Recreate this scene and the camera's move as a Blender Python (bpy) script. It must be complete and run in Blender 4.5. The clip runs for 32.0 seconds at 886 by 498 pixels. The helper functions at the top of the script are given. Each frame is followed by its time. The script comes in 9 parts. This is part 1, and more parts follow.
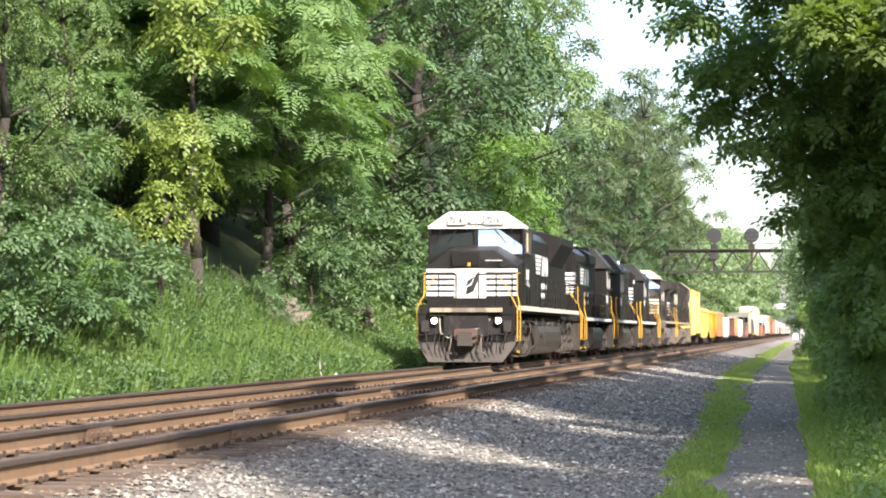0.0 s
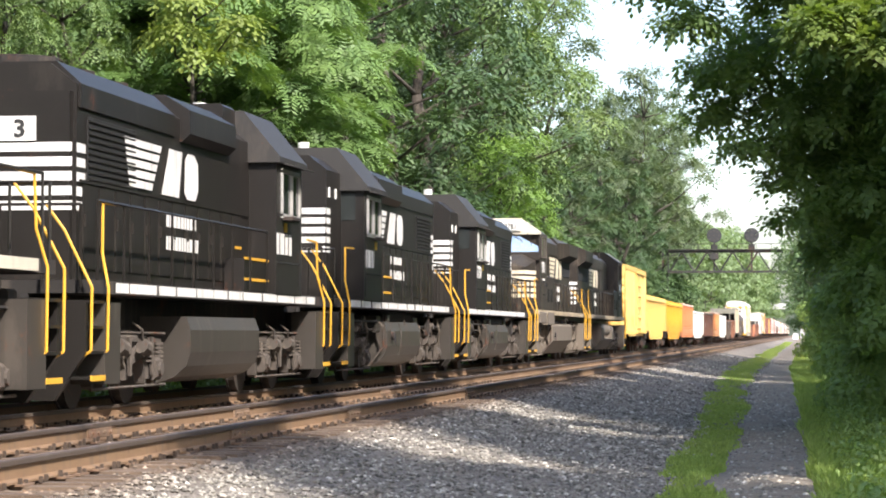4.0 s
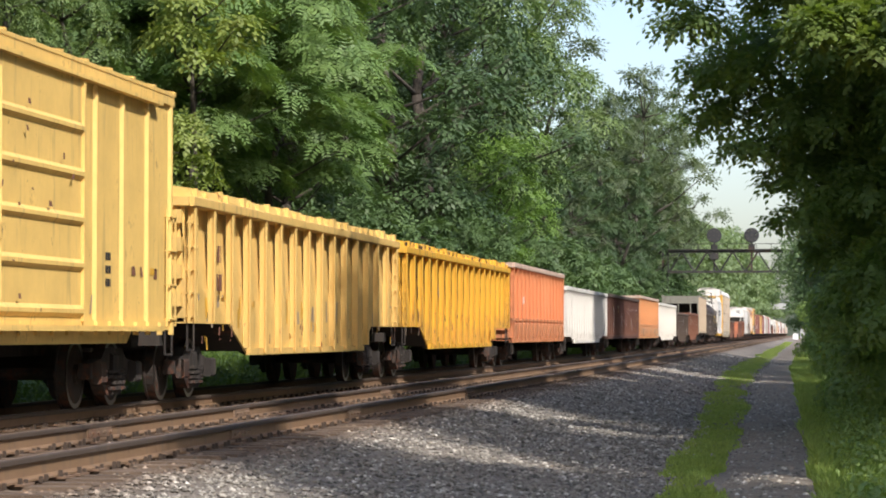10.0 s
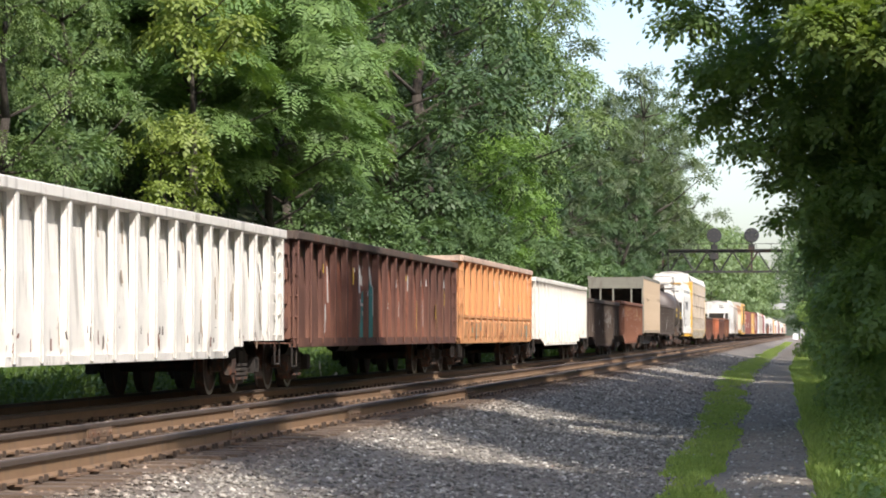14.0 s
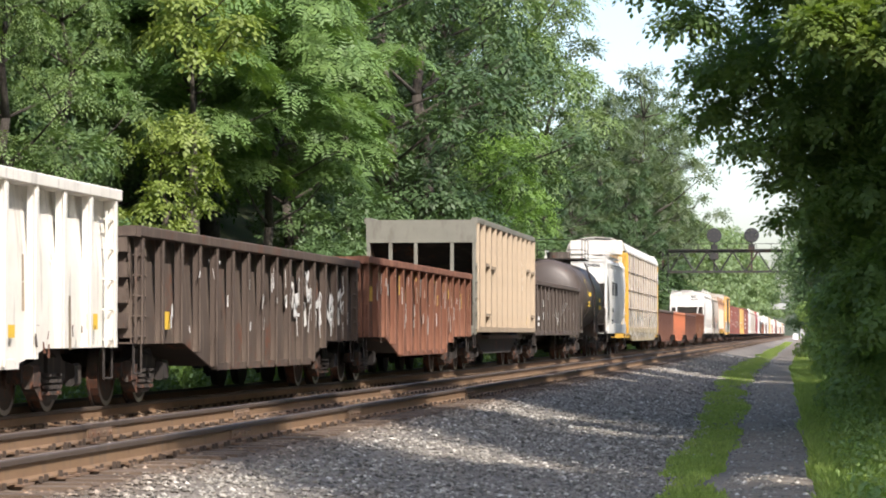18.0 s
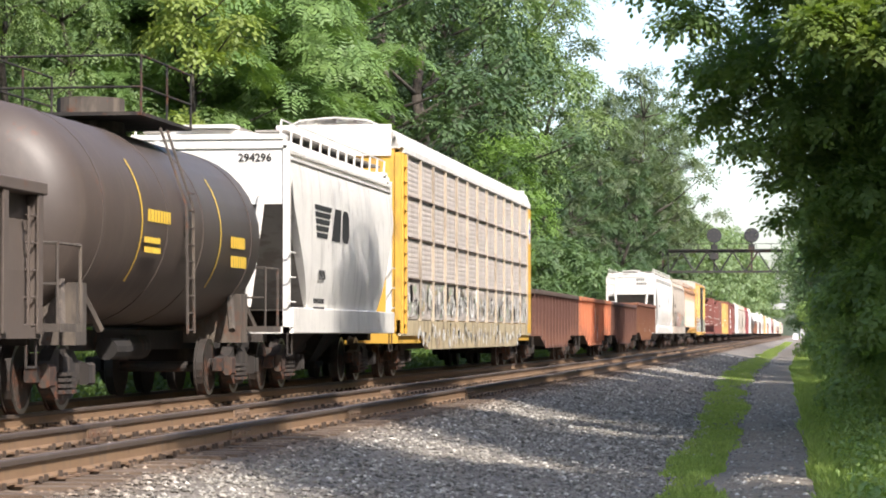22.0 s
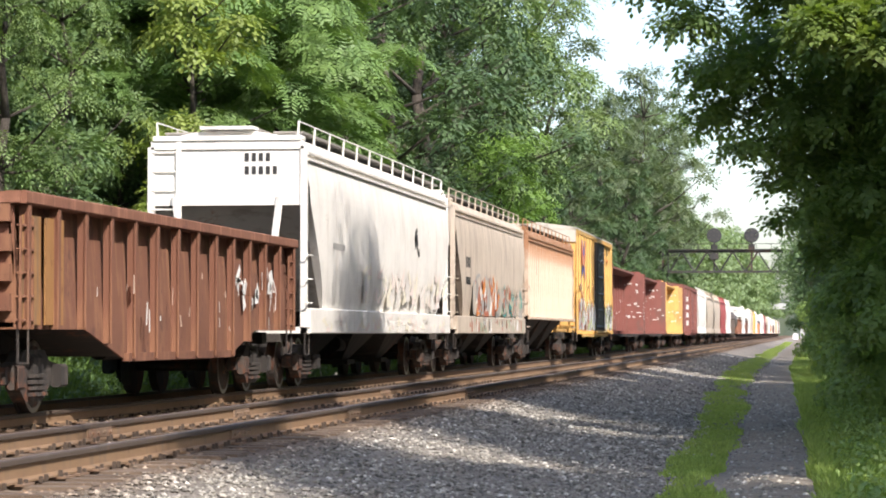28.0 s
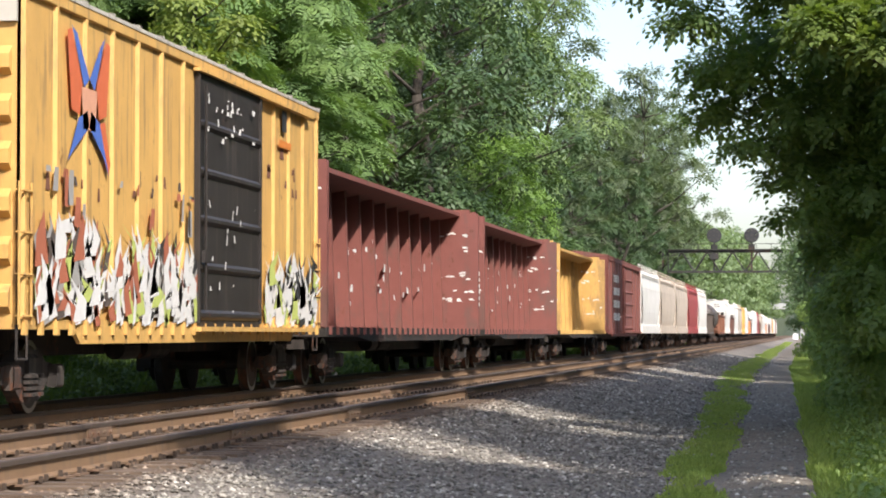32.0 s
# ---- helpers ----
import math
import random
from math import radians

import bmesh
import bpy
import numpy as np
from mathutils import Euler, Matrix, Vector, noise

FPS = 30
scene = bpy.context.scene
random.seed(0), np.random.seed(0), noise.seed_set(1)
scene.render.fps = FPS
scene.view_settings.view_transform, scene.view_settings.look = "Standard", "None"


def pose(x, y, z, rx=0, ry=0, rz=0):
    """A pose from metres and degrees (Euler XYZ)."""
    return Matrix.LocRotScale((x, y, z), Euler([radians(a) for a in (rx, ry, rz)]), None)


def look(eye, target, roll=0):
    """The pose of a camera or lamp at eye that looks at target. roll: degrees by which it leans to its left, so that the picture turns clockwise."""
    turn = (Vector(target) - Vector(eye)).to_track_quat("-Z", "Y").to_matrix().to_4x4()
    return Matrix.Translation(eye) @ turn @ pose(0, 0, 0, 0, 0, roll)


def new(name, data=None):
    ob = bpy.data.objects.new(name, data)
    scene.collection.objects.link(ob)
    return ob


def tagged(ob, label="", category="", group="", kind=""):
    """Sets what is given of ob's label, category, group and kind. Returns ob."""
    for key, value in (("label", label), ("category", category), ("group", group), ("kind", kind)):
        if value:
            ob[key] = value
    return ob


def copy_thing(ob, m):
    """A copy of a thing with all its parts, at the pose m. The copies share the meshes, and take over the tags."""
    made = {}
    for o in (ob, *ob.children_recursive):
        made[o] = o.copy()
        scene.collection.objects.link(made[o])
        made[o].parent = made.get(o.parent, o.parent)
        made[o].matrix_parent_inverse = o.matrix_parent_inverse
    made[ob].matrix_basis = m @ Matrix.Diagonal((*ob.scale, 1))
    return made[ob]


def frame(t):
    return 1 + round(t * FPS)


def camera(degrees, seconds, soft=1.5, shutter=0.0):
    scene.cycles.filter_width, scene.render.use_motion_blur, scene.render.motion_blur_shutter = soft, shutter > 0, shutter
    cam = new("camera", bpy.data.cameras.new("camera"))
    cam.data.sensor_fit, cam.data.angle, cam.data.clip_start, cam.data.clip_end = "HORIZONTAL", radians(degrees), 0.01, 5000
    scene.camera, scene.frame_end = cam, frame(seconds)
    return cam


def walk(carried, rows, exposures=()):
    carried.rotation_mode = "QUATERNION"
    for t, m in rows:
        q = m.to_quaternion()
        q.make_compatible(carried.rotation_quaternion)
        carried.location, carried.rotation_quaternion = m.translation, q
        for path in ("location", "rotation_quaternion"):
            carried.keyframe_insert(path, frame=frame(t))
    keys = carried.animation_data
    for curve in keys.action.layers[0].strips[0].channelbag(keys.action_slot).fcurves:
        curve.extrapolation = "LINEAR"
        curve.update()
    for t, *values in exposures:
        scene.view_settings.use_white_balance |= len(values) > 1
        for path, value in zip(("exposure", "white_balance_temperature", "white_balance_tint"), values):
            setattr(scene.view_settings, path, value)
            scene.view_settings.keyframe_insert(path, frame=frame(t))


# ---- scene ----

# camera on a tripod beside the access path; y runs along the line, z = 0 at the near track's rail head
cam = camera(19.35, 32.0, soft=1.9)
EYE = pose(0, 0, 0.94, 90 + 1.862, 0, 7.99)
walk(cam, [(0, EYE), (32, EYE)],
     [(0, 1.51, 6350, 14), (3, 1.33, 6350, 14), (6, 1.35, 6350, 14), (8, 1.17, 6350, 14), (9.5, 0.65, 6350, 14), (11, 0.47, 6350, 14), (12, 0.57, 6350, 14), (14, 0.77, 6350, 14), (16.5, 0.73, 6350, 14), (18, 0.88, 6350, 14), (19, 1.13, 6350, 14), (20, 1.13, 6350, 14), (22, 1.07, 6350, 14), (23, 0.77, 6350, 14), (24, 0.79, 6350, 14), (25, 1.05, 6350, 14), (27.5, 1.02, 6350, 14), (28, 1.06, 6350, 14), (29, 0.84, 6350, 14), (30, 0.72, 6350, 14), (32, 0.86, 6350, 14)])

# ---- daylight: a hazy summer sky and one warm sun from behind the right shoulder
SUN_EL, SUN_A = radians(43), radians(38)
to_sun = Vector((math.cos(SUN_EL) * math.sin(SUN_A), -math.cos(SUN_EL) * math.cos(SUN_A), math.sin(SUN_EL)))
world = bpy.data.worlds.new("sky")
scene.world = world
world.use_nodes = True
wn = world.node_tree.nodes
sky = wn.new("ShaderNodeTexSky")
sky.sky_type, sky.sun_disc, sky.sun_elevation = "NISHITA", False, SUN_EL
sky.sun_rotation = math.atan2(to_sun.x, to_sun.y)
sky.dust_density, sky.air_density, sky.ozone_density = 2.0, 1.0, 1.0
wn["Background"].inputs["Strength"].default_value = 0.15
world.node_tree.links.new(sky.outputs[0], wn["Background"].inputs["Color"])
sun_data = bpy.data.lights.new("sun", "SUN")
sun_data.energy, sun_data.angle, sun_data.color = 3.9, radians(0.6), (1.0, 0.93, 0.82)
sun = new("sun", sun_data)
sun.matrix_world = look(to_sun * 60, (0, 0, 0))

# ---- materials
MATS = {}


def nodes_of(name):
    m = bpy.data.materials.new(name)
    m.use_nodes = True
    t = m.node_tree
    return m, t, t.nodes["Principled BSDF"]


def link(t, a, b):
    t.links.new(a, b)


def coords(t, scale=(1, 1, 1), kind="Object"):
    c = t.nodes.new("ShaderNodeTexCoord")
    mp = t.nodes.new("ShaderNodeMapping")
    mp.inputs["Scale"].default_value = scale
    link(t, c.outputs[kind], mp.inputs["Vector"])
    return mp.outputs[0]


def noise_tex(t, vec, scale, detail=4.0, rough=0.6):
    n = t.nodes.new("ShaderNodeTexNoise")
    n.inputs["Scale"].default_value, n.inputs["Detail"].default_value, n.inputs["Roughness"].default_value = scale, detail, rough
    if vec is not None:
        link(t, vec, n.inputs["Vector"])
    return n.outputs["Fac"]


def ramp(t, fac, stops):
    r = t.nodes.new("ShaderNodeValToRGB")
    el = r.color_ramp.elements
    while len(el) < len(stops):
        el.new(0.5)
    for e, (p, c) in zip(el, stops):
        e.position, e.color = p, (*c, 1) if len(c) == 3 else c
    link(t, fac, r.inputs[0])
    return r.outputs[0]


def mix(t, fac, a, b, blend="MIX"):
    n = t.nodes.new("ShaderNodeMix")
    n.data_type, n.blend_type = "RGBA", blend
    for sock, v in ((n.inputs[0], fac), (n.inputs[6], a), (n.inputs[7], b)):
        if isinstance(v, (int, float)):
            sock.default_value = v
        elif isinstance(v, tuple):
            sock.default_value = (*v, 1)
        else:
            link(t, v, sock)
    return n.outputs[2]


def bump(t, bsdf, height, strength=0.3, dist=0.02):
    b = t.nodes.new("ShaderNodeBump")
    b.inputs["Strength"].default_value, b.inputs["Distance"].default_value = strength, dist
    link(t, height, b.inputs["Height"])
    link(t, b.outputs[0], bsdf.inputs["Normal"])


def paint(name, col, rust=0.3, dirt=0.4, rough=0.5, rust_col=(0.13, 0.045, 0.02), dirt_col=(0.10, 0.08, 0.065), metal=0.0, run=None):
    """Weathered rolling-stock paint: streaks of dirt that run down, blotches of rust."""
    if name in MATS:
        return MATS[name]
    m, t, b = nodes_of(name)
    streak = noise_tex(t, coords(t, (1.0, 3.2, 0.35)), 1.6, 6, 0.65)
    blot = noise_tex(t, coords(t, (1, 1, 1)), 1.1, 8, 0.7)
    fine = noise_tex(t, coords(t, (1, 1, 0.6)), 14.0, 4, 0.6)
    c = mix(t, ramp(t, blot, ((0.3, (0, 0, 0)), (0.75, (1, 1, 1)))), tuple(v * 0.82 for v in col), tuple(min(1, v * 1.08) for v in col))
    hi = min(1.0, dirt * 1.25)
    c = mix(t, ramp(t, streak, ((0.58 - 0.14 * dirt, (0, 0, 0)), (0.67 - 0.12 * dirt, (hi, hi, hi)))), c, dirt_col)
    spots = noise_tex(t, coords(t, (1, 1.6, 0.8)), 5.0, 6, 0.7)
    c = mix(t, ramp(t, spots, ((0.68 - 0.16 * rust, (0, 0, 0)), (0.74 - 0.16 * rust, (0.85, 0.85, 0.85)))), c, tuple(v * 0.75 for v in rust_col))
    both = t.nodes.new("ShaderNodeMath")
    both.operation = "MULTIPLY"
    link(t, ramp(t, blot, ((0.62 - 0.25 * rust, (0, 0, 0)), (0.72 - 0.2 * rust, (1, 1, 1)))), both.inputs[0])
    link(t, ramp(t, fine, ((0.5 - 0.25 * rust, (0, 0, 0)), (0.66 - 0.2 * rust, (1, 1, 1)))), both.inputs[1])
    c = mix(t, both.outputs[0], c, rust_col)
    if run:
        # rust that has run down from the roof seam, from height run[1] to run[0]
        sep, mr, ad = t.nodes.new("ShaderNodeSeparateXYZ"), t.nodes.new("ShaderNodeMapRange"), t.nodes.new("ShaderNodeMath")
        link(t, t.nodes.new("ShaderNodeTexCoord").outputs["Object"], sep.inputs[0])
        link(t, sep.outputs["Z"], mr.inputs["Value"])
        for k, v in (("From Min", run[0]), ("From Max", run[1]), ("To Min", -0.22), ("To Max", 0.34)):
            mr.inputs[k].default_value = v
        ad.operation = "ADD"
        link(t, mr.outputs[0], ad.inputs[0])
        link(t, ramp(t, noise_tex(t, coords(t, (1.0, 6.0, 0.35)), 1.3, 7, 0.72), ((0.36, (0, 0, 0)), (0.64, (1, 1, 1)))), ad.inputs[1])
        c = mix(t, ramp(t, ad.outputs[0], ((0.25, (0, 0, 0)), (0.85, (0.95, 0.95, 0.95)))), c, rust_col)
    link(t, c, b.inputs["Base Color"])
    b.inputs["Roughness"].default_value, b.inputs["Metallic"].default_value = rough, metal
    bump(t, b, fine, 0.15, 0.01)
    MATS[name] = m
    return m


def plain(name, col, rough=0.5, metal=0.0, vary=0.15, scale=6.0):
    if name in MATS:
        return MATS[name]
    m, t, b = nodes_of(name)
    n = noise_tex(t, coords(t), scale, 5)
    link(t, mix(t, n, tuple(v * (1 - vary) for v in col), tuple(min(1, v * (1 + vary)) for v in col)), b.inputs["Base Color"])
    b.inputs["Roughness"].default_value, b.inputs["Metallic"].default_value = rough, metal
    MATS[name] = m
    return m


def glow(name, col, strength):
    m, t, b = nodes_of(name)
    b.inputs["Base Color"].default_value = (*col, 1)
    b.inputs["Emission Color"].default_value, b.inputs["Emission Strength"].default_value = (*col, 1), strength
    return m


def leaf_mat(name, col, col2, trans=0.35, sc=0.25):
    m, t, b = nodes_of(name)
    g = t.nodes.new("ShaderNodeNewGeometry")
    n = noise_tex(t, coords(t), sc, 3)
    c = mix(t, ramp(t, n, ((0.35, (0, 0, 0)), (0.65, (1, 1, 1)))), col, col2)
    c = mix(t, g.outputs["Random Per Island"], mix(t, 1.0, c, (0.80, 0.82, 0.80), "MULTIPLY"), mix(t, 1.0, c, (1.2, 1.16, 1.1), "MULTIPLY"))
    link(t, c, b.inputs["Base Color"])
    b.inputs["Roughness"].default_value = 0.55
    tr = t.nodes.new("ShaderNodeBsdfTranslucent")
    link(t, mix(t, 1.0, c, (1.25, 1.3, 0.55), "MULTIPLY"), tr.inputs["Color"])
    ms = t.nodes.new("ShaderNodeMixShader")
    ms.inputs[0].default_value = trans
    link(t, b.outputs[0], ms.inputs[1])
    link(t, tr.outputs[0], ms.inputs[2])
    link(t, ms.outputs[0], t.nodes["Material Output"].inputs["Surface"])
    return m


def ground_mat(name, cols, sc=(0.35, 3.0, 18.0), rough=0.95, bmp=0.6, dist=0.04, dust=False):
    m, t, b = nodes_of(name)
    v = coords(t)
    big, mid, fine = (noise_tex(t, v, s, 6, 0.65) for s in sc)
    c = mix(t, ramp(t, big, ((0.35, (0, 0, 0)), (0.65, (1, 1, 1)))), cols[0], cols[1])
    c = mix(t, ramp(t, mid, ((0.45, (0, 0, 0)), (0.7, (1, 1, 1)))), c, cols[2])
    c = mix(t, 1.0, c, ramp(t, fine, ((0.3, (0.5, 0.5, 0.5)), (0.7, (1, 1, 1)))), "MULTIPLY")
    link(t, rust_dust_shade(t, c) if dust else c, b.inputs["Base Color"])
    b.inputs["Roughness"].default_value = rough
    bump(t, b, fine, bmp, dist)
    return m


def island_mat(name, a, bcol, rough=0.9, rnd="island", bmp=True):
    """Loose pieces: the colour varies from piece to piece."""
    m, t, b = nodes_of(name)
    if rnd == "island":
        fac = t.nodes.new("ShaderNodeNewGeometry").outputs["Random Per Island"]
    else:
        fac = t.nodes.new("ShaderNodeObjectInfo").outputs["Random"]
    n = noise_tex(t, coords(t), 9.0, 5)
    c = mix(t, fac, a, bcol)
    c = mix(t, 1.0, c, ramp(t, n, ((0.3, (0.6, 0.58, 0.56)), (0.7, (1, 1, 1)))), "MULTIPLY")
    link(t, c, b.inputs["Base Color"])
    b.inputs["Roughness"].default_value = rough
    if bmp:
        bump(t, b, n, 0.4, 0.02)
    return m


M_GRASSLAND = ground_mat("weedy_soil", ((0.04, 0.065, 0.018), (0.06, 0.085, 0.024), (0.075, 0.066, 0.035)))
M_PATH = ground_mat("path_gravel", ((0.29, 0.245, 0.19), (0.34, 0.29, 0.23), (0.21, 0.17, 0.125)), (0.6, 4.0, 40.0), bmp=0.5)


def rust_dust_shade(t, col, tint=(0.54, 0.36, 0.24)):
    """Brown brake and rail dust lying along the two tracks; its tint also holds trackside shade."""
    c = t.nodes.new("ShaderNodeTexCoord")
    sep = t.nodes.new("ShaderNodeSeparateXYZ")
    link(t, c.outputs["Object"], sep.inputs[0])
    facs = []
    for x in (-6.65, -10.45):
        add, ab = t.nodes.new("ShaderNodeMath"), t.nodes.new("ShaderNodeMath")
        add.operation, ab.operation = "ADD", "ABSOLUTE"
        add.inputs[1].default_value = -x
        link(t, sep.outputs["X"], add.inputs[0])
        link(t, add.outputs[0], ab.inputs[0])
        half = t.nodes.new("ShaderNodeMath")
        half.operation = "MULTIPLY"
        half.inputs[1].default_value = 0.42
        link(t, ab.outputs[0], half.inputs[0])
        facs.append(ramp(t, half.outputs[0], ((0.48, (1, 1, 1)), (0.80, (0, 0, 0)))))
    f = mix(t, 1.0, facs[0], facs[1], "LIGHTEN")
    f = mix(t, 1.0, f, ramp(t, noise_tex(t, coords(t), 0.7, 5), ((0.3, (0.35, 0.35, 0.35)), (0.65, (1, 1, 1)))), "MULTIPLY")
    return mix(t, f, col, mix(t, 1.0, col, tint, "MULTIPLY"))


def stone_mat(name):
    m, t, b = nodes_of(name)
    fac = t.nodes.new("ShaderNodeNewGeometry").outputs["Random Per Island"]
    n = noise_tex(t, coords(t), 9.0, 5)
    c = ramp(t, fac, ((0.0, (0.125, 0.117, 0.101)), (0.55, (0.30, 0.281, 0.243)), (0.9, (0.45, 0.425, 0.37)), (0.97, (0.70, 0.67, 0.60))))
    c = mix(t, 1.0, c, ramp(t, n, ((0.3, (0.6, 0.58, 0.56)), (0.7, (1, 1, 1)))), "MULTIPLY")
    link(t, rust_dust_shade(t, c), b.inputs["Base Color"])
    b.inputs["Roughness"].default_value = 0.9
    bump(t, b, n, 0.4, 0.02)
    return m


M_BALLAST = ground_mat("ballast_bed", ((0.29, 0.255, 0.215), (0.33, 0.29, 0.245), (0.21, 0.185, 0.155)), (0.5, 5.0, 26.0), bmp=1.0, dust=True)
M_STONE = stone_mat("ballast_stone")
M_ROCK = ground_mat("rock_face", ((0.30, 0.25, 0.185), (0.20, 0.16, 0.115), (0.40, 0.35, 0.27)), (0.8, 3.0, 9.0), bmp=1.0, dist=0.15)
M_TIE = island_mat("old_tie_wood", (0.12, 0.084, 0.058), (0.175, 0.126, 0.088), 0.9, "object")
M_RAIL_SIDE = paint("rusty_rail", (0.205, 0.126, 0.069), 0.25, 0.3, 0.85, rust_col=(0.14, 0.078, 0.043))
M_RAIL_HEAD = paint("oily_rail_head", (0.075, 0.055, 0.042), 0.3, 0.3, 0.7, rust_col=(0.12, 0.07, 0.045))
M_RAIL_TOP = plain("worn_rail_head", (0.16, 0.12, 0.10), 0.5, 0.6, 0.25)
M_PLATE = paint("tie_plate_rust", (0.19, 0.125, 0.08), 0.4, 0.3, 0.9)
M_SPIKE = plain("spike_iron", (0.06, 0.042, 0.03), 0.9)
M_BARK = ground_mat("bark", ((0.065, 0.053, 0.04), (0.10, 0.085, 0.066), (0.045, 0.036, 0.03)), (0.9, 6.0, 22.0), bmp=1.0)
M_LEAF_A = leaf_mat("leaf_mid_green", (0.128, 0.207, 0.070), (0.184, 0.264, 0.100), 0.32)
M_LEAF_B = leaf_mat("leaf_dark_green", (0.076, 0.142, 0.056), (0.124, 0.196, 0.078), 0.26)
M_LEAF_C = leaf_mat("leaf_yellow_green", (0.205, 0.275, 0.06), (0.25, 0.31, 0.085), 0.4)
M_LEAF_G = leaf_mat("leaf_backlit_green", (0.15, 0.23, 0.055), (0.20, 0.27, 0.075), 0.5)
M_LEAF_H = leaf_mat("weed_pale_green", (0.22, 0.335, 0.11), (0.28, 0.38, 0.14), 0.45)
M_LEAF_D = leaf_mat("leaf_fresh_green", (0.118, 0.210, 0.062), (0.172, 0.268, 0.086), 0.34)
M_LEAF_I = leaf_mat("leaf_bright_green", (0.15, 0.27, 0.06), (0.19, 0.31, 0.08), 0.38)
# leaf colour lightened to stand in for haze over the shaded boughs
M_LEAF_J = leaf_mat("leaf_lifted_green", (0.17, 0.275, 0.095), (0.22, 0.32, 0.115), 0.55)
M_LEAF_K = leaf_mat("tall_grass_green", (0.110, 0.198, 0.040), (0.160, 0.245, 0.058), 0.35, 0.5)
M_LEAF_L = leaf_mat("leaf_deep_green", (0.050, 0.098, 0.040), (0.086, 0.142, 0.056), 0.22)
# far leaves: haze put into the colour as a paler green
M_LEAF_F = leaf_mat("leaf_haze_tint", (0.17, 0.245, 0.115), (0.21, 0.29, 0.14), 0.42, 0.02)
M_LEAF_E = leaf_mat("leaf_grey_green", (0.088, 0.128, 0.066), (0.125, 0.165, 0.085), 0.35)
M_GRASS = leaf_mat("grass_blade", (0.265, 0.37, 0.095), (0.32, 0.41, 0.115), 0.42, 0.6)
M_STEEL = paint("gantry_paint", (0.03, 0.03, 0.028), 0.35, 0.3, 0.7)

# ---- mesh building
class Mesh:
    """Collects boxes, prisms, tubes and sheets for one mesh."""

    def __init__(self):
        self.v, self.f = [], []

    def add(self, verts, faces):
        n = len(self.v)
        self.v += [tuple(p) for p in verts]
        self.f += [tuple(i + n for i in f) for f in faces]
        return self

    def box(self, x0, x1, y0, y1, z0, z1, c=0.0):
        """c: chamfer of the four long edges along y."""
        if c > 0:
            return self.prism([(x0 + c, z0), (x1 - c, z0), (x1, z0 + c), (x1, z1 - c), (x1 - c, z1), (x0 + c, z1), (x0, z1 - c), (x0, z0 + c)], y0, y1)
        return self.add([(x0, y0, z0), (x1, y0, z0), (x1, y1, z0), (x0, y1, z0), (x0, y0, z1), (x1, y0, z1), (x1, y1, z1), (x0, y1, z1)],
                        [(0, 3, 2, 1), (4, 5, 6, 7), (0, 1, 5, 4), (1, 2, 6, 5), (2, 3, 7, 6), (3, 0, 4, 7)])

    def prism(self, prof, y0, y1, axis="y"):
        """A profile drawn out: (x, z) along y, (y, z) along x, or (x, y) along z."""
        n = len(prof)
        put = {"y": lambda p, d: (p[0], d, p[1]), "x": lambda p, d: (d, p[0], p[1]), "z": lambda p, d: (p[0], p[1], d)}[axis]
        vs = [put(p, y0) for p in prof] + [put(p, y1) for p in prof]
        fs = [(i, (i + 1) % n, n + (i + 1) % n, n + i) for i in range(n)] + [tuple(range(n))[::-1], tuple(range(n, 2 * n))]
        return self.add(vs, fs)

    def loft(self, rings):
        """Closed rings of equal count, joined in turn and capped."""
        n = len(rings[0])
        vs = [p for r in rings for p in r]
        fs = [(k * n + i, k * n + (i + 1) % n, (k + 1) * n + (i + 1) % n, (k + 1) * n + i) for k in range(len(rings) - 1) for i in range(n)]
        fs += [tuple(range(n))[::-1], tuple(range((len(rings) - 1) * n, len(rings) * n))]
        return self.add(vs, fs)

    def rod(self, a, b, r, n=6, r2=None):
        a, b = Vector(a), Vector(b)
        d = (b - a).normalized()
        u = d.orthogonal().normalized()
        w = d.cross(u)
        r2 = r if r2 is None else r2
        ring = lambda c, q: [c + (u * math.cos(6.2832 * i / n) + w * math.sin(6.2832 * i / n)) * q for i in range(n)]
        return self.loft([ring(a, r), ring(b, r2)])

    def pipe(self, pts, r, n=5):
        for a, b in zip(pts, pts[1:]):
            self.rod(a, b, r, n)
        return self

    def wheel(self, x0, x1, y, z, r, n=20):
        return self.rod((x0, y, z), (x1, y, z), r, n)

    def mesh(self, name, smooth=False):
        me = bpy.data.meshes.new(name)
        me.from_pydata(self.v, [], self.f)
        if smooth:
            me.polygons.foreach_set("use_smooth", [True] * len(me.polygons))
        me.update()
        return me


def part(name, mb, material, parent=None, label="", smooth=False):
    """Links a mesh as one object, under a thing or a part."""
    me = mb if isinstance(mb, bpy.types.Mesh) else mb.mesh(name, smooth)
    if not me.materials:
        me.materials.append(material)
    ob = new(name, me)
    ob.parent = parent
    return tagged(ob, label)


def fix_normals(ob):
    bm = bmesh.new()
    bm.from_mesh(ob.data)
    bmesh.ops.recalc_face_normals(bm, faces=bm.faces)
    bm.to_mesh(ob.data)
    bm.free()


def holder(name, label, category, group=""):
    ob = new(name)
    ob.empty_display_size = 0.3
    return tagged(ob, label, category, group)


FAR_X, NEAR_X, FAR_Z = -10.45, -6.65, -0.06

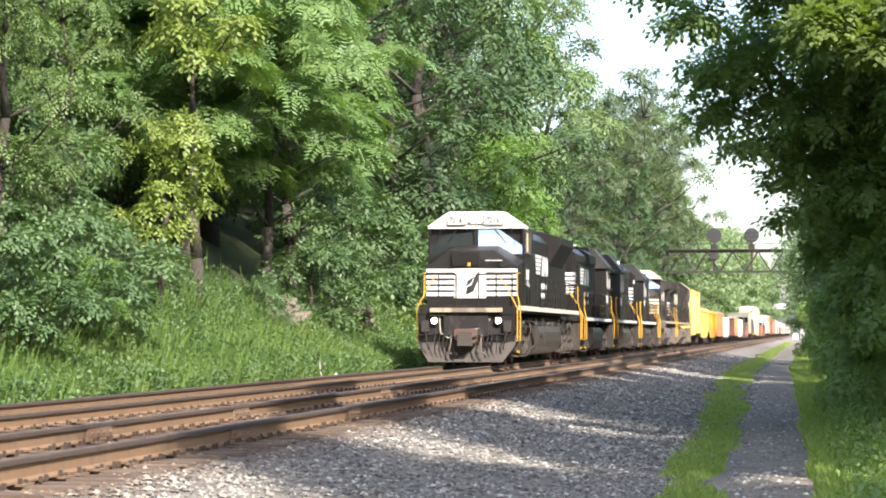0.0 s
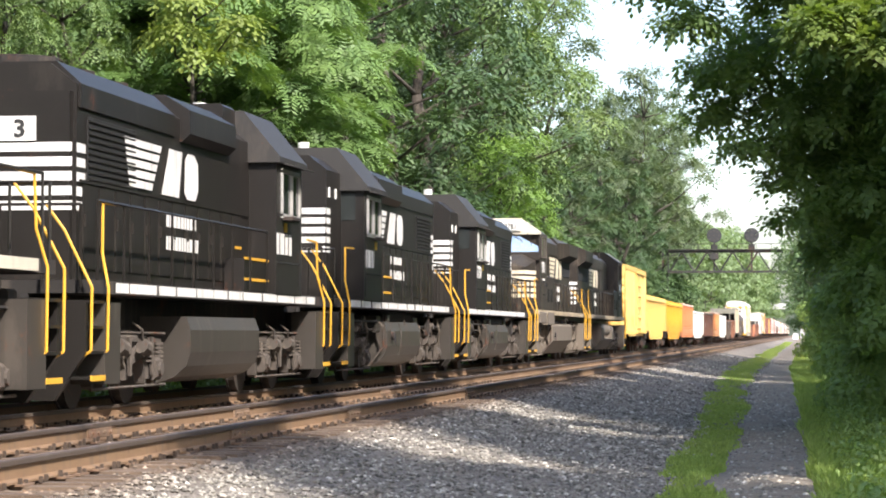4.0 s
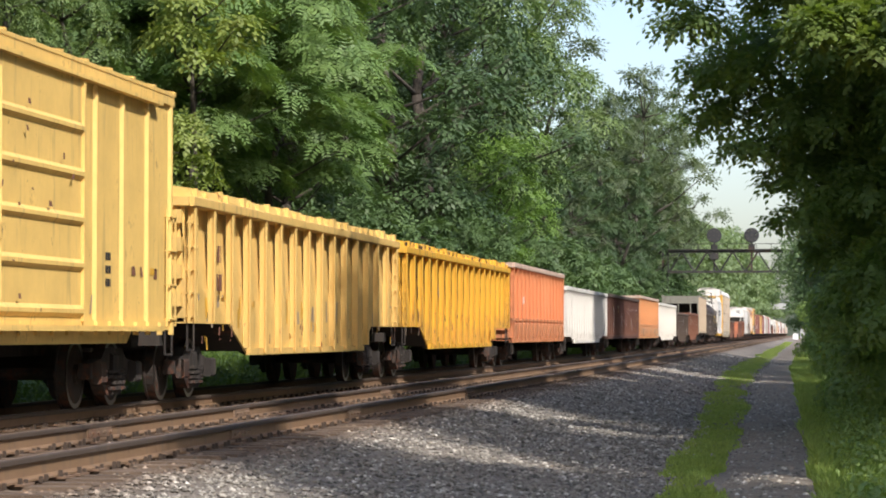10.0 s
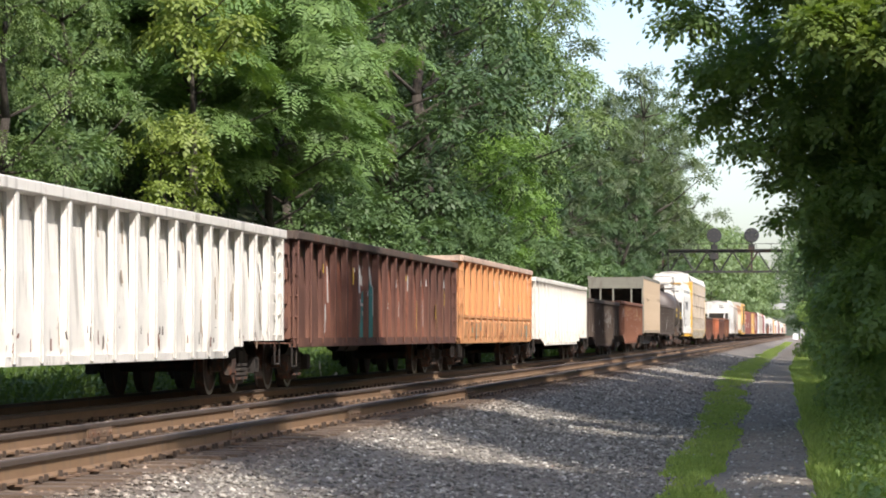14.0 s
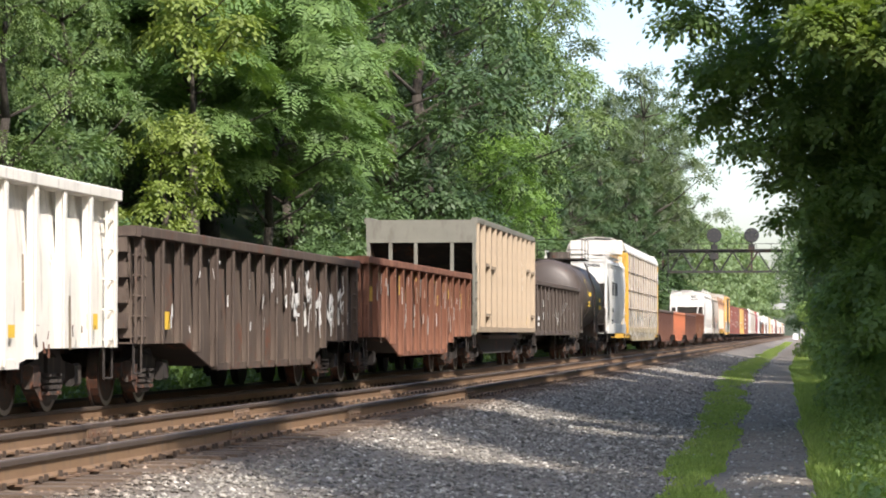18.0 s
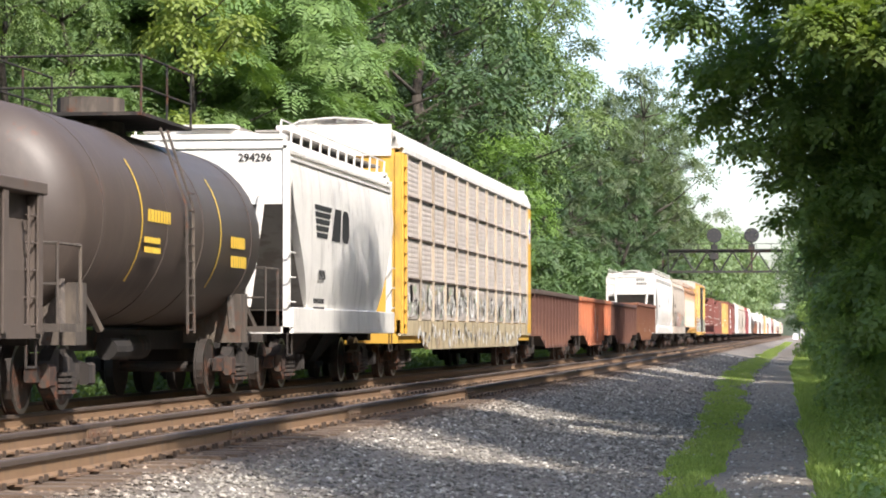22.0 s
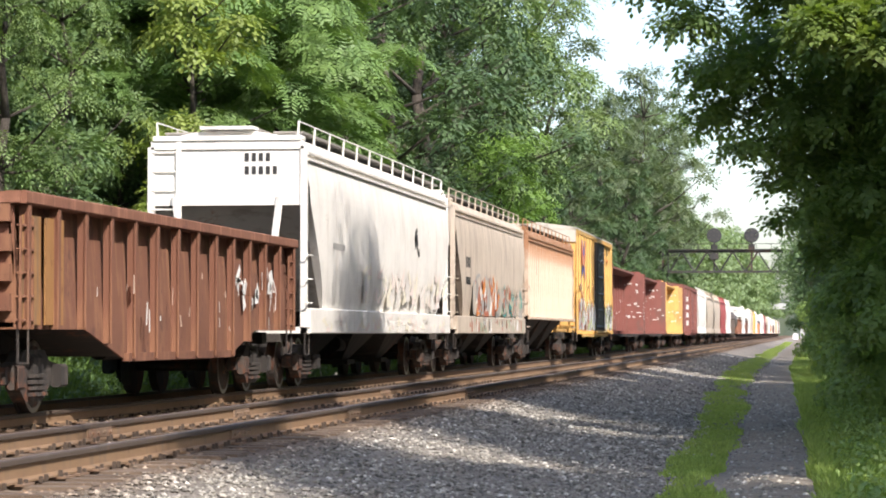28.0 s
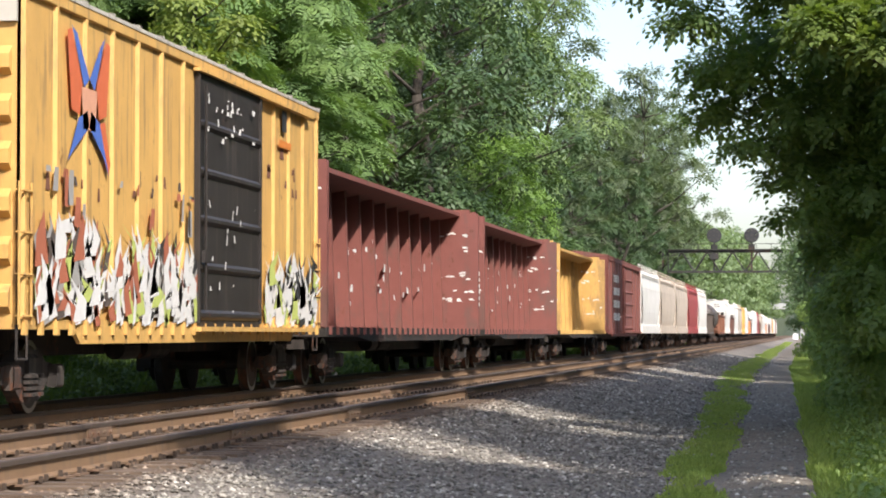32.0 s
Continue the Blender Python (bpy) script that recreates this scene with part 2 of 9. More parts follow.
# ---- ground, ballast, tracks, path
def ground_z(x, y):
    """Height of the land across the line."""
    pts = [(-900, 160), (-300, 95), (-120, 48), (-60, 22), (-30, 8.5), (-19, 3.4), (-15.2, 0.45), (-14.0, -0.35), (-12.9, -0.75), (-12.2, -0.55), (-11.9, -0.5),
           (-5.0, -0.5), (-1.7, -0.72), (0.6, -0.70), (1.6, -0.5), (4, 0.1), (20, 1.0), (60, 0.0), (300, 10), (900, 120)]
    z = pts[-1][1]
    for (xa, za), (xb, zb) in zip(pts, pts[1:]):
        if xa <= x <= xb:
            z = za + (zb - za) * (x - xa) / (xb - xa)
            break
    far = min(1, max(0, (y - 250) / 500))
    wob = noise.noise((x * 0.07, y * 0.05, 0.3)) * min(1, max(0, (abs(x + 6) - 7) / 10)) * 2.2
    rough_z = noise.noise((x * 0.9, y * 0.7, 4.0)) * 0.10 * (1 if x < -13 or x > 1 else 0.25)
    if x < -16:
        z *= 1 - 0.25 * far
    if y > 1300:
        z += (y - 1300) * 0.02
    return z + wob + rough_z


def sheet(xs, ys, zf):
    mb = Mesh()
    mb.v = [(x, y, zf(x, y)) for y in ys for x in xs]
    n = len(xs)
    mb.f = [(j * n + i, j * n + i + 1, (j + 1) * n + i + 1, (j + 1) * n + i) for j in range(len(ys) - 1) for i in range(n - 1)]
    return mb


def steps(a, b, s):
    n = max(1, int(round((b - a) / s)))
    return [a + (b - a) * i / n for i in range(n)]


gx = [-900, -500, -300, -200, -120, -80, -60] + steps(-45, -11, 0.8) + steps(-11, -1.7, 1.2) + steps(-1.7, 8, 0.6) + [8, 12, 20, 40, 60, 120, 300, 900]
gy = [-900, -300, -100, -40] + steps(-15, 120, 1.5) + steps(120, 320, 6) + steps(320, 1300, 60) + [1300, 1700, 2300, 3000]
ground = part("ground", sheet(gx, gy, ground_z), M_GRASSLAND, smooth=True)
tagged(ground, "weedy earth bank and level ground beside the railway line", "ground", kind="structure")


def ballast_z(x, y):
    pts = [(-13.1, -0.80), (-12.6, -0.62), (-12.0, -0.30), (-8.7, -0.27), (-8.3, -0.225), (-5.3, -0.225), (-4.8, -0.28), (-3.4, -0.50), (-1.6, -0.66), (0.3, -0.67)]
    z = pts[0][1]
    for (xa, za), (xb, zb) in zip(pts, pts[1:]):
        if xa <= x <= xb:
            z = za + (zb - za) * (x - xa) / (xb - xa)
    return z + noise.noise((x * 1.1, y * 0.8, 2.0)) * 0.035 + noise.noise((x * 5, y * 4, 7.0)) * 0.012


bx = steps(-13.1, -5.3, 0.35) + steps(-5.3, 0.3, 0.22) + [0.3]
by = [-60, -20] + steps(8, 60, 0.5) + steps(60, 200, 2.5) + steps(200, 1500, 60) + [1500]
ballast = part("ballast", sheet(bx, by, ballast_z), M_BALLAST, smooth=True)
tagged(ballast, "grey crushed-stone ballast bed, shoulder and gravel verge", "ballast", kind="structure")


def path_mid(y):
    return -0.06 - 0.0119 * min(y, 112) - 0.0012 * max(0.0, min(y, 600) - 112)


def path_z(x, y):
    edge = max(0.0, abs(x - path_mid(y) - 0.08) - 0.5)
    return max(-0.645, ballast_z(x, 0) + 0.03) - 0.35 * edge + noise.noise((x * 1.4, y * 0.5, 9.0)) * 0.03


path_mesh = sheet([-0.75 + 0.1 * i for i in range(18)], by, lambda x, y: path_z(path_mid(y) + x, y))
path_mesh.v = [(x + path_mid(y), y, z) for x, y, z in path_mesh.v]
path = part("path", path_mesh, M_PATH, smooth=True)
tagged(path, "grey gravel access path with packed wheel track", "path", kind="structure")


# stones lying loose on the ballast, the nearer the finer
def stones(count, y0, y1, size, seed, x0=-12.2, x1=-1.2):
    rng = random.Random(seed)
    mb = Mesh()
    for _ in range(count):
        y = y0 + (y1 - y0) * rng.random() ** 1.5
        x = rng.uniform(x0, x1)
        if abs(x - NEAR_X) < 1.42 and rng.random() < 0.72:
            continue
        s = size * rng.uniform(0.5, 1.3)
        c = Vector((x, y, ballast_z(x, y) + s * 0.25))
        a = rng.random() * 6.28
        ca, sa = math.cos(a), math.sin(a)
        e = [s * rng.uniform(0.6, 1.2) for _ in range(6)]
        vs = []
        for (px, py, pz), k in zip(((1, 0.2, 0.1), (-1, -0.1, 0), (0.1, 1, -0.1), (-0.1, -1, 0.1), (0.25, 0.2, 0.62), (0, 0, -0.8)), e):
            vs.append((c.x + (px * ca - py * sa) * k, c.y + (px * sa + py * ca) * k, c.z + pz * k))
        mb.add(vs, [(0, 2, 4), (2, 1, 4), (1, 3, 4), (3, 0, 4), (2, 0, 5), (1, 2, 5), (3, 1, 5), (0, 3, 5)])
    return mb


near_stones = part("ballast_stones", stones(52000, 14, 62, 0.029, 3, -9.0, -1.3), M_STONE)
tagged(near_stones, "loose grey and pale crushed ballast stones", "stones", kind="stuff")
far_stones = part("ballast_stones", stones(22000, 34, 150, 0.042, 4), M_STONE)
tagged(far_stones, "loose grey crushed ballast stones along the tracks", "stones", kind="stuff")

def path_stones(count, seed):
    r = random.Random(seed)
    mb = Mesh()
    for _ in range(count):
        y = 18 + 60 * r.random() ** 1.5
        x = path_mid(y) + r.uniform(-0.6, 0.55)
        s = 0.022 * r.uniform(0.5, 1.6)
        z = path_z(x, y)
        mb.add([(x + s, y, z), (x, y + s * 1.2, z), (x - s * 1.1, y - s * 0.2, z), (x, y - s, z), (x + s * 0.1, y, z + s * 0.7)], [(0, 1, 4), (1, 2, 4), (2, 3, 4), (3, 0, 4)])
    return mb


ps = part("path_pebbles", path_stones(2600, 9), M_STONE)
tagged(ps, "small loose stones on the gravel path", "stones", kind="stuff")

# rails, ties and plates of the two tracks
RAIL = [(-0.07, -0.18), (0.07, -0.18), (0.07, -0.165), (0.014, -0.145), (0.010, -0.046), (-0.010, -0.046), (-0.014, -0.145), (-0.07, -0.165)]
HEAD = [(0.008, -0.052), (0.036, -0.042), (0.036, -0.008), (0.026, 0.0), (-0.026, 0.0), (-0.036, -0.008), (-0.036, -0.042), (-0.008, -0.052)]
tie_mb = Mesh().box(-1.3, 1.3, -0.115, 0.115, -0.36, -0.195, 0.015)
tie_me = tie_mb.mesh("tie")
tie_me.materials.append(M_TIE)
plate_me = Mesh().box(-0.09, 0.09, -0.15, 0.15, -0.195, -0.178).mesh("tie_plate")
plate_me.materials.append(M_PLATE)
for tx, tz, tname in ((NEAR_X, 0.0, "near"), (FAR_X, FAR_Z, "far")):
    track = tagged(new("railway_track"), "rusty steel railway track on worn wooden ties", "track", "tracks", "structure")
    track.location = (tx, 0, tz)
    for side in (-0.7535, 0.7535):
        rail = part("rail", Mesh().prism([(x + side, z) for x, z in RAIL], -60, 1500), M_RAIL_SIDE, track, "rust-brown steel rail with worn head")
        part("rail_head", Mesh().prism([(x + side, z) for x, z in HEAD], -60, 1500), M_RAIL_HEAD, rail, "dark head of the rail")
        part("running_surface", Mesh().box(side - 0.024, side + 0.024, -60, 1500, -0.004, 0.003), M_RAIL_TOP, rail, "burnished running surface")
        if tname == "near":
            for yj in (26.6, 33.5, 45.2):
                jb = Mesh()
                for q in (-1, 1):
                    jb.box(side + q * 0.026 - 0.012, side + q * 0.026 + 0.012, yj - 0.45, yj + 0.45, -0.145, -0.05)
                    for k in range(4):
                        jb.rod((side + q * 0.036, yj - 0.34 + k * 0.226, -0.1), (side + q * 0.065, yj - 0.34 + k * 0.226, -0.1), 0.016)
                part("joint_bar", jb, M_PLATE, rail, "bolted steel joint bar")
    rng = random.Random(11 if tname == "near" else 12)
    y = 13.0
    k = 0
    joined = Mesh()
    while y < 560:
        yy, rz = y + rng.uniform(-0.04, 0.04), rng.uniform(-0.012, 0.012)
        if k < 150:
            tie = part("tie", tie_me, M_TIE, track)
            tie.location, tie.rotation_euler = (rng.uniform(-0.05, 0.05), yy, rng.uniform(-0.012, 0.006)), (0, 0, rz)
            if k < 75:
                for side in (-0.7535, 0.7535):
                    pl = part("tie_plate", plate_me, M_PLATE, tie)
                    pl.location = (side, 0, 0.002)
        else:
            joined.box(-1.3, 1.3, yy - 0.115, yy + 0.115, -0.36, -0.195)
        y += 0.53
        k += 1
    part("far_ties", joined, M_TIE, track)["kind"] = "stuff"
    spikes = Mesh()
    for j in range(90):
        yy = 13 + 0.53 * j
        for side in (-0.7535, 0.7535):
            for q in (-1, 1):
                for dy in (-0.07, 0.07):
                    spikes.box(side + q * 0.085 - 0.014, side + q * 0.085 + 0.014, yy + dy - 0.014, yy + dy + 0.014, -0.2, -0.145 + rng.uniform(-0.015, 0.015))
    part("spikes", spikes, M_SPIKE, track)["kind"] = "stuff"


# grass: blades in tufts
def blades(count, spot, h, seed, w=0.02, lean=0.35):
    rng = random.Random(seed)
    mb = Mesh()
    for _ in range(count):
        x, y, z = spot(rng)
        a = rng.random() * 6.28
        hh = h * rng.uniform(0.45, 1.25)
        ww = w * rng.uniform(0.7, 1.4)
        dx, dy = math.cos(a), math.sin(a)
        lx, ly = rng.gauss(0, lean) * hh, rng.gauss(0, lean) * hh
        mb.add([(x - dx * ww, y - dy * ww, z), (x + dx * ww, y + dy * ww, z), (x + dx * ww * 0.8 + lx * 0.4, y + dy * ww * 0.8 + ly * 0.4, z + hh * 0.6), (x + lx, y + ly, z + hh), (x - dx * ww * 0.8 + lx * 0.4, y - dy * ww * 0.8 + ly * 0.4, z + hh * 0.6)],
               [(0, 1, 2, 3, 4)])
    return mb


def strip_spot(rng):
    while True:
        y = 19 + 420 * rng.random() ** 2.3
        half = 0.36 + 0.0045 * (min(y, 85) - 25)
        q = rng.uniform(-1.15, 1.15)
        x = path_mid(y) - 0.78 - 0.0085 * (min(y, 85) - 25) + half * q
        thick = 0.75 + 0.9 * noise.noise((x * 1.1, y * 0.22, 5.5)) - 1.0 * q * q + 0.5 * noise.noise((x * 5, y * 2, 1.5))
        if rng.random() < thick:
            return x, y, max(ballast_z(x, y), path_z(x, y)) - 0.01


grass = part("grass_strip", blades(60000, strip_spot, 0.075, 21, 0.012), M_GRASS)
tagged(grass, "strip of short bright green grass along the gravel path", "grass", kind="stuff")


def verge_spot(rng):
    y = 18 + 200 * rng.random() ** 1.7
    x = path_mid(y) + 0.46 + 0.0030 * (min(y, 100) - 25) + 0.16 * noise.noise((y * 0.5, 1, 2)) + abs(rng.gauss(0, 0.85))
    return x, y, max(ground_z(x, y), path_z(x, y)) - 0.02


verge = part("verge_grass", blades(42000, verge_spot, 0.20, 22, 0.016), M_GRASS)
tagged(verge, "uneven green verge grass beside the path", "grass", kind="stuff")


def bank_spot(rng):
    y = 28 + 150 * rng.random() ** 1.4
    x = -13.0 - abs(rng.gauss(0, 1.7))
    return x, y, ground_z(x, y) - 0.03


bank = part("bank_weeds", blades(64000, bank_spot, 0.85, 23, 0.015, 0.20), M_LEAF_K)
tagged(bank, "tall green weeds and grass at the foot of the bank", "weeds", kind="stuff")

# ---- trees
def leaf_cloud(lobes, count, size, rng, droop=0.3, shell=0.62, aspect=0.5):
    """Leaves set in and on the lobes of a crown: (centre, radii)."""
    mb = Mesh()
    w = [l[1][0] * l[1][1] + l[1][2] * l[1][0] for l in lobes]
    for (c, r) in rng.choices(lobes, w, k=count):
        th, cz = rng.random() * 6.2832, rng.uniform(-0.75, 1)
        sz = math.sqrt(max(0, 1 - cz * cz))
        n = Vector((sz * math.cos(th), sz * math.sin(th), cz))
        k = shell + (1.12 - shell) * rng.random() ** 0.7
        p = Vector(c) + Vector((n.x * r[0], n.y * r[1], n.z * r[2])) * k
        up = (n * 1.15 + Vector((rng.gauss(0, 0.30), rng.gauss(0, 0.30), 0.25 + rng.gauss(0, 0.28)))).normalized()
        d = Matrix.Rotation(rng.random() * 6.28, 3, up) @ up.orthogonal().normalized()
        d = (d + Vector((0, 0, -droop))).normalized()
        s = size * rng.uniform(0.6, 1.35)
        q = up.cross(d).normalized() * (s * aspect)
        tip = d * s
        mb.add([p - tip * 0.5, p + q * 0.5 - tip * 0.08 - up * s * 0.06, p + tip * 0.5 - up * s * 0.12, p - q * 0.5 - tip * 0.08 - up * s * 0.06], [(0, 1, 2), (0, 2, 3)])
    return mb


def leaf_quad(mb, p, d, side, up, s, w):
    """One leaf from its stalk at p along d, folded a little down its middle."""
    m, tip = p + d * (s * 0.45), p + d * s - up * (s * 0.14)
    mb.add([p, m + side * (w * 0.5) - up * (s * 0.05), tip, m - side * (w * 0.5) - up * (s * 0.05)], [(0, 1, 2), (0, 2, 3)])


def lobe_spot(lobes, w, rng, shell, low):
    c, r = rng.choices(lobes, w)[0]
    th, cz = rng.random() * 6.2832, rng.uniform(low, 1)
    sz = math.sqrt(max(0, 1 - cz * cz))
    n = Vector((sz * math.cos(th), sz * math.sin(th), cz))
    k = shell + (1.08 - shell) * rng.random() ** 0.6
    return Vector(c) + Vector((n.x * r[0], n.y * r[1], n.z * r[2])) * k, n


def spray_cloud(lobes, count, size, rng, droop=0.3, shell=0.62, aspect=0.5, n=6, reach=2.6):
    """Twigs with leaves set alternately along them, in flat drooping sprays."""
    mb = Mesh()
    w = [l[1][0] * l[1][1] + l[1][2] * l[1][0] for l in lobes]
    down = Vector((0, 0, -1))
    for _ in range(count):
        p, o = lobe_spot(lobes, w, rng, shell, -0.5)
        d = (o + Vector((rng.gauss(0, 0.4), rng.gauss(0, 0.4), rng.gauss(0, 0.25) - droop))).normalized()
        up = o * 0.55 + Vector((rng.gauss(0, 0.25), rng.gauss(0, 0.25), 0.85))
        side = d.cross(up).normalized()
        up = side.cross(d)
        L = size * reach * rng.uniform(0.7, 1.3)
        for i in range(n):
            k = i / (n - 1)
            q = p + d * (L * (k - 0.6)) + down * (droop * L * k * k * 0.5)
            sg = 0.0 if i == n - 1 else (1 if i % 2 else -1)
            ld = (d * 0.65 + side * (0.8 * sg) + down * 0.18).normalized()
            s_ = size * rng.uniform(0.75, 1.2)
            leaf_quad(mb, q, ld, ld.cross(up).normalized(), up, s_, s_ * aspect)
    return mb


def frond_cloud(lobes, count, length, rng, shell=0.8, pairs=6, spread=7):
    """Rosettes of long pinnate fronds that arch out from the branch ends."""
    mb = Mesh()
    w = [l[1][0] * l[1][1] + l[1][2] * l[1][0] for l in lobes]
    for _ in range(count):
        p, o = lobe_spot(lobes, w, rng, shell, -0.25)
        ax = (o * 0.7 + Vector((rng.gauss(0, 0.2), rng.gauss(0, 0.2), 0.7))).normalized()
        u = ax.orthogonal().normalized()
        v = ax.cross(u)
        a0 = rng.random() * 6.28
        for k in range(spread):
            a = a0 + 6.2832 * k / spread + rng.gauss(0, 0.2)
            out = u * math.cos(a) + v * math.sin(a)
            L = length * rng.uniform(0.7, 1.2)
            side = ax.cross(out).normalized()
            q, d = p.copy(), (out * 0.8 + ax * 0.55).normalized()
            for i in range(pairs):
                q = q + d * (L / pairs)
                d = (d + Vector((0, 0, -0.22))).normalized()
                up = side.cross(d).normalized()
                ll = L * (0.36 - 0.03 * abs(i - pairs * 0.4))
                for sg in (1, -1):
                    ld = (side * sg + d * 0.45 + Vector((0, 0, -0.22))).normalized()
                    leaf_quad(mb, q, ld, ld.cross(up).normalized(), up, ll, ll * 0.34)
    return mb


def limbs(h, r, lobes, rng, lean=(0, 0)):
    mb = Mesh()
    pts = [Vector((0, 0, -0.6))]
    for k in range(1, 7):
        pts.append(Vector((lean[0] * (k / 6) ** 1.5 + rng.gauss(0, 0.02 * h), lean[1] * (k / 6) ** 1.5 + rng.gauss(0, 0.02 * h), h * 0.8 * k / 6)))
    for k in range(6):
        mb.rod(pts[k], pts[k + 1], r * (1 - k / 7.0), 8, r * (1 - (k + 1) / 7.0))
    for c, rad in lobes:
        c = Vector(c)
        j = min(range(1, 7), key=lambda i: abs(pts[i].z - (c.z - 0.45 * (c - pts[i]).length)) + 0.2 * (c - pts[i]).length)
        a, m = pts[j], (pts[j] + c) / 2 + Vector((rng.gauss(0, 0.2), rng.gauss(0, 0.2), -0.15))
        rr = max(0.02, r * (0.34 - 0.03 * j))
        mb.rod(a, m, rr, 6, rr * 0.65)
        mb.rod(m, c, rr * 0.65, 5, rr * 0.25)
    return mb


def make_tree(seed, h, spread, lobes_n, leaves, size, mat, label, base=0.22, lean=(0, 0), aspect=0.5, cat="tree", name="tree", lobe=0.30, droop=0.3, shell=0.62, style="leaf", flat=(0.6, 0.85)):
    rng = random.Random(seed)
    lobes = []
    for i in range(lobes_n):
        z = h * (base + (1 - base) * (i + rng.random()) / lobes_n)
        k = (z / h - base) / (1 - base)
        wide = spread * (0.35 + 0.75 * math.sin(math.pi * min(1, 0.18 + 0.80 * k)))
        a, d = i * 2.4 + rng.gauss(0, 0.5), wide * rng.uniform(0.25, 0.85)
        s = lobe * spread * rng.uniform(0.75, 1.35)
        lobes.append(((math.cos(a) * d + lean[0] * k, math.sin(a) * d + lean[1] * k, min(z, h - s * 0.5)), (s, s, s * rng.uniform(*flat))))
    t = holder(name, label, cat)
    part("trunk", limbs(h, 0.018 * h + 0.03, lobes, rng, lean), M_BARK, t, "grey-brown bark", True)
    if style == "spray":
        crown = spray_cloud(lobes, leaves // 6, size, rng, droop, shell, aspect)
    elif style == "frond":
        crown = frond_cloud(lobes, leaves // 84, size, rng, shell)
    else:
        crown = leaf_cloud(lobes, leaves, size, rng, droop, shell, aspect=aspect)
    part("crown", crown, mat, t)
    return t


def place(proto, x, y, rz, s=1.0, z=None, group=""):
    proto.matrix_basis = pose(x, y, ground_z(x, y) if z is None else z, 0, 0, rz) @ Matrix.Scale(s, 4)
    if group:
        proto["group"] = group
    return proto


WOOD = "woodland along the far bank"
oak = make_tree(1, 19, 6.0, 26, 16800, 0.26, M_LEAF_B, "tall dark green broadleaf tree on the wooded bank", lobe=0.27, shell=0.7, style="spray", flat=(0.5, 0.7))
ash = make_tree(2, 21, 5.2, 28, 16800, 0.25, M_LEAF_A, "tall mid-green broadleaf tree on the wooded bank", 0.2, aspect=0.42, droop=0.55, lobe=0.27, shell=0.7, style="spray", flat=(0.5, 0.7))
sumac = make_tree(3, 10, 3.5, 20, 29400, 0.80, M_LEAF_D, "fresh green tree with long feathery fronds at the wood's edge", 0.40, lobe=0.30, shell=0.75, style="frond", flat=(0.45, 0.65))
locust = make_tree(15, 10, 3.6, 20, 13200, 0.17, M_LEAF_I, "bright green fine-leaved tree at the wood's edge", 0.30, aspect=0.5, lobe=0.30, shell=0.8, style="spray", flat=(0.5, 0.7))
maple = make_tree(4, 8, 2.6, 16, 4800, 0.22, M_LEAF_C, "young yellow-green tree at the wood's edge", 0.35, aspect=0.5, droop=0.6, lobe=0.28, style="spray", flat=(0.4, 0.6))
shrub = make_tree(5, 3.6, 2.4, 17, 8400, 0.145, M_LEAF_B, "dense green shrub on the bank", 0.02, cat="shrub", name="shrub", aspect=0.6, style="spray", flat=(0.4, 0.55), lobe=0.25)
bush = make_tree(6, 3.0, 2.2, 14, 4200, 0.18, M_LEAF_B, "dark green bush on the bank", 0.02, cat="shrub", name="shrub", aspect=0.5, style="spray")
airy = make_tree(7, 20, 5.0, 30, 6600, 0.33, M_LEAF_E, "tall airy tree with gaps in its crown", 0.2, aspect=0.5, lobe=0.20, style="spray", flat=(0.5, 0.7))
maple_tall = make_tree(14, 10, 1.7, 10, 2700, 0.21, M_LEAF_C, "slim yellow-green tree at the wood's edge", 0.68, aspect=0.5, droop=0.6, lobe=0.4, style="spray", flat=(0.4, 0.6))
dark_oak = make_tree(17, 19, 5.4, 24, 15000, 0.27, M_LEAF_L, "tall deep-green broadleaf tree on the wooded bank", 0.12, lobe=0.26, shell=0.7, style="spray", flat=(0.5, 0.75))
back_oak = make_tree(16, 20, 6.0, 22, 5200, 0.50, M_LEAF_B, "dark green tree deep in the wood", 0.04, lobe=0.32, shell=0.75)
protos = {"n": maple_tall, "o": oak, "a": ash, "s": sumac, "m": maple, "b": shrub, "k": bush, "y": airy, "l": locust, "r": back_oak, "d": dark_oak}
used = set()


def wood(kind, x, y, s, tall=1.0, rz=None, dz=0.0):
    p = protos[kind]
    r = random.Random(int(x * 13 + y * 7)).uniform(0, 360) if rz is None else rz
    m = pose(x, y, ground_z(x, y) - 0.1 + dz, 0, 0, r)
    o = p if kind not in used else copy_thing(p, m)
    used.add(kind)
    o.matrix_basis = m @ Matrix.Diagonal((s, s, s * tall, 1))
    o["group"] = WOOD
    return o


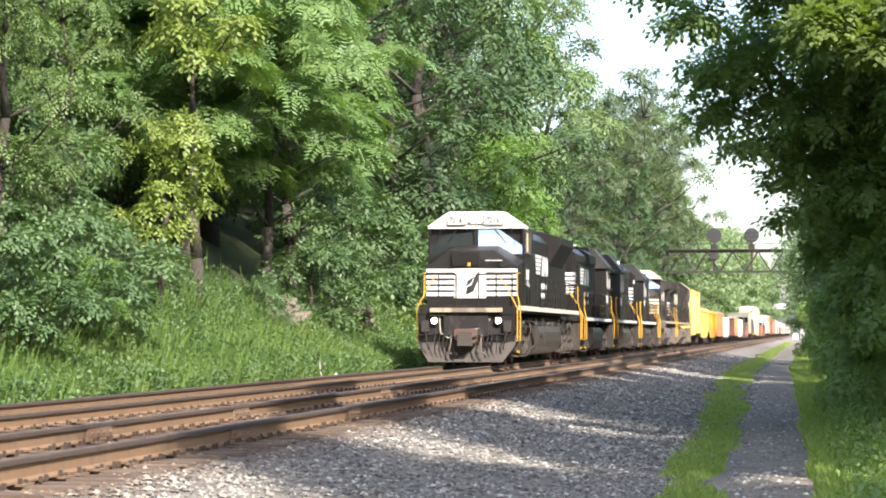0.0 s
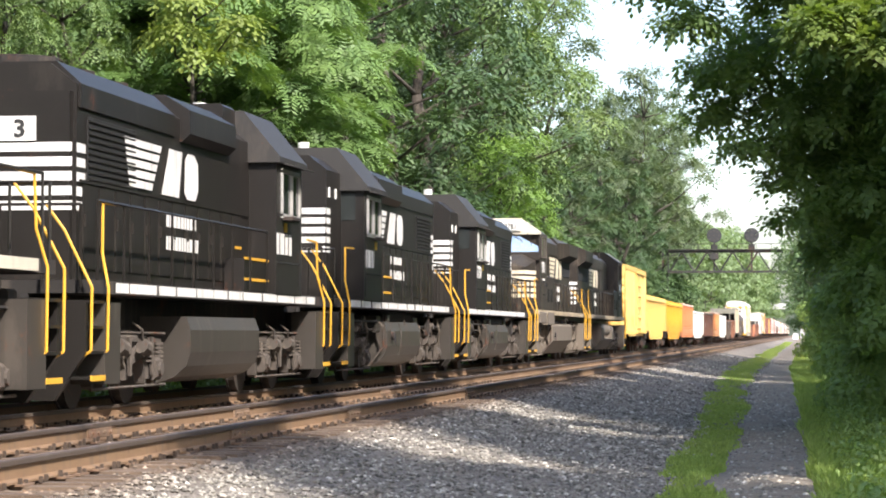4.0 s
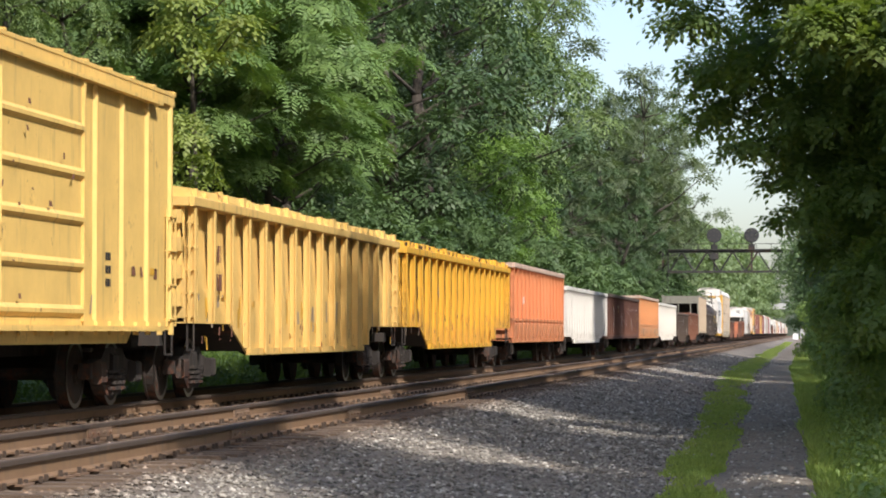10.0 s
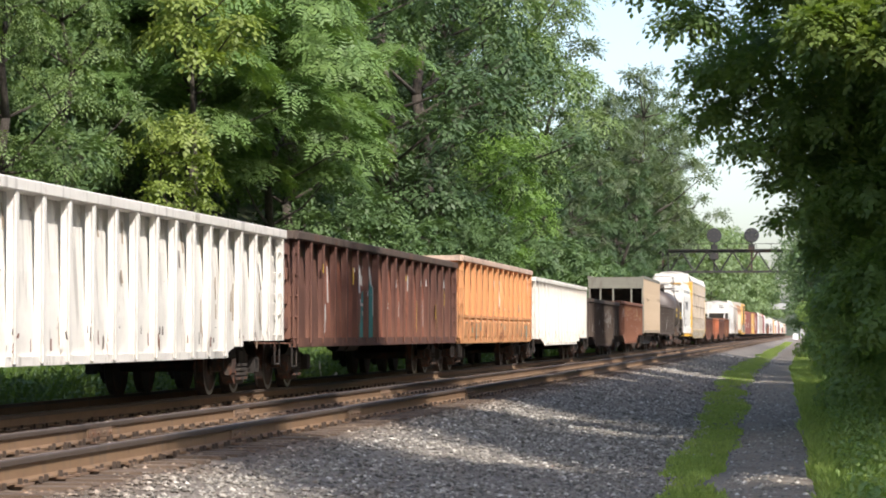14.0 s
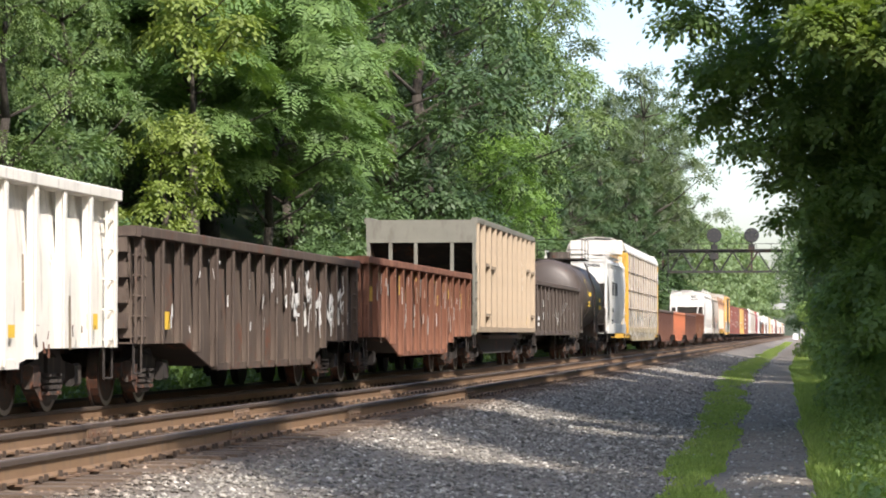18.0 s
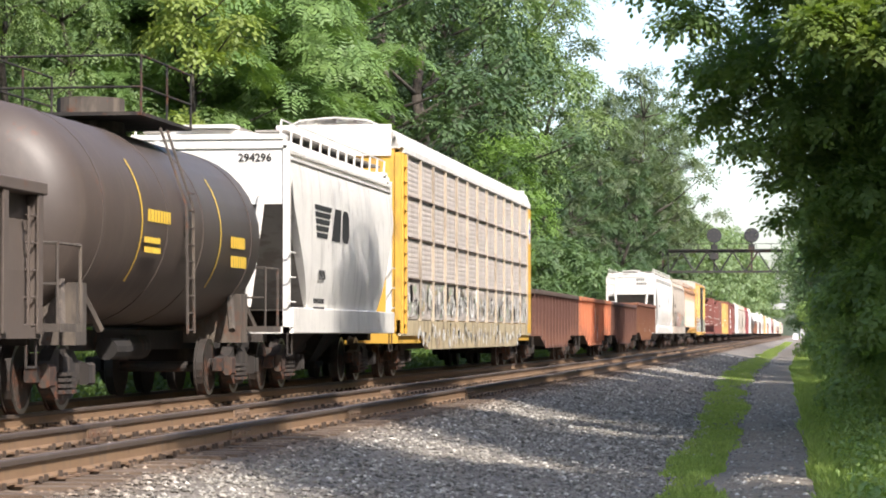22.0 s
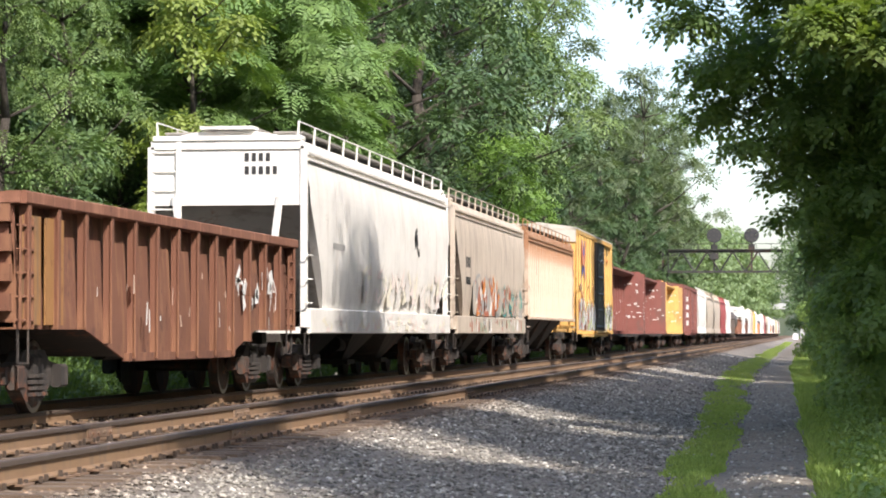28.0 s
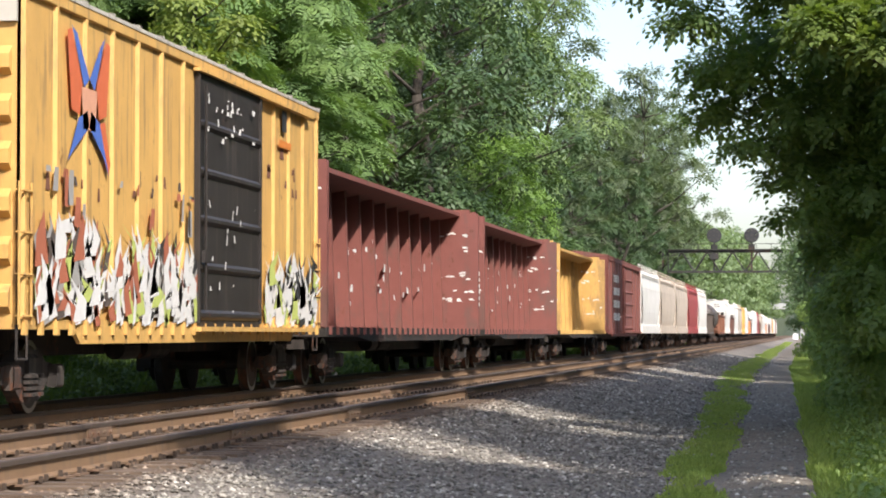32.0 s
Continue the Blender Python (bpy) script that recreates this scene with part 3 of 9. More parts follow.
# the wood's edge, tree by tree: kind, place, size
for row in (("m", -15.9, 63.0, 0.66), ("n", -16.6, 69.5, 0.98), ("k", -18.5, 94.0, 1.2), ("b", -19.0, 101.0, 1.2), ("k", -18.2, 57.0, 1.1), ("k", -21.5, 80.0, 1.1), ("k", -22.0, 74.0, 1.2), ("k", -21.2, 78.5, 0.9), ("k", -22.0, 87.0, 1.2), ("k", -22.4, 93.0, 1.5),   ("b", -22.0, 64.0, 1.3), ("b", -15.4, 51.0, 0.85), ("b", -15.0, 47.0, 0.8), ("l", -14.9, 53.4, 0.24), ("k", -15.8, 55.5, 0.9), ("s", -18.2, 76.0, 1.05), ("s", -17.4, 83.5, 1.0), ("s", -18.4, 92.0, 1.1), ("s", -20.6, 80.5, 1.2),
            ("a", -20.5, 58.0, 0.85), ("a", -19.0, 51.0, 0.7), ("a", -18.5, 45.0, 0.62), ("a", -22.5, 49.0, 0.9), ("o", -26.0, 56.0, 1.0), ("a", -30.0, 62.0, 1.1), ("a", -17.5, 60.0, 0.42), ("a", -17.2, 54.0, 0.42), ("o", -24.0, 66.0, 0.95), ("k", -16.2, 84.0, 1.0), ("b", -16.6, 90.0, 0.9), ("k", -16.0, 76.0, 0.55),
            ("o", -20.5, 88.0, 1.0), ("o", -19.8, 100.0, 1.05), ("k", -17.5, 103.0, 1.5), ("d", -20.0, 110.0, 1.2), ("b", -16.4, 112.0, 1.3), ("d", -19.5, 121.0, 1.2), ("k", -16.8, 128.0, 1.6), ("d", -20.0, 136.0, 1.3), ("b", -16.4, 124.0, 1.2),
            ("a", -20.0, 147.0, 1.3), ("l", -16.5, 141.0, 1.08), ("b", -16.0, 150.0, 1.5), ("d", -20.5, 158.0, 1.35), ("a", -20.0, 168.0, 1.35), ("k", -17.2, 160.0, 1.9), ("d", -21.6, 177.0, 1.28), ("b", -16.2, 170.0, 1.5),
            ("a", -25.5, 172.0, 1.25), ("k", -16.8, 186.0, 1.8), ("k", -16.0, 194.0, 1.6), ("d", -18.0, 201.0, 0.6), ("b", -16.2, 209.0, 1.6),
            ("y", -19.4, 192.0, 1.12), ("y", -16.4, 262.0, 1.32), ("y", -16.0, 246.0, 1.0), ("d", -16.2, 234.0, 0.78), ("d", -16.4, 252.0, 0.85), ("d", -15.6, 268.0, 0.8), ("y", -15.2, 296.0, 1.2), ("y", -20.0, 222.0, 0.85), ("y", -18.5, 236.0, 1.0), ("y", -18.5, 250.0, 0.95), ("d", -20.5, 262.0, 1.1), ("y", -17.6, 282.0, 0.95, 1.3), ("y", -19.6, 335.0, 1.35, 1.1), ("k", -16.4, 240.0, 2.0), ("k", -15.2, 238.0, 2.0), ("a", -19.0, 284.0, 0.95), ("d", -17.6, 300.0, 0.95), ("d", -17.4, 225.0, 0.62), ("k", -15.6, 246.0, 2.2), ("b", -16.0, 262.0, 2.2), ("d", -16.8, 280.0, 0.66), ("a", -18.5, 318.0, 1.2), ("a", -17.0, 305.0, 0.66)):
    wood(*row)
# the bank goes on behind the camera: unseen trees, added for windscreen reflections
for row in (("r", -18.0, 24.0, 0.95), ("r", -19.0, 13.0, 1.0), ("r", -18.0, 2.0, 1.0), ("r", -19.5, -10.0, 1.05), ("r", -18.5, -22.0, 1.0), ("r", -19.0, -35.0, 1.05)):
    wood(*row)
rng = random.Random(77)
# undergrowth below the crowns, then ranks up the slope
y = 52
while y < 190:
    wood("k", -24.5 - rng.random() * 2.5, y, rng.uniform(1.5, 2.2))
    y += rng.uniform(5, 7)
y = 60
while y < 200:
    wood("r", -28 - rng.random() * 4, y, rng.uniform(0.9, 1.25))
    y += rng.uniform(7.0, 9)
y = 205
while y < 330:
    wood("r", -25 - rng.random() * 4, y, rng.uniform(0.6, 0.75))
    y += rng.uniform(9, 12)


def far_tree(proto, x, y, s, group, rz, tall=1.0):
    m = pose(x, y, ground_z(x, y) - 0.2, 0, 0, rz)
    o = copy_thing(proto, m)
    o.matrix_basis = m @ Matrix.Diagonal((s, s, s * tall, 1))
    o["group"] = group
    return o


# distant woods beyond the signal bridge; their haze is only a paler leaf colour
haze_tree = make_tree(8, 17, 6.5, 24, 3600, 0.75, M_LEAF_F, "distant tree beyond the signal bridge, leaf colour paled for haze", 0.1)
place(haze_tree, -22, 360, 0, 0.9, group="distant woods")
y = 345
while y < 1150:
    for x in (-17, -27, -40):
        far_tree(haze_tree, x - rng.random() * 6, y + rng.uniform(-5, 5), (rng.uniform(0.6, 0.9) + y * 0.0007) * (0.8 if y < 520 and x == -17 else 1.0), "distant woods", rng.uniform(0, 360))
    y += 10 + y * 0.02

# the tree line on the path side
SIDE = "trees beside the path"
lime = make_tree(9, 12, 3.6, 30, 8600, 0.21, M_LEAF_B, "dark green broadleaf tree beside the access path", 0.2, aspect=0.62, lobe=0.32)
place(lime, 5.4, 58, 20, 1.0, group=SIDE)
# the first four stand outside the view, added to block sun
for x, y, s in ((12.0, -20, 1.5), (12.4, -12, 1.5), (9.6, 24, 1.25), (9.6, 29.5, 1.1), (8.2, 39, 1.6), (7.6, 44, 1.3), (7.0, 48, 1.3), (6.6, 38, 1.1), (7.5, 46, 1.2), (7.2, 52, 1.2),
                (4.4, 50, 1.1), (4.2, 56, 1.1), (4.0, 62, 1.1), (4.3, 70, 1.1), (5.0, 66, 1.05), (4.8, 74, 1.0), (5.2, 82, 1.05), (4.4, 92, 1.0), (4.2, 103, 1.0), (3.8, 115, 1.1), (3.4, 129, 1.0), (4.8, 145, 1.1), (4.4, 162, 1.05),
                (3.2, 181, 1.1), (2.4, 202, 1.1), (0.9, 207, 0.95), (1.4, 226, 1.1), (0.9, 240, 1.0), (1.0, 262, 1.1), (0.8, 285, 1.1), (1.4, 315, 1.2), (1.5, 350, 1.2), (9, 95, 1.3), (9, 125, 1.35), (8, 160, 1.4), (8, 200, 1.4), (7, 250, 1.4)):
    far_tree(lime, x, y, s, SIDE, rng.uniform(0, 360))
# the same haze-paled trees on the path side
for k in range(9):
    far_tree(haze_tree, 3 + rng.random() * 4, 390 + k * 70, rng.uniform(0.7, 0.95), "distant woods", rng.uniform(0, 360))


def row_tree(seed, label, h, base, width, top, leaves, bough=()):
    """A tall tree outside the view: width is its crown's half width, top the height over which it tapers."""
    r = random.Random(seed)
    t = holder("tree", label, "tree", SIDE)
    lobes = []
    n = int((h - base) * 1.6)
    for k in range(n):
        z = base + (h - base) * (k + 0.5) / n
        w = width * min(1.0, 0.14 + (h - z) / top)
        for j in range(2):
            a = k * 2.4 + j * 3.14 + r.gauss(0, 0.3)
            lobes.append(((math.cos(a) * w * 0.45, math.sin(a) * w * 0.45, z), (w * 0.58, w * 0.58, 0.75)))
    part("trunk", limbs(h, 0.24, lobes[::3] + list(bough), r), M_BARK, t, "grey bark", True)
    part("crown", leaf_cloud(lobes, leaves, 0.26, r, 0.3, 0.2), M_LEAF_B, t)
    # sunlight is put into the bough's leaf colour, lighter than the crown's
    if bough:
        part("bough", spray_cloud(bough, 1500, 0.11, r, 0.35, 0.3, 0.75), M_LEAF_G, t, "bough over the path, leaves coloured yellow-green as if sunlit")
    return t


def beside(u, x):
    """The place beside the path whose shade falls along the line u across the tracks."""
    return x, (u - x * 0.788) / 0.616


BOUGH = [((-4.9 + 0.42 * k, 0.3 * math.sin(k * 1.9), 5.05 + 0.30 * math.sin(k * 2.3)), (0.42, 0.5, 0.30)) for k in range(6)]
peak = row_tree(33, "tall broadleaf tree with a pointed top beside the path", 23.7, 5.0, 3.2, 4.6, 28000, BOUGH)
px_, py_ = beside(25.9, 5.0)
peak.matrix_basis = pose(px_, py_, ground_z(px_, py_) - 0.2)
# trees added as shadow casters, spaced to leave streaks of sun
row = row_tree(34, "tall dense broadleaf tree beside the path, added for its shade", 16.0, 6.2, 2.5, 1.9, 16500)
row_first = True
for u, x, s, tall in ((5.0, 5.5, 0.95, 1.0), (8.6, 5.4, 0.8, 0.72), (12.1, 5.2, 1.04, 1.08), (15.0, 5.3, 0.8, 0.74), (18.5, 5.4, 1.2, 1.2), (21.7, 5.2, 0.8, 0.62), (31.0, 5.6, 1.25, 1.10), (36.5, 5.4, 1.2, 1.04), (42.0, 5.8, 1.2, 1.12), (47.4, 5.6, 1.2, 1.05), (55.2, 5.6, 1.2, 1.18), (61.0, 5.8, 1.25, 1.22), (62.4, 5.2, 0.98, 1.74), (67.0, 6.0, 1.25, 1.25), (69.6, 5.3, 1.1, 1.72), (73.0, 6.2, 1.25, 1.24), (79.0, 6.4, 1.25, 1.28), (85.0, 6.4, 1.25, 1.25), (91.0, 6.6, 1.25, 1.28)):
    x, y = beside(u, x)
    m = pose(x, y, ground_z(x, y) - 0.2, 0, 0, u * 37 % 360)
    o = row if row_first else copy_thing(row, m)
    row_first = False
    o.matrix_basis = m @ Matrix.Diagonal((s, s, tall, 1))


def overhang_tree():
    """The tree whose boughs hang over the path."""
    r = random.Random(31)
    t = holder("tree", "dark spreading tree with boughs of broad leaves hanging over the path", "tree", SIDE)
    lobes = []
    for k in range(22):
        z = 4.0 + 8.0 * k / 21
        w = 3.4 * (1 - (k / 21) ** 2.2) + 0.6
        a = k * 2.4
        lobes.append(((math.cos(a) * w * 0.6, math.sin(a) * w * 0.6, z), (w * 0.42 + 0.3, w * 0.42 + 0.3, w * 0.30 + 0.3)))
    spots = ((-4.6, -1, 6.5, 0.9), (-5.6, -2, 6.9, 0.85), (-6.4, -2, 7.4, 0.5), (-5.4, 0, 5.4, 0.8), (-6.2, -1.5, 6.0, 0.65), (-5.9, 0.5, 4.7, 0.6), (-5.3, -0.5, 4.1, 0.55), (-4.7, 0, 3.6, 0.55),
             (-4.3, 0, 4.6, 0.95), (-3.9, -1, 5.6, 1.0), (-3.4, 0, 3.4, 1.0), (-4.9, 1, 3.0, 0.3), (-6.9, -1, 6.6, 0.45), (-3.4, -1, 2.0, 0.8), (-3.2, 0.5, 0.9, 0.8), (-2.4, 0, 2.2, 1.2), (-4.2, -2, 7.4, 0.9), (-2.2, -1, 4.6, 1.3),
             (-5.0, 1.5, 6.0, 0.9), (-6.0, 1.0, 5.4, 0.6), (-5.2, -1.5, 7.7, 0.7), (-4.9, 0.6, 4.9, 0.8), (-4.3, 1.2, 3.9, 0.8), (-3.7, 0.3, 6.6, 1.0), (-4.4, -0.6, 3.0, 0.45), (-4.0, 1.0, 2.4, 0.6), (-3.2, 0.5, 7.2, 1.0), (-2.6, -0.6, 6.2, 1.1), (-3.0, 0.8, 5.0, 1.1), (-2.6, 1.5, 7.8, 1.1), (-3.6, 2, 6.8, 0.9), (-2.8, 1.5, 3.6, 1.0), (-3.4, 2.0, 4.4, 0.9), (-4.6, 2.0, 7.2, 0.8), (-5.0, -0.5, 6.9, 0.7), (-6.6, 0.2, 6.9, 0.5),
             (-3.9, 2.6, 5.4, 0.9), (-4.2, 2.2, 3.3, 0.5), (-3.6, 2.4, 3.0, 0.8), (-3.0, 2.2, 2.2, 0.9), (-2.9, 3.0, 6.0, 1.1), (-4.6, 2.4, 4.4, 0.7), (-3.9, 1.6, 1.6, 0.45))
    for cx, cy, cz, q in spots:
        lobes.append(((cx, cy, cz), (q, q * 1.1, q * 0.72)))
    part("trunk", limbs(12, 0.22, lobes[:22], r), M_BARK, t, "dark grey bark", True)
    part("crown", spray_cloud(lobes[:22], 4600, 0.13, r, 0.5, 0.35, 0.7), M_LEAF_J, t)
    part("overhang", spray_cloud(lobes[22:], 13500, 0.11, r, 0.45, 0.15, 0.7), M_LEAF_J, t, "leafy boughs over the path")
    return t


over = overhang_tree()
over.matrix_basis = pose(4.4, 42, ground_z(4.4, 42) - 0.2)
verge_bush = make_tree(12, 1.7, 1.3, 12, 4200, 0.11, M_LEAF_H, "leafy green bush on the path's verge", 0.02, cat="shrub", name="shrub", aspect=0.55)
place(verge_bush, 2.4, 30, 10, 0.9, group="verge bushes")
for x, y, s in ((2.6, 26, 1.0), (2.2, 35, 1.0), (2.1, 40, 1.1), (1.9, 46, 1.2), (1.8, 52, 1.3), (1.9, 60, 1.5), (1.7, 68, 1.5), (2.7, 78, 1.7), (2.5, 90, 1.8), (2.3, 104, 1.9), (2.6, 120, 2.0), (2.2, 140, 2.1), (1.9, 165, 2.2), (1.6, 195, 2.3)):
    far_tree(verge_bush, x, y, s, "verge bushes", rng.uniform(0, 360))


# leafy weeds on the bank, in many small plants
def weed_patch(count, y0, y1, seed, size, xs, hmax):
    r = random.Random(seed)
    mb = Mesh()
    for _ in range(count):
        y = y0 + (y1 - y0) * r.random() ** 1.4
        x = xs[0] - (xs[0] - xs[1]) * r.random() ** 1.3
        h = hmax * (0.45 + 0.75 * abs(noise.noise((x * 0.6, y * 0.35, 3.3))) + 0.25 * r.random())
        z0 = ground_z(x, y)
        for _ in range(7):
            z = z0 + h * r.random() ** 0.6
            p = Vector((x + r.gauss(0, 0.12), y + r.gauss(0, 0.12), z))
            a, tilt = r.random() * 6.28, r.uniform(-0.2, 1.3)
            d = Vector((math.cos(a) * math.cos(tilt), math.sin(a) * math.cos(tilt), math.sin(tilt)))
            q = Vector((-math.sin(a), math.cos(a), r.uniform(-0.3, 0.3))) * size * 0.28
            L_ = size * r.uniform(0.6, 1.3)
            mb.add([p, p + d * L_ * 0.5 + q, p + d * L_ - Vector((0, 0, L_ * 0.2)), p + d * L_ * 0.5 - q], [(0, 1, 2), (0, 2, 3)])
    return mb


w1 = part("bank_weeds", weed_patch(15000, 34, 130, 41, 0.12, (-12.9, -17.4), 1.05), M_LEAF_B)
tagged(w1, "leafy green weeds covering the foot of the bank", "weeds", kind="stuff")
w2 = part("bank_weeds", weed_patch(4000, 100, 330, 42, 0.34, (-13.2, -18.5), 1.1), M_LEAF_A)
tagged(w2, "leafy green weeds along the far bank", "weeds", kind="stuff")
w3 = part("verge_weeds", weed_patch(2600, 19, 90, 43, 0.10, (2.6, 0.45), 0.35), M_LEAF_H)
tagged(w3, "low leafy weeds on the path's verge", "weeds", kind="stuff")


# rock cropping out of the bank in broken layers
def outcrop(x, y, w, h, seed):
    """Tumbled angular blocks in rough, uneven beds."""
    r = random.Random(seed)
    o = holder("rock_outcrop", "broken grey-brown rock ledge showing through the weeds", "rock", "rock ledges")
    z0 = ground_z(x, y) - 0.15
    z, k = 0.0, 0
    while z < h:
        th = r.uniform(0.08, 0.26)
        yy = -w / 2 * (1 - 0.35 * z / h) + r.uniform(-0.3, 0.3)
        while yy < w / 2 * (1 - 0.35 * z / h):
            d = r.uniform(0.15, 0.75)
            if r.random() < 0.78:
                f, tilt = r.uniform(-0.3, 0.12) + 0.25 * z / h, r.uniform(-0.08, 0.08)
                vs = []
                for dz, sh in ((0.0, 1.0), (th - 0.01, 0.86)):
                    vs += [(-0.9, yy, z + dz), (-f + r.uniform(-0.07, 0.07), yy + (1 - sh) * d * r.random(), z + dz - tilt), (-f + r.uniform(-0.09, 0.09), yy + d * sh, z + dz + tilt + r.uniform(-0.03, 0.03)), (-0.9, yy + d, z + dz)]
                part("stone", Mesh().add(vs, [(3, 2, 1, 0), (4, 5, 6, 7), (0, 1, 5, 4), (1, 2, 6, 5), (2, 3, 7, 6), (3, 0, 4, 7)]), M_ROCK, o)
            yy += d + r.uniform(0, 0.08)
        z += th
        k += 1
    o.location = (x, y, z0)
    return o


outcrop(-15.5, 78.5, 1.6, 1.5, 1)
outcrop(-15.6, 92.5, 3.4, 1.2, 2)
dead = holder("fallen_branch", "bare grey fallen branch beside the track", "branch")
part("limb", Mesh().pipe([(0, 0, 0), (0.25, 0.9, 0.12), (0.35, 1.9, 0.30), (0.30, 2.6, 0.42)], 0.035, 6), plain("bleached_wood", (0.42, 0.37, 0.30), 0.8), dead)
part("twig", Mesh().pipe([(0.25, 0.9, 0.12), (0.1, 1.4, 0.4), (0.0, 1.7, 0.75)], 0.018, 5), plain("bleached_wood", (0.42, 0.37, 0.30), 0.8), dead)
dead.location = (-12.9, 66.5, -0.55)

# the road bridge far down the line
bridge = holder("road_bridge", "pale distant road bridge across the line", "bridge")
M_CONC = plain("distant_concrete", (0.42, 0.43, 0.42), 0.9)
bridge.location = (0, 1000, 0)
part("deck", Mesh().box(-40, 25, -5, 5, 10.2, 11.4), M_CONC, bridge)
part("parapet", Mesh().box(-40, 25, -5.1, -4.9, 11.4, 12.4), M_CONC, bridge)
for bx_ in (-24, -2, 14):
    part("pier", Mesh().box(bx_ - 0.8, bx_ + 0.8, -4, 4, -2, 10.2), M_CONC, bridge)

# a white relay cabinet far down the path
cabinet = holder("relay_cabinet", "small white steel relay cabinet beside the distant line", "cabinet")
cabinet.location = (-3.0, 640, -0.7)
M_CAB = plain("cabinet_white", (0.75, 0.76, 0.75), 0.5)
part("body", Mesh().box(-0.65, 0.65, -0.5, 0.5, 0.0, 1.5, 0.03), M_CAB, cabinet)
part("roof", Mesh().prism([(-0.72, 1.5), (0.72, 1.5), (0.0, 1.66)], -0.56, 0.56), M_CAB, cabinet)
cab_door = part("door", Mesh().box(-0.5, 0.5, -0.53, -0.5, 0.12, 1.4), M_CAB, cabinet)
part("handle", Mesh().box(0.34, 0.40, -0.57, -0.53, 0.7, 0.95), M_STEEL, cab_door)

# ---- signal bridge over both tracks
GY = 246.0
gantry = holder("signal_bridge", "dark steel truss signal bridge over both tracks", "signal bridge")
gantry.location = (0, GY, 0)
for gx_, nm in ((-13.3, "post"), (1.3, "post")):
    leg = Mesh()
    for dx in (-0.25, 0.25):
        for dy in (-0.35, 0.35):
            leg.box(gx_ + dx - 0.06, gx_ + dx + 0.06, dy - 0.06, dy + 0.06, -1.0, 8.6)
    for k in range(9):
        leg.rod((gx_ - 0.25, -0.35, -0.4 + k), (gx_ + 0.25, -0.35, 0.6 + k), 0.03)
        leg.rod((gx_ + 0.25, 0.35, -0.4 + k), (gx_ - 0.25, 0.35, 0.6 + k), 0.03)
    part("post", leg, M_STEEL, gantry)
for dy in (-0.55, 0.55):
    for zc in (6.75, 8.65):
        part("chord", Mesh().box(-13.0, 1.5, dy - 0.08, dy + 0.08, zc - 0.09, zc + 0.09), M_STEEL, gantry)
    n = 6
    wdt = 14.3 / n
    for k in range(n):
        xa = -12.95 + k * wdt
        for a, b in (((xa, 6.75), (xa + wdt * 0.5, 8.65)), ((xa + wdt * 0.5, 8.65), (xa + wdt, 6.75))):
            part("truss_web", Mesh().rod((a[0], dy, a[1]), (b[0], dy, b[1]), 0.07), M_STEEL, gantry)
deck = Mesh().box(-13.1, 1.5, -0.8, 0.8, 8.78, 8.86)
part("walkway", deck, M_STEEL, gantry, "grated steel walkway")
rail_mb = Mesh()
for k in range(11):
    rail_mb.rod((-12.9 + k * 1.36, -0.78, 8.8), (-12.9 + k * 1.36, -0.78, 9.35), 0.025)
rail_mb.rod((-13.0, -0.78, 9.35), (1.4, -0.78, 9.35), 0.03)
part("handrail", rail_mb, M_STEEL, gantry)
M_DISC = plain("signal_black", (0.03, 0.03, 0.032), 0.6)
M_LENS_OFF = plain("signal_lens_off", (0.09, 0.085, 0.08), 0.2)
for sx in (-8.7, -5.2):
    sig = part("signal_head", Mesh().rod((sx, -0.62, 10.15), (sx, -0.50, 10.15), 0.70, 28), M_DISC, gantry, "round black position-light signal disc")
    part("signal_mast", Mesh().box(sx - 0.08, sx + 0.08, -0.5, -0.3, 6.75, 10.2).box(sx - 0.3, sx + 0.3, -0.6, 0.1, 8.85, 9.3), M_STEEL, gantry)
    for k in range(9):
        a = 6.2832 * k / 8
        rr = 0.0 if k == 8 else 0.47
        part("lamp", Mesh().rod((sx + rr * math.cos(a), -0.72, 10.15 + rr * math.sin(a)), (sx + rr * math.cos(a), -0.6, 10.15 + rr * math.sin(a)), 0.085, 10), M_LENS_OFF, sig)
part("equipment_box", Mesh().box(-9.1, -8.3, -0.75, -0.2, 7.9, 8.5, 0.03), M_STEEL, gantry)

# ---- rolling stock: x to the path side, y back along the train from the front coupling, z from the rail head
M_BLACK = paint("loco_black", (0.018, 0.0158, 0.014), 0.03, 0.14, 0.45, dirt_col=(0.08, 0.068, 0.055))
M_GEBLACK = paint("loco_dusty_black", (0.032, 0.026, 0.021), 0.04, 0.4, 0.5, dirt_col=(0.12, 0.095, 0.07))
for dull in (M_BLACK, M_GEBLACK):
    dull.node_tree.nodes["Principled BSDF"].inputs["Specular IOR Level"].default_value = 0.28
# dark colour for the shade below a hopper's end
M_SLOPE = paint("slope_sheet_shade", (0.20, 0.185, 0.165), 0.15, 0.5, 0.8)
M_GRATE = paint("walk_grating", (0.27, 0.25, 0.22), 0.15, 0.4, 0.7)
# grimy freight trucks, coloured darker for the shade under the cars
M_FTRUCK = paint("freight_truck_grime_shade", (0.03, 0.025, 0.022), 0.3, 0.4, 0.9)
M_UNDER = paint("running_gear_dirt", (0.075, 0.062, 0.052), 0.3, 0.5, 0.9, dirt_col=(0.16, 0.13, 0.10))
M_DARK = paint("underframe_black", (0.02, 0.0175, 0.016), 0.3, 0.3, 0.9)
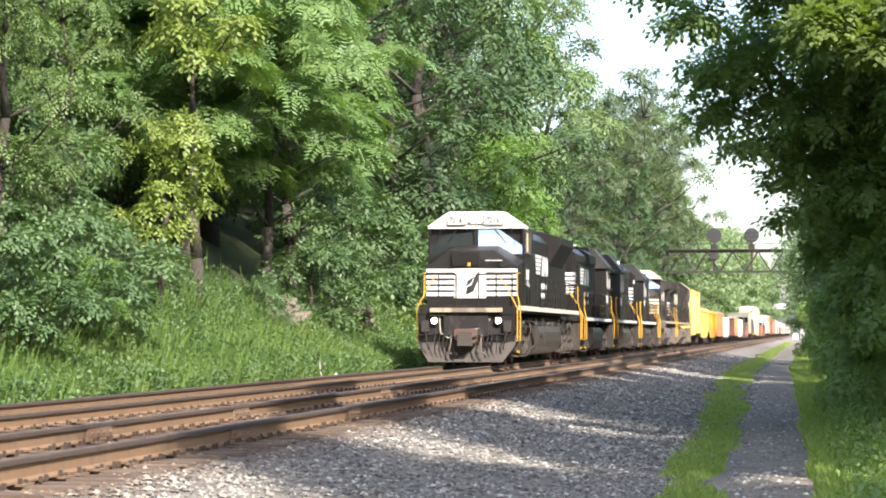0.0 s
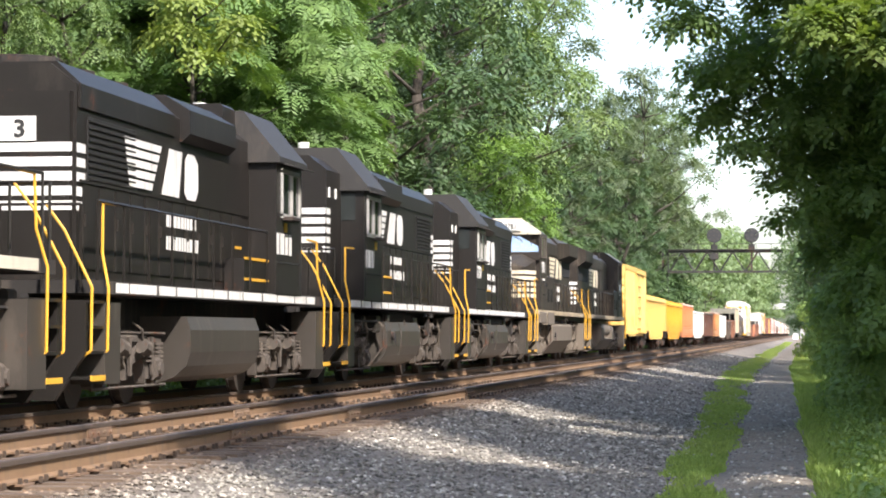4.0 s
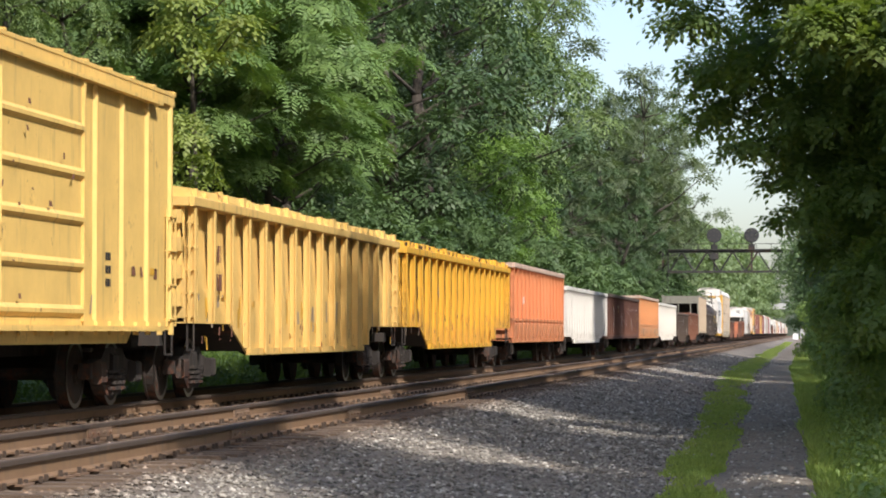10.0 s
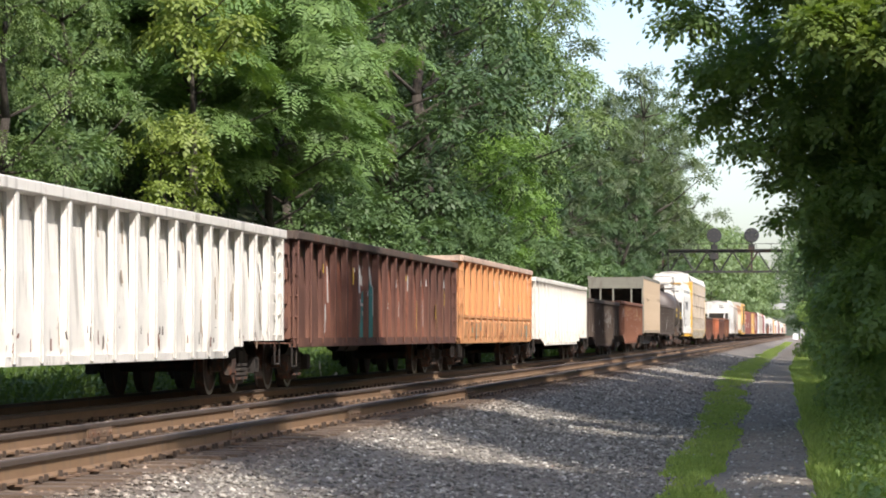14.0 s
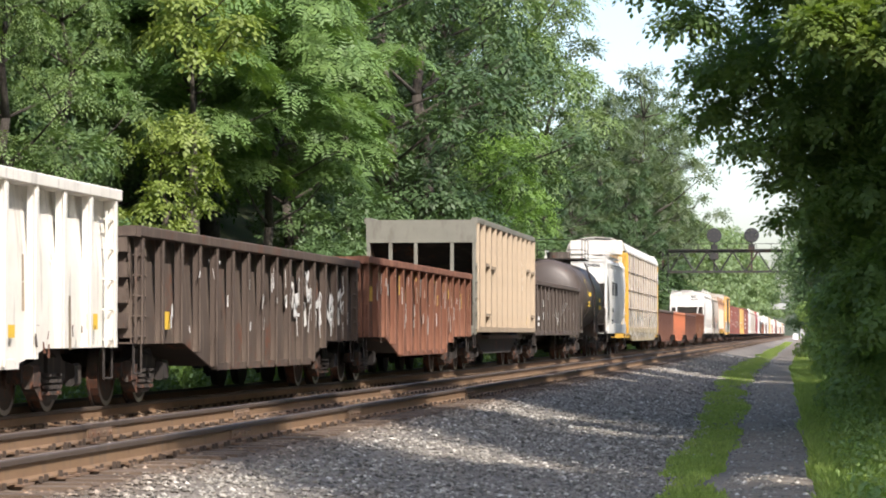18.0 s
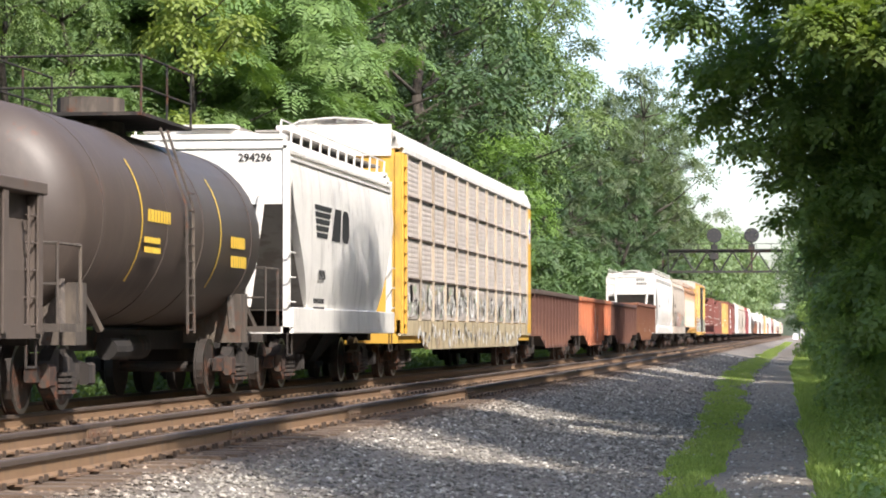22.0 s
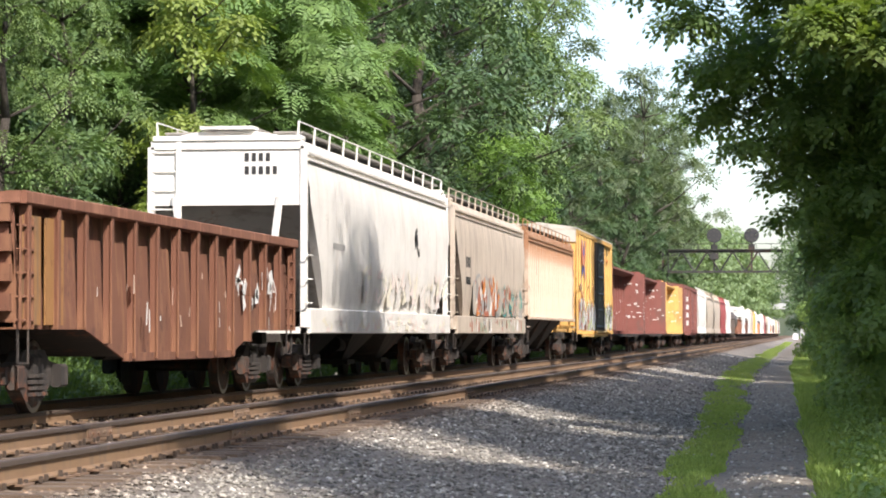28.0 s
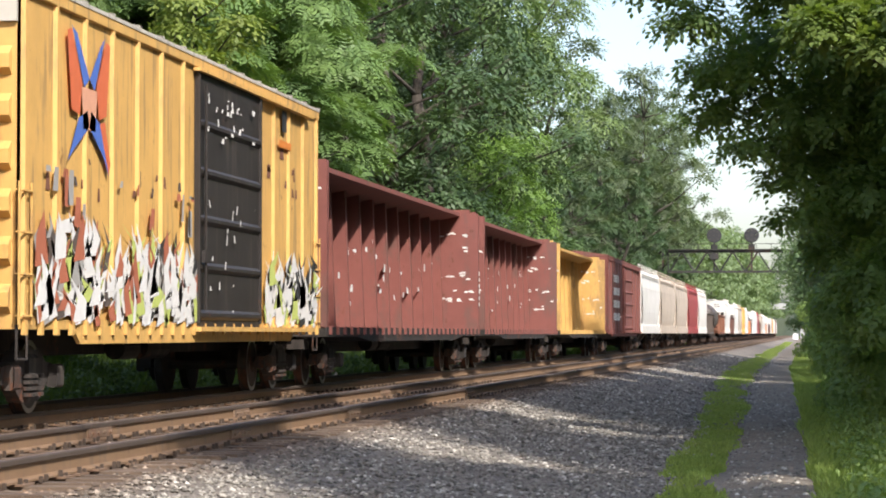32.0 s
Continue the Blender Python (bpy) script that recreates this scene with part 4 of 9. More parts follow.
M_LTANK = paint("tank_grime", (0.052, 0.045, 0.038), 0.08, 0.25, 0.42, dirt_col=(0.13, 0.11, 0.09))
M_LTANK2 = paint("tank_dust", (0.155, 0.128, 0.10), 0.08, 0.3, 0.75)
M_WHEEL = paint("wheel_steel", (0.032, 0.026, 0.022), 0.5, 0.3, 0.7)
M_TREAD = plain("bright_tread", (0.30, 0.28, 0.26), 0.35, 1.0)
M_WHITE = paint("loco_white", (0.78, 0.77, 0.74), 0.03, 0.25, 0.5)
M_BAREFRAME = plain("bare_aluminium", (0.48, 0.47, 0.44), 0.45, 0.4)
M_YELLOWBAR = plain("safety_yellow", (0.66, 0.36, 0.035), 0.55)
M_GLASS = plain("cab_glass", (0.42, 0.5, 0.56), 0.03, 0.75, 0.05)
M_DARKGLASS = plain("side_glass", (0.03, 0.035, 0.035), 0.06, 0.1, 0.05)
M_GRILLE = plain("grille_black", (0.012, 0.012, 0.012), 0.8)
M_HEADLIGHT = glow("headlight_warm", (1.0, 0.86, 0.6), 18.0)
M_INK = plain("marking_black", (0.03, 0.03, 0.03), 0.6)
M_MARK = plain("marking_white", (0.75, 0.74, 0.70), 0.6)
G_BLUE = plain("spray_blue", (0.08, 0.16, 0.5), 0.6)
M_YELLOWMARK = plain("yellow_mark", (0.75, 0.5, 0.06), 0.6)
G_WHITE, G_BLACK = plain("spray_white", (0.72, 0.72, 0.70), 0.6), plain("spray_black", (0.03, 0.03, 0.03), 0.6)
G_TEAL = plain("spray_teal", (0.06, 0.30, 0.28), 0.6)
G_ORANGE = plain("spray_orange", (0.65, 0.22, 0.04), 0.6)
TEXTS = {}


def lettering(text, size, material, name="number", squeeze=1.0):
    """A flat mesh of figures, 3 mm thick, drawn in the x-z plane from its lower left corner."""
    key = (text, size, material.name, squeeze)
    if key not in TEXTS:
        cu = bpy.data.curves.new("figures", "FONT")
        cu.body, cu.size, cu.extrude, cu.resolution_u, cu.offset = text, size, 0.003, 2, 0.028 * size
        ob = bpy.data.objects.new("figures", cu)
        me = bpy.data.meshes.new_from_object(ob)
        me.transform(Matrix.Rotation(radians(90), 4, "X") @ Matrix.Diagonal((squeeze, 1, 1, 1)))
        me.materials.clear()
        me.materials.append(material)
        bpy.data.objects.remove(ob)
        bpy.data.curves.remove(cu)
        TEXTS[key] = me
    return TEXTS[key]


def write(text, size, material, parent, x, y, z, name="number", side=1, squeeze=1.0):
    """Figures on the side of a car, that read from the path; side -1 for a car that runs turned round."""
    ob = part(name, lettering(text, size, material, name, squeeze), material, parent)
    ob.location = (x, y, z)
    ob.rotation_euler = (0, 0, radians(90 * side))
    return ob


def write_front(text, size, material, parent, x, y, z, name="number", squeeze=1.0):
    ob = part(name, lettering(text, size, material, name, squeeze), material, parent)
    ob.location = (x, y, z)
    return ob


def text_bars(parent, x, y, z, w, h, rows, material, seed=0, name="lettering", side=1):
    """Writing too small to read: short bars in lines."""
    rng = random.Random(seed)
    mb = Mesh()
    for r in range(rows):
        p, zz = 0.0, z - r * h * 1.7
        end = w * rng.uniform(0.7, 1.0)
        while p < end:
            q = min(end, p + h * rng.uniform(0.5, 0.9))
            ya, yb = y + side * p, y + side * q
            xs = on_side(parent, x, zz + h * 0.5)
            mb.box(min(xs, xs + side * 0.004), max(xs, xs + side * 0.004), min(ya, yb), max(ya, yb), zz, zz + h)
            p = q + h * 0.28
    ob = part(name, mb, material, parent)
    ob["kind"] = "stuff"
    return ob


def scribble(parent, x, y0, y1, z0, z1, mats, seed, dens=1.0):
    """Spray-paint marks: bent strokes lying on the side."""
    rng = random.Random(seed)
    layers = [Mesh() for _ in mats]
    n = int((y1 - y0) * 7 * dens)
    for k in range(n):
        mb = layers[k % len(mats)]
        lift = 0.004 + 0.0006 * (k % len(mats))
        y = y0 + (y1 - y0) * (k + rng.random()) / n
        z = rng.uniform(z0, z0 + (z1 - z0) * 0.5)
        w = rng.uniform(0.02, 0.05) if k % 3 else rng.uniform(0.06, 0.17)
        a = rng.uniform(1.0, 2.1)
        for _ in range(rng.randint(2, 4)):
            ln = rng.uniform(0.15, 0.45) * (z1 - z0)
            yb, zb = y + math.cos(a) * ln, min(z1, max(z0, z + math.sin(a) * ln))
            dy, dz = -math.sin(a) * w, math.cos(a) * w
            xa, xb = on_side(parent, x, z) + lift, on_side(parent, x, zb) + lift
            mb.add([(xa, y - dy, z - dz), (xa, y + dy, z + dz), (xb, yb + dy * 0.6, zb + dz * 0.6), (xb, yb - dy * 0.6, zb - dz * 0.6)], [(0, 1, 2, 3)])
            y, z = yb, zb
            a += rng.choice((-1, 1)) * rng.uniform(0.8, 2.4)
    for mb, m in zip(layers, mats):
        if mb.v:
            part("graffiti", mb, m, parent)["kind"] = "stuff"


def dashes(parent, x, y0, y1, z0, z1, mats, seed, n, h=0.25, w=0.04, name="paint_mark"):
    """Small upright smears and chalk strokes on a car's side."""
    rng = random.Random(seed)
    layers = [Mesh() for _ in mats]
    for k in range(n):
        y, z = rng.uniform(y0, y1), rng.uniform(z0, z1)
        hh, ww, sk = h * rng.uniform(0.3, 1.6), w * rng.uniform(0.5, 1.8), rng.gauss(0, 0.04)
        zu = min(z1, z + hh)
        xa, xb = on_side(parent, x, z), on_side(parent, x, zu)
        layers[k % len(mats)].add([(xa, y - ww, z), (xa, y + ww, z), (xb, y + ww * 0.7 + sk, zu), (xb, y - ww * 0.7 + sk, zu)], [(0, 1, 2, 3)])
    for mb, m in zip(layers, mats):
        part(name, mb, m, parent)["kind"] = "stuff"


def side_patch(parent, ya, yb, za, zb, x=1.414):
    """A painted patch that follows a car's leaning side sheet."""
    zs = [za] + [z for z in (SIDES[parent.name] - 0.95,) if za < z < zb] + [zb]
    mb = Mesh()
    for p, q in zip(zs, zs[1:]):
        xp, xq = on_side(parent, x, p), on_side(parent, x, q)
        mb.add([(xp, ya, p), (xp, yb, p), (xq, yb, q), (xq, ya, q)], [(0, 1, 2, 3)])
    return mb


def jagged(parent, x, y0, y1, z0, z1, mats, seed, n):
    """Wild-style graffiti: overlapping slanted blades and hooks, none of them readable."""
    rng = random.Random(seed)
    layers = [Mesh() for _ in mats]
    for k in range(n):
        j = k % len(mats)
        y = rng.uniform(y0, y1)
        hgt = (z1 - z0) * rng.uniform(0.18, 0.6)
        z = z0 + (z1 - z0 - hgt) * rng.random() ** 1.3
        w, sk = rng.uniform(0.07, 0.30), rng.gauss(0, 0.3)
        bend = rng.choice((-1, 1)) * rng.uniform(0.05, 0.25)
        xl = x + 0.0012 * (k % 9)
        layers[j].add([(xl, y - w, z), (xl, y + w, z + hgt * 0.08), (xl, y + w * 0.9 + bend, z + hgt * 0.5), (xl, y + sk + w * 0.15, z + hgt), (xl, y - w * 0.5 + bend, z + hgt * 0.55)], [(0, 1, 2, 3, 4)])
    for mb, m in zip(layers, mats):
        part("graffiti", mb, m, parent)["kind"] = "stuff"


def tag_letters(parent, x, y0, y1, z0, z1, fills, seed, step=0.9, edge=None):
    """Block graffiti: a row of fat unreadable shapes, a filled body on a larger dark outline."""
    rng = random.Random(seed)
    y = y0
    while y < y1:
        w = step * rng.uniform(0.75, 1.2)
        n = 9
        ring = []
        for i in range(n):
            a = 6.2832 * i / n
            q = rng.uniform(0.72, 1.1)
            ring.append((math.copysign(abs(math.cos(a)) ** 0.55, math.cos(a)) * w * 0.55 * q, math.copysign(abs(math.sin(a)) ** 0.55, math.sin(a)) * (z1 - z0) * 0.5 * q))
        zc = (z0 + z1) / 2 + rng.uniform(-0.05, 0.05)
        fill = fills[rng.randrange(len(fills))]
        put = lambda k, lift: [(x + lift, y + p * k, min(z1 + 0.1, max(z0, zc + q * k))) for p, q in ring]
        g = part("graffiti", Mesh().add(put(1.12, 0.003), [tuple(range(n))]), edge or G_BLACK, parent)
        part("graffiti_fill", Mesh().add(put(0.9, 0.006), [tuple(range(n))]), fill, g)
        cut = Mesh()
        for _ in range(2):
            p, q = rng.uniform(-0.2, 0.2) * w, rng.uniform(-0.25, 0.25) * (z1 - z0)
            cut.add([(x + 0.009, y + p - 0.1, zc + q - 0.06), (x + 0.009, y + p + 0.12, zc + q - 0.04), (x + 0.009, y + p + 0.05, zc + q + 0.18), (x + 0.009, y + p - 0.05, zc + q + 0.14)], [(0, 1, 2, 3)])
        part("graffiti_stroke", cut, edge or G_BLACK, g)["kind"] = "stuff"
        y += w


def wheelset_mesh(r, gauge=0.75):
    mb = Mesh()
    for s in (-1, 1):
        mb.wheel(s * (gauge - 0.065), s * (gauge + 0.065), 0, 0, r, 24)
        mb.wheel(s * (gauge - 0.085), s * (gauge - 0.055), 0, 0, r + 0.028, 24)
        mb.wheel(s * (gauge + 0.05), s * (gauge + 0.11), 0, 0, r * 0.3, 12)
    mb.rod((-1.0, 0, 0), (1.0, 0, 0), 0.085, 10)
    return mb.mesh("wheelset")


def tread_mesh(r, gauge=0.75):
    mb = Mesh()
    for s in (1,):
        n = 24
        ring = lambda q, d: [(s * (gauge + d), math.cos(6.2832 * i / n) * q, math.sin(6.2832 * i / n) * q) for i in range(n)]
        a, b = ring(r * 0.86, 0.068), ring(r, 0.068)
        mb.add(a + b, [(i, (i + 1) % n, n + (i + 1) % n, n + i) for i in range(n)])
    return mb.mesh("wheel_rim")


WS, WT = wheelset_mesh(0.46), tread_mesh(0.46)
WSL = wheelset_mesh(0.51)
for me, m in ((WS, M_WHEEL), (WT, M_TREAD), (WSL, M_WHEEL)):
    me.materials.append(m)


def side_frame_mesh():
    mb = Mesh()
    for s in (-1, 1):
        x0, x1 = (0.93, 1.10) if s > 0 else (-1.10, -0.93)
        mb.prism([(-1.15, 0.60), (-1.15, 0.40), (-0.70, 0.40), (-0.35, 0.17), (0.35, 0.17), (0.70, 0.40), (1.15, 0.40), (1.15, 0.60), (0.62, 0.66), (0.42, 0.80), (-0.42, 0.80), (-0.62, 0.66)], x0, x1, "x")
        for yy in (-0.89, 0.89):
            mb.box(min(s * 1.08, s * 1.22), max(s * 1.08, s * 1.22), yy - 0.15, yy + 0.15, 0.33, 0.62, 0.03)
        for k in (-0.22, 0, 0.22):
            for j in range(4):
                mb.rod((s * 1.12, k, 0.24 + j * 0.075), (s * 1.12, k, 0.285 + j * 0.075), 0.085, 8)
    mb.box(-1.15, 1.15, -0.2, 0.2, 0.45, 0.75, 0.05)
    return mb.mesh("side_frames")


SFM = side_frame_mesh()
SFM.materials.append(M_FTRUCK)


AXLES = []
# open cars' side sheets lean in towards the top chord, by LEAN over the last 0.95 m
LEAN, SIDES = 0.10, {}


def on_side(parent, x, z):
    """Where a mark painted on a car's side lies."""
    zt = SIDES.get(parent.name)
    if zt is None or x > 1.43:
        return x
    return x - LEAN * max(0.0, (z - zt + 0.95) / 0.95)




def axle(w, y, r):
    w.delta_location = (0, y, r)
    AXLES.append((w, r))
    return w


def truck(parent, y, lod=False):
    t = part("truck", SFM, M_UNDER, parent)
    t.location = (0, y, 0)
    if lod:
        axle(part("wheelset", WS, M_WHEEL, t), 0.89, 0.46)
        axle(part("wheelset", WS, M_WHEEL, t), -0.89, 0.46)
        return t
    for yy in (-0.89, 0.89):
        axle(part("wheelset", WS, M_WHEEL, t), yy, 0.46)
        for turn in (0, 180):
            r = part("wheel_rim", WT, M_TREAD, t, "bright worn wheel rim")
            r.location, r.rotation_euler = (0, yy, 0.46), (0, 0, radians(turn))
    return t


def coupler_mesh(d):
    sq = lambda w, y, a, b: [(-w, y * d, a), (w, y * d, a), (w, y * d, b), (-w, y * d, b)]
    me = Mesh().loft([sq(0.17, -0.06, 0.66, 1.0), sq(0.17, 0.2, 0.66, 1.0), sq(0.10, 0.26, 0.72, 0.95), sq(0.10, 0.7, 0.72, 0.95)]).mesh("coupler")
    me.materials.append(M_UNDER)
    return me


COUPLER, COUPLER_REAR = coupler_mesh(1), coupler_mesh(-1)


def chassis(c, L, sill=(0.75, 1.05), inset=2.3, hw=1.0, lod=False):
    """Centre sill, couplings, trucks, brake gear."""
    part("center_sill", Mesh().box(-0.28, 0.28, 0.55, L - 0.55, sill[0], sill[1]).box(-hw, hw, 0.6, 1.0, sill[0] + 0.1, sill[1]).box(-hw, hw, L - 1.0, L - 0.6, sill[0] + 0.1, sill[1]), M_DARK, c)
    part("coupler", COUPLER, M_UNDER, c)
    part("coupler", COUPLER_REAR, M_UNDER, c).location = (0, L, 0)
    truck(c, inset, lod)
    truck(c, L - inset, lod)
    if not lod:
        part("brake_cylinder", Mesh().rod((0.55, L * 0.42, 0.78), (0.55, L * 0.42 + 0.9, 0.78), 0.16, 12), M_DARK, c)
        part("air_tank", Mesh().rod((0.2, L * 0.55, 0.8), (0.2, L * 0.55 + 1.4, 0.8), 0.2, 12), M_DARK, c)
        for y in (0.35, L - 0.35):
            part("air_hose", Mesh().pipe([(0.35, y, 0.75), (0.42, y, 0.45), (0.30, y - 0.12 if y < 1 else y + 0.12, 0.28)], 0.03), M_DARK, c)


def grabs(c, L, x, z0, z1, mat, n=5, ends=(0.75, 0.75), ladder=True):
    """Side ladders at both ends, with stirrups below."""
    for y in (ends[0], L - ends[1]):
        mb = Mesh()
        for k in range(n):
            z = z0 + (z1 - z0) * k / (n - 1)
            mb.rod((x + 0.06, y - 0.22, z), (x + 0.06, y + 0.22, z), 0.016, 5)
            for q in (-0.22, 0.22):
                mb.rod((x - 0.01, y + q, z), (x + 0.06, y + q, z), 0.014, 5)
        if ladder:
            for q in (-0.24, 0.24):
                mb.box(x + 0.03, x + 0.055, y + q - 0.014, y + q + 0.014, z0 - 0.1, z1 + 0.1)
        part("ladder", mb, mat, c)
        part("stirrup", Mesh().pipe([(x, y - 0.2, z0 - 0.1), (x, y - 0.2, z0 - 0.5), (x, y + 0.2, z0 - 0.5), (x, y + 0.2, z0 - 0.1)], 0.016), M_FTRUCK, c)


def car(name, label, category="freight car", group="freight cars"):
    return holder(name, label, category, group)


def gondola(L, mat, zb=1.05, zt=2.9, belly=0.75, ribs=14, label="", cover=None, hw=1.48, end_mat=None, lod=False, rib_w=0.05, slope=1.3, low_row=False, top_mat=None, interior=None):
    """Open-top car: thin-walled sides with ribs, top chord, ribbed ends, floor."""
    c = car("gondola_car", label)
    y0, y1 = 0.55, L - 0.55
    end_mat, top_mat = end_mat or mat, top_mat or mat
    fl = 2.9
    prof = [(y0, zb), (y0 + fl, zb), (y0 + fl + slope, belly), (y1 - fl - slope, belly), (y1 - fl, zb), (y1, zb), (y1, zt), (y0, zt)] if belly < zb else [(y0, zb), (y1, zb), (y1, zt), (y0, zt)]
    for s, nm in ((1, "side_wall"), (-1, "side_wall")):
        xa, xb = sorted((s * (hw - 0.10), s * (hw - 0.07)))
        wall = Mesh().prism(prof[:-2] + [(y1, zt - 0.95), (y1, zt), (y0, zt), (y0, zt - 0.95)], xa, xb, "x")
        wall.v = [(x - s * (LEAN if z > zt - 0.1 else 0.0), y, z) for x, y, z in wall.v]
        part(nm, wall, mat, c)
    SIDES[c.name] = zt
    fl_mb = Mesh().box(-hw + 0.1, hw - 0.1, y0, y1, zb + 0.02, zb + 0.08)
    if belly < zb:
        fl_mb.prism([(y0 + fl, zb), (y0 + fl + slope, belly + 0.03), (y1 - fl - slope, belly + 0.03), (y1 - fl, zb)], -hw + 0.1, hw - 0.1, "x")
    part("floor", fl_mb, interior or M_DARK, c)
    for y, d in ((y0, 1), (y1, -1)):
        e = Mesh()
        ya, yb = sorted((y, y + d * 0.04))
        e.box(-hw + 0.1, hw - 0.1, ya, yb, zb, zt)
        for k in range(4):
            z = zb + (zt - zb) * (0.14 + 0.23 * k)
            ya, yb = sorted((y, y - d * 0.11))
            e.prism([(ya, z), (yb, z), (yb, z + 0.2), (ya, z + 0.2)], -hw + 0.12, hw - 0.12, "x")
        part("end_wall", e, end_mat, c)
    for s in (1, -1):
        xa, xb = sorted((s * (hw - 0.20), s * (hw + 0.07)))
        part("top_chord", Mesh().box(xa, xb, y0 - 0.05, y1 + 0.05, zt - 0.05, zt + 0.10, 0.015), top_mat, c)
    part("end_chord", Mesh().box(-hw, hw, y0 - 0.1, y0 + 0.08, zt - 0.04, zt + 0.09), top_mat, c)
    part("end_chord", Mesh().box(-hw, hw, y1 - 0.08, y1 + 0.1, zt - 0.04, zt + 0.09), top_mat, c)
    me = None
    pitch = (y1 - y0 - 0.3) / ribs
    rm = Mesh()
    rm.prism([(-rib_w * 0.5, 0), (rib_w * 0.5, 0), (rib_w * 0.5, 0.10), (rib_w, 0.10), (rib_w, 0.125), (-rib_w, 0.125), (-rib_w, 0.10), (-rib_w * 0.5, 0.10)], 0, 1, "z")
    rib_me = rm.mesh("rib")
    rib_me.transform(Matrix.Rotation(radians(-90), 4, "Z"))
    rib_me.materials.append(mat)
    far = Mesh()
    for k in range(ribs + 1):
        y = y0 + 0.15 + k * pitch
        low = belly
        dist = min(y - y0, y1 - y)
        if belly < zb:
            low = zb if dist < fl else max(belly, zb - (zb - belly) * (dist - fl) / slope)
        if lod:
            far.box(hw - 0.08, hw + 0.02, y - rib_w * 0.7, y + rib_w * 0.7, low, zt - 0.05)
        else:
            r = part("rib", rib_me, mat, c)
            r.location, r.scale = (hw - 0.075, y, low), (1, 1, zt - 0.05 - low)
        far.box(-hw - 0.02, -hw + 0.08, y - rib_w * 0.7, y + rib_w * 0.7, low, zt - 0.05)
    part("rib", far, mat, c)["kind"] = "stuff"
    sill = Mesh()
    if belly < zb:
        for ya, za, yb, zb2 in ((y0 + fl + slope, belly, y1 - fl - slope, belly),):
            sill.box(hw - 0.1, hw + 0.0, ya, yb, belly - 0.03, belly + 0.08)
    else:
        sill.box(hw - 0.1, hw + 0.01, y0, y1, zb - 0.06, zb + 0.10)
    part("bottom_chord", sill, mat, c)
    if low_row:
        mb = Mesh()
        mb.box(hw - 0.07, hw + 0.02, y0, y1, zb + 0.62, zb + 0.70)
        for k in range(ribs):
            y = y0 + 0.15 + (k + 0.5) * pitch
            mb.prism([(hw - 0.08, zb + 0.62), (hw + 0.05, zb + 0.52), (hw + 0.03, zb + 0.12), (hw - 0.08, zb + 0.02)], y - pitch * 0.28, y + pitch * 0.28)
        part("hopper_pocket", mb, mat, c)
    if cover:
        n = 9
        w_ = (y1 - y0) / n
        cv = Mesh().prism([(-hw, zt + 0.1), (hw, zt + 0.1), (hw - 0.03, zt + 0.22), (0.5, zt + 0.36), (-0.5, zt + 0.36), (-hw + 0.03, zt + 0.22)], 0.03, w_ - 0.03).mesh("cover_panel")
        cv.materials.append(cover)
        for k in range(n):
            part("cover_panel", cv, cover, c, "weathered roof panel").location = (0, y0 + w_ * k, 0.02 * (k % 2))
        hk = Mesh()
        rng = random.Random(int(L * 10))
        for k in range(26):
            y = y0 + (y1 - y0) * (k + rng.random() * 0.6) / 26
            hk.box(hw - 0.05, hw + 0.05, y, y + rng.uniform(0.06, 0.2), zt + 0.08, zt + rng.uniform(0.16, 0.26))
        part("cover_clamp", hk, cover, c)["kind"] = "stuff"
    chassis(c, L, (0.72, 1.02), lod=lod)
    if not lod:
        grabs(c, L, hw - 0.05, zb + 0.1, zt - 0.3, mat)
    return c


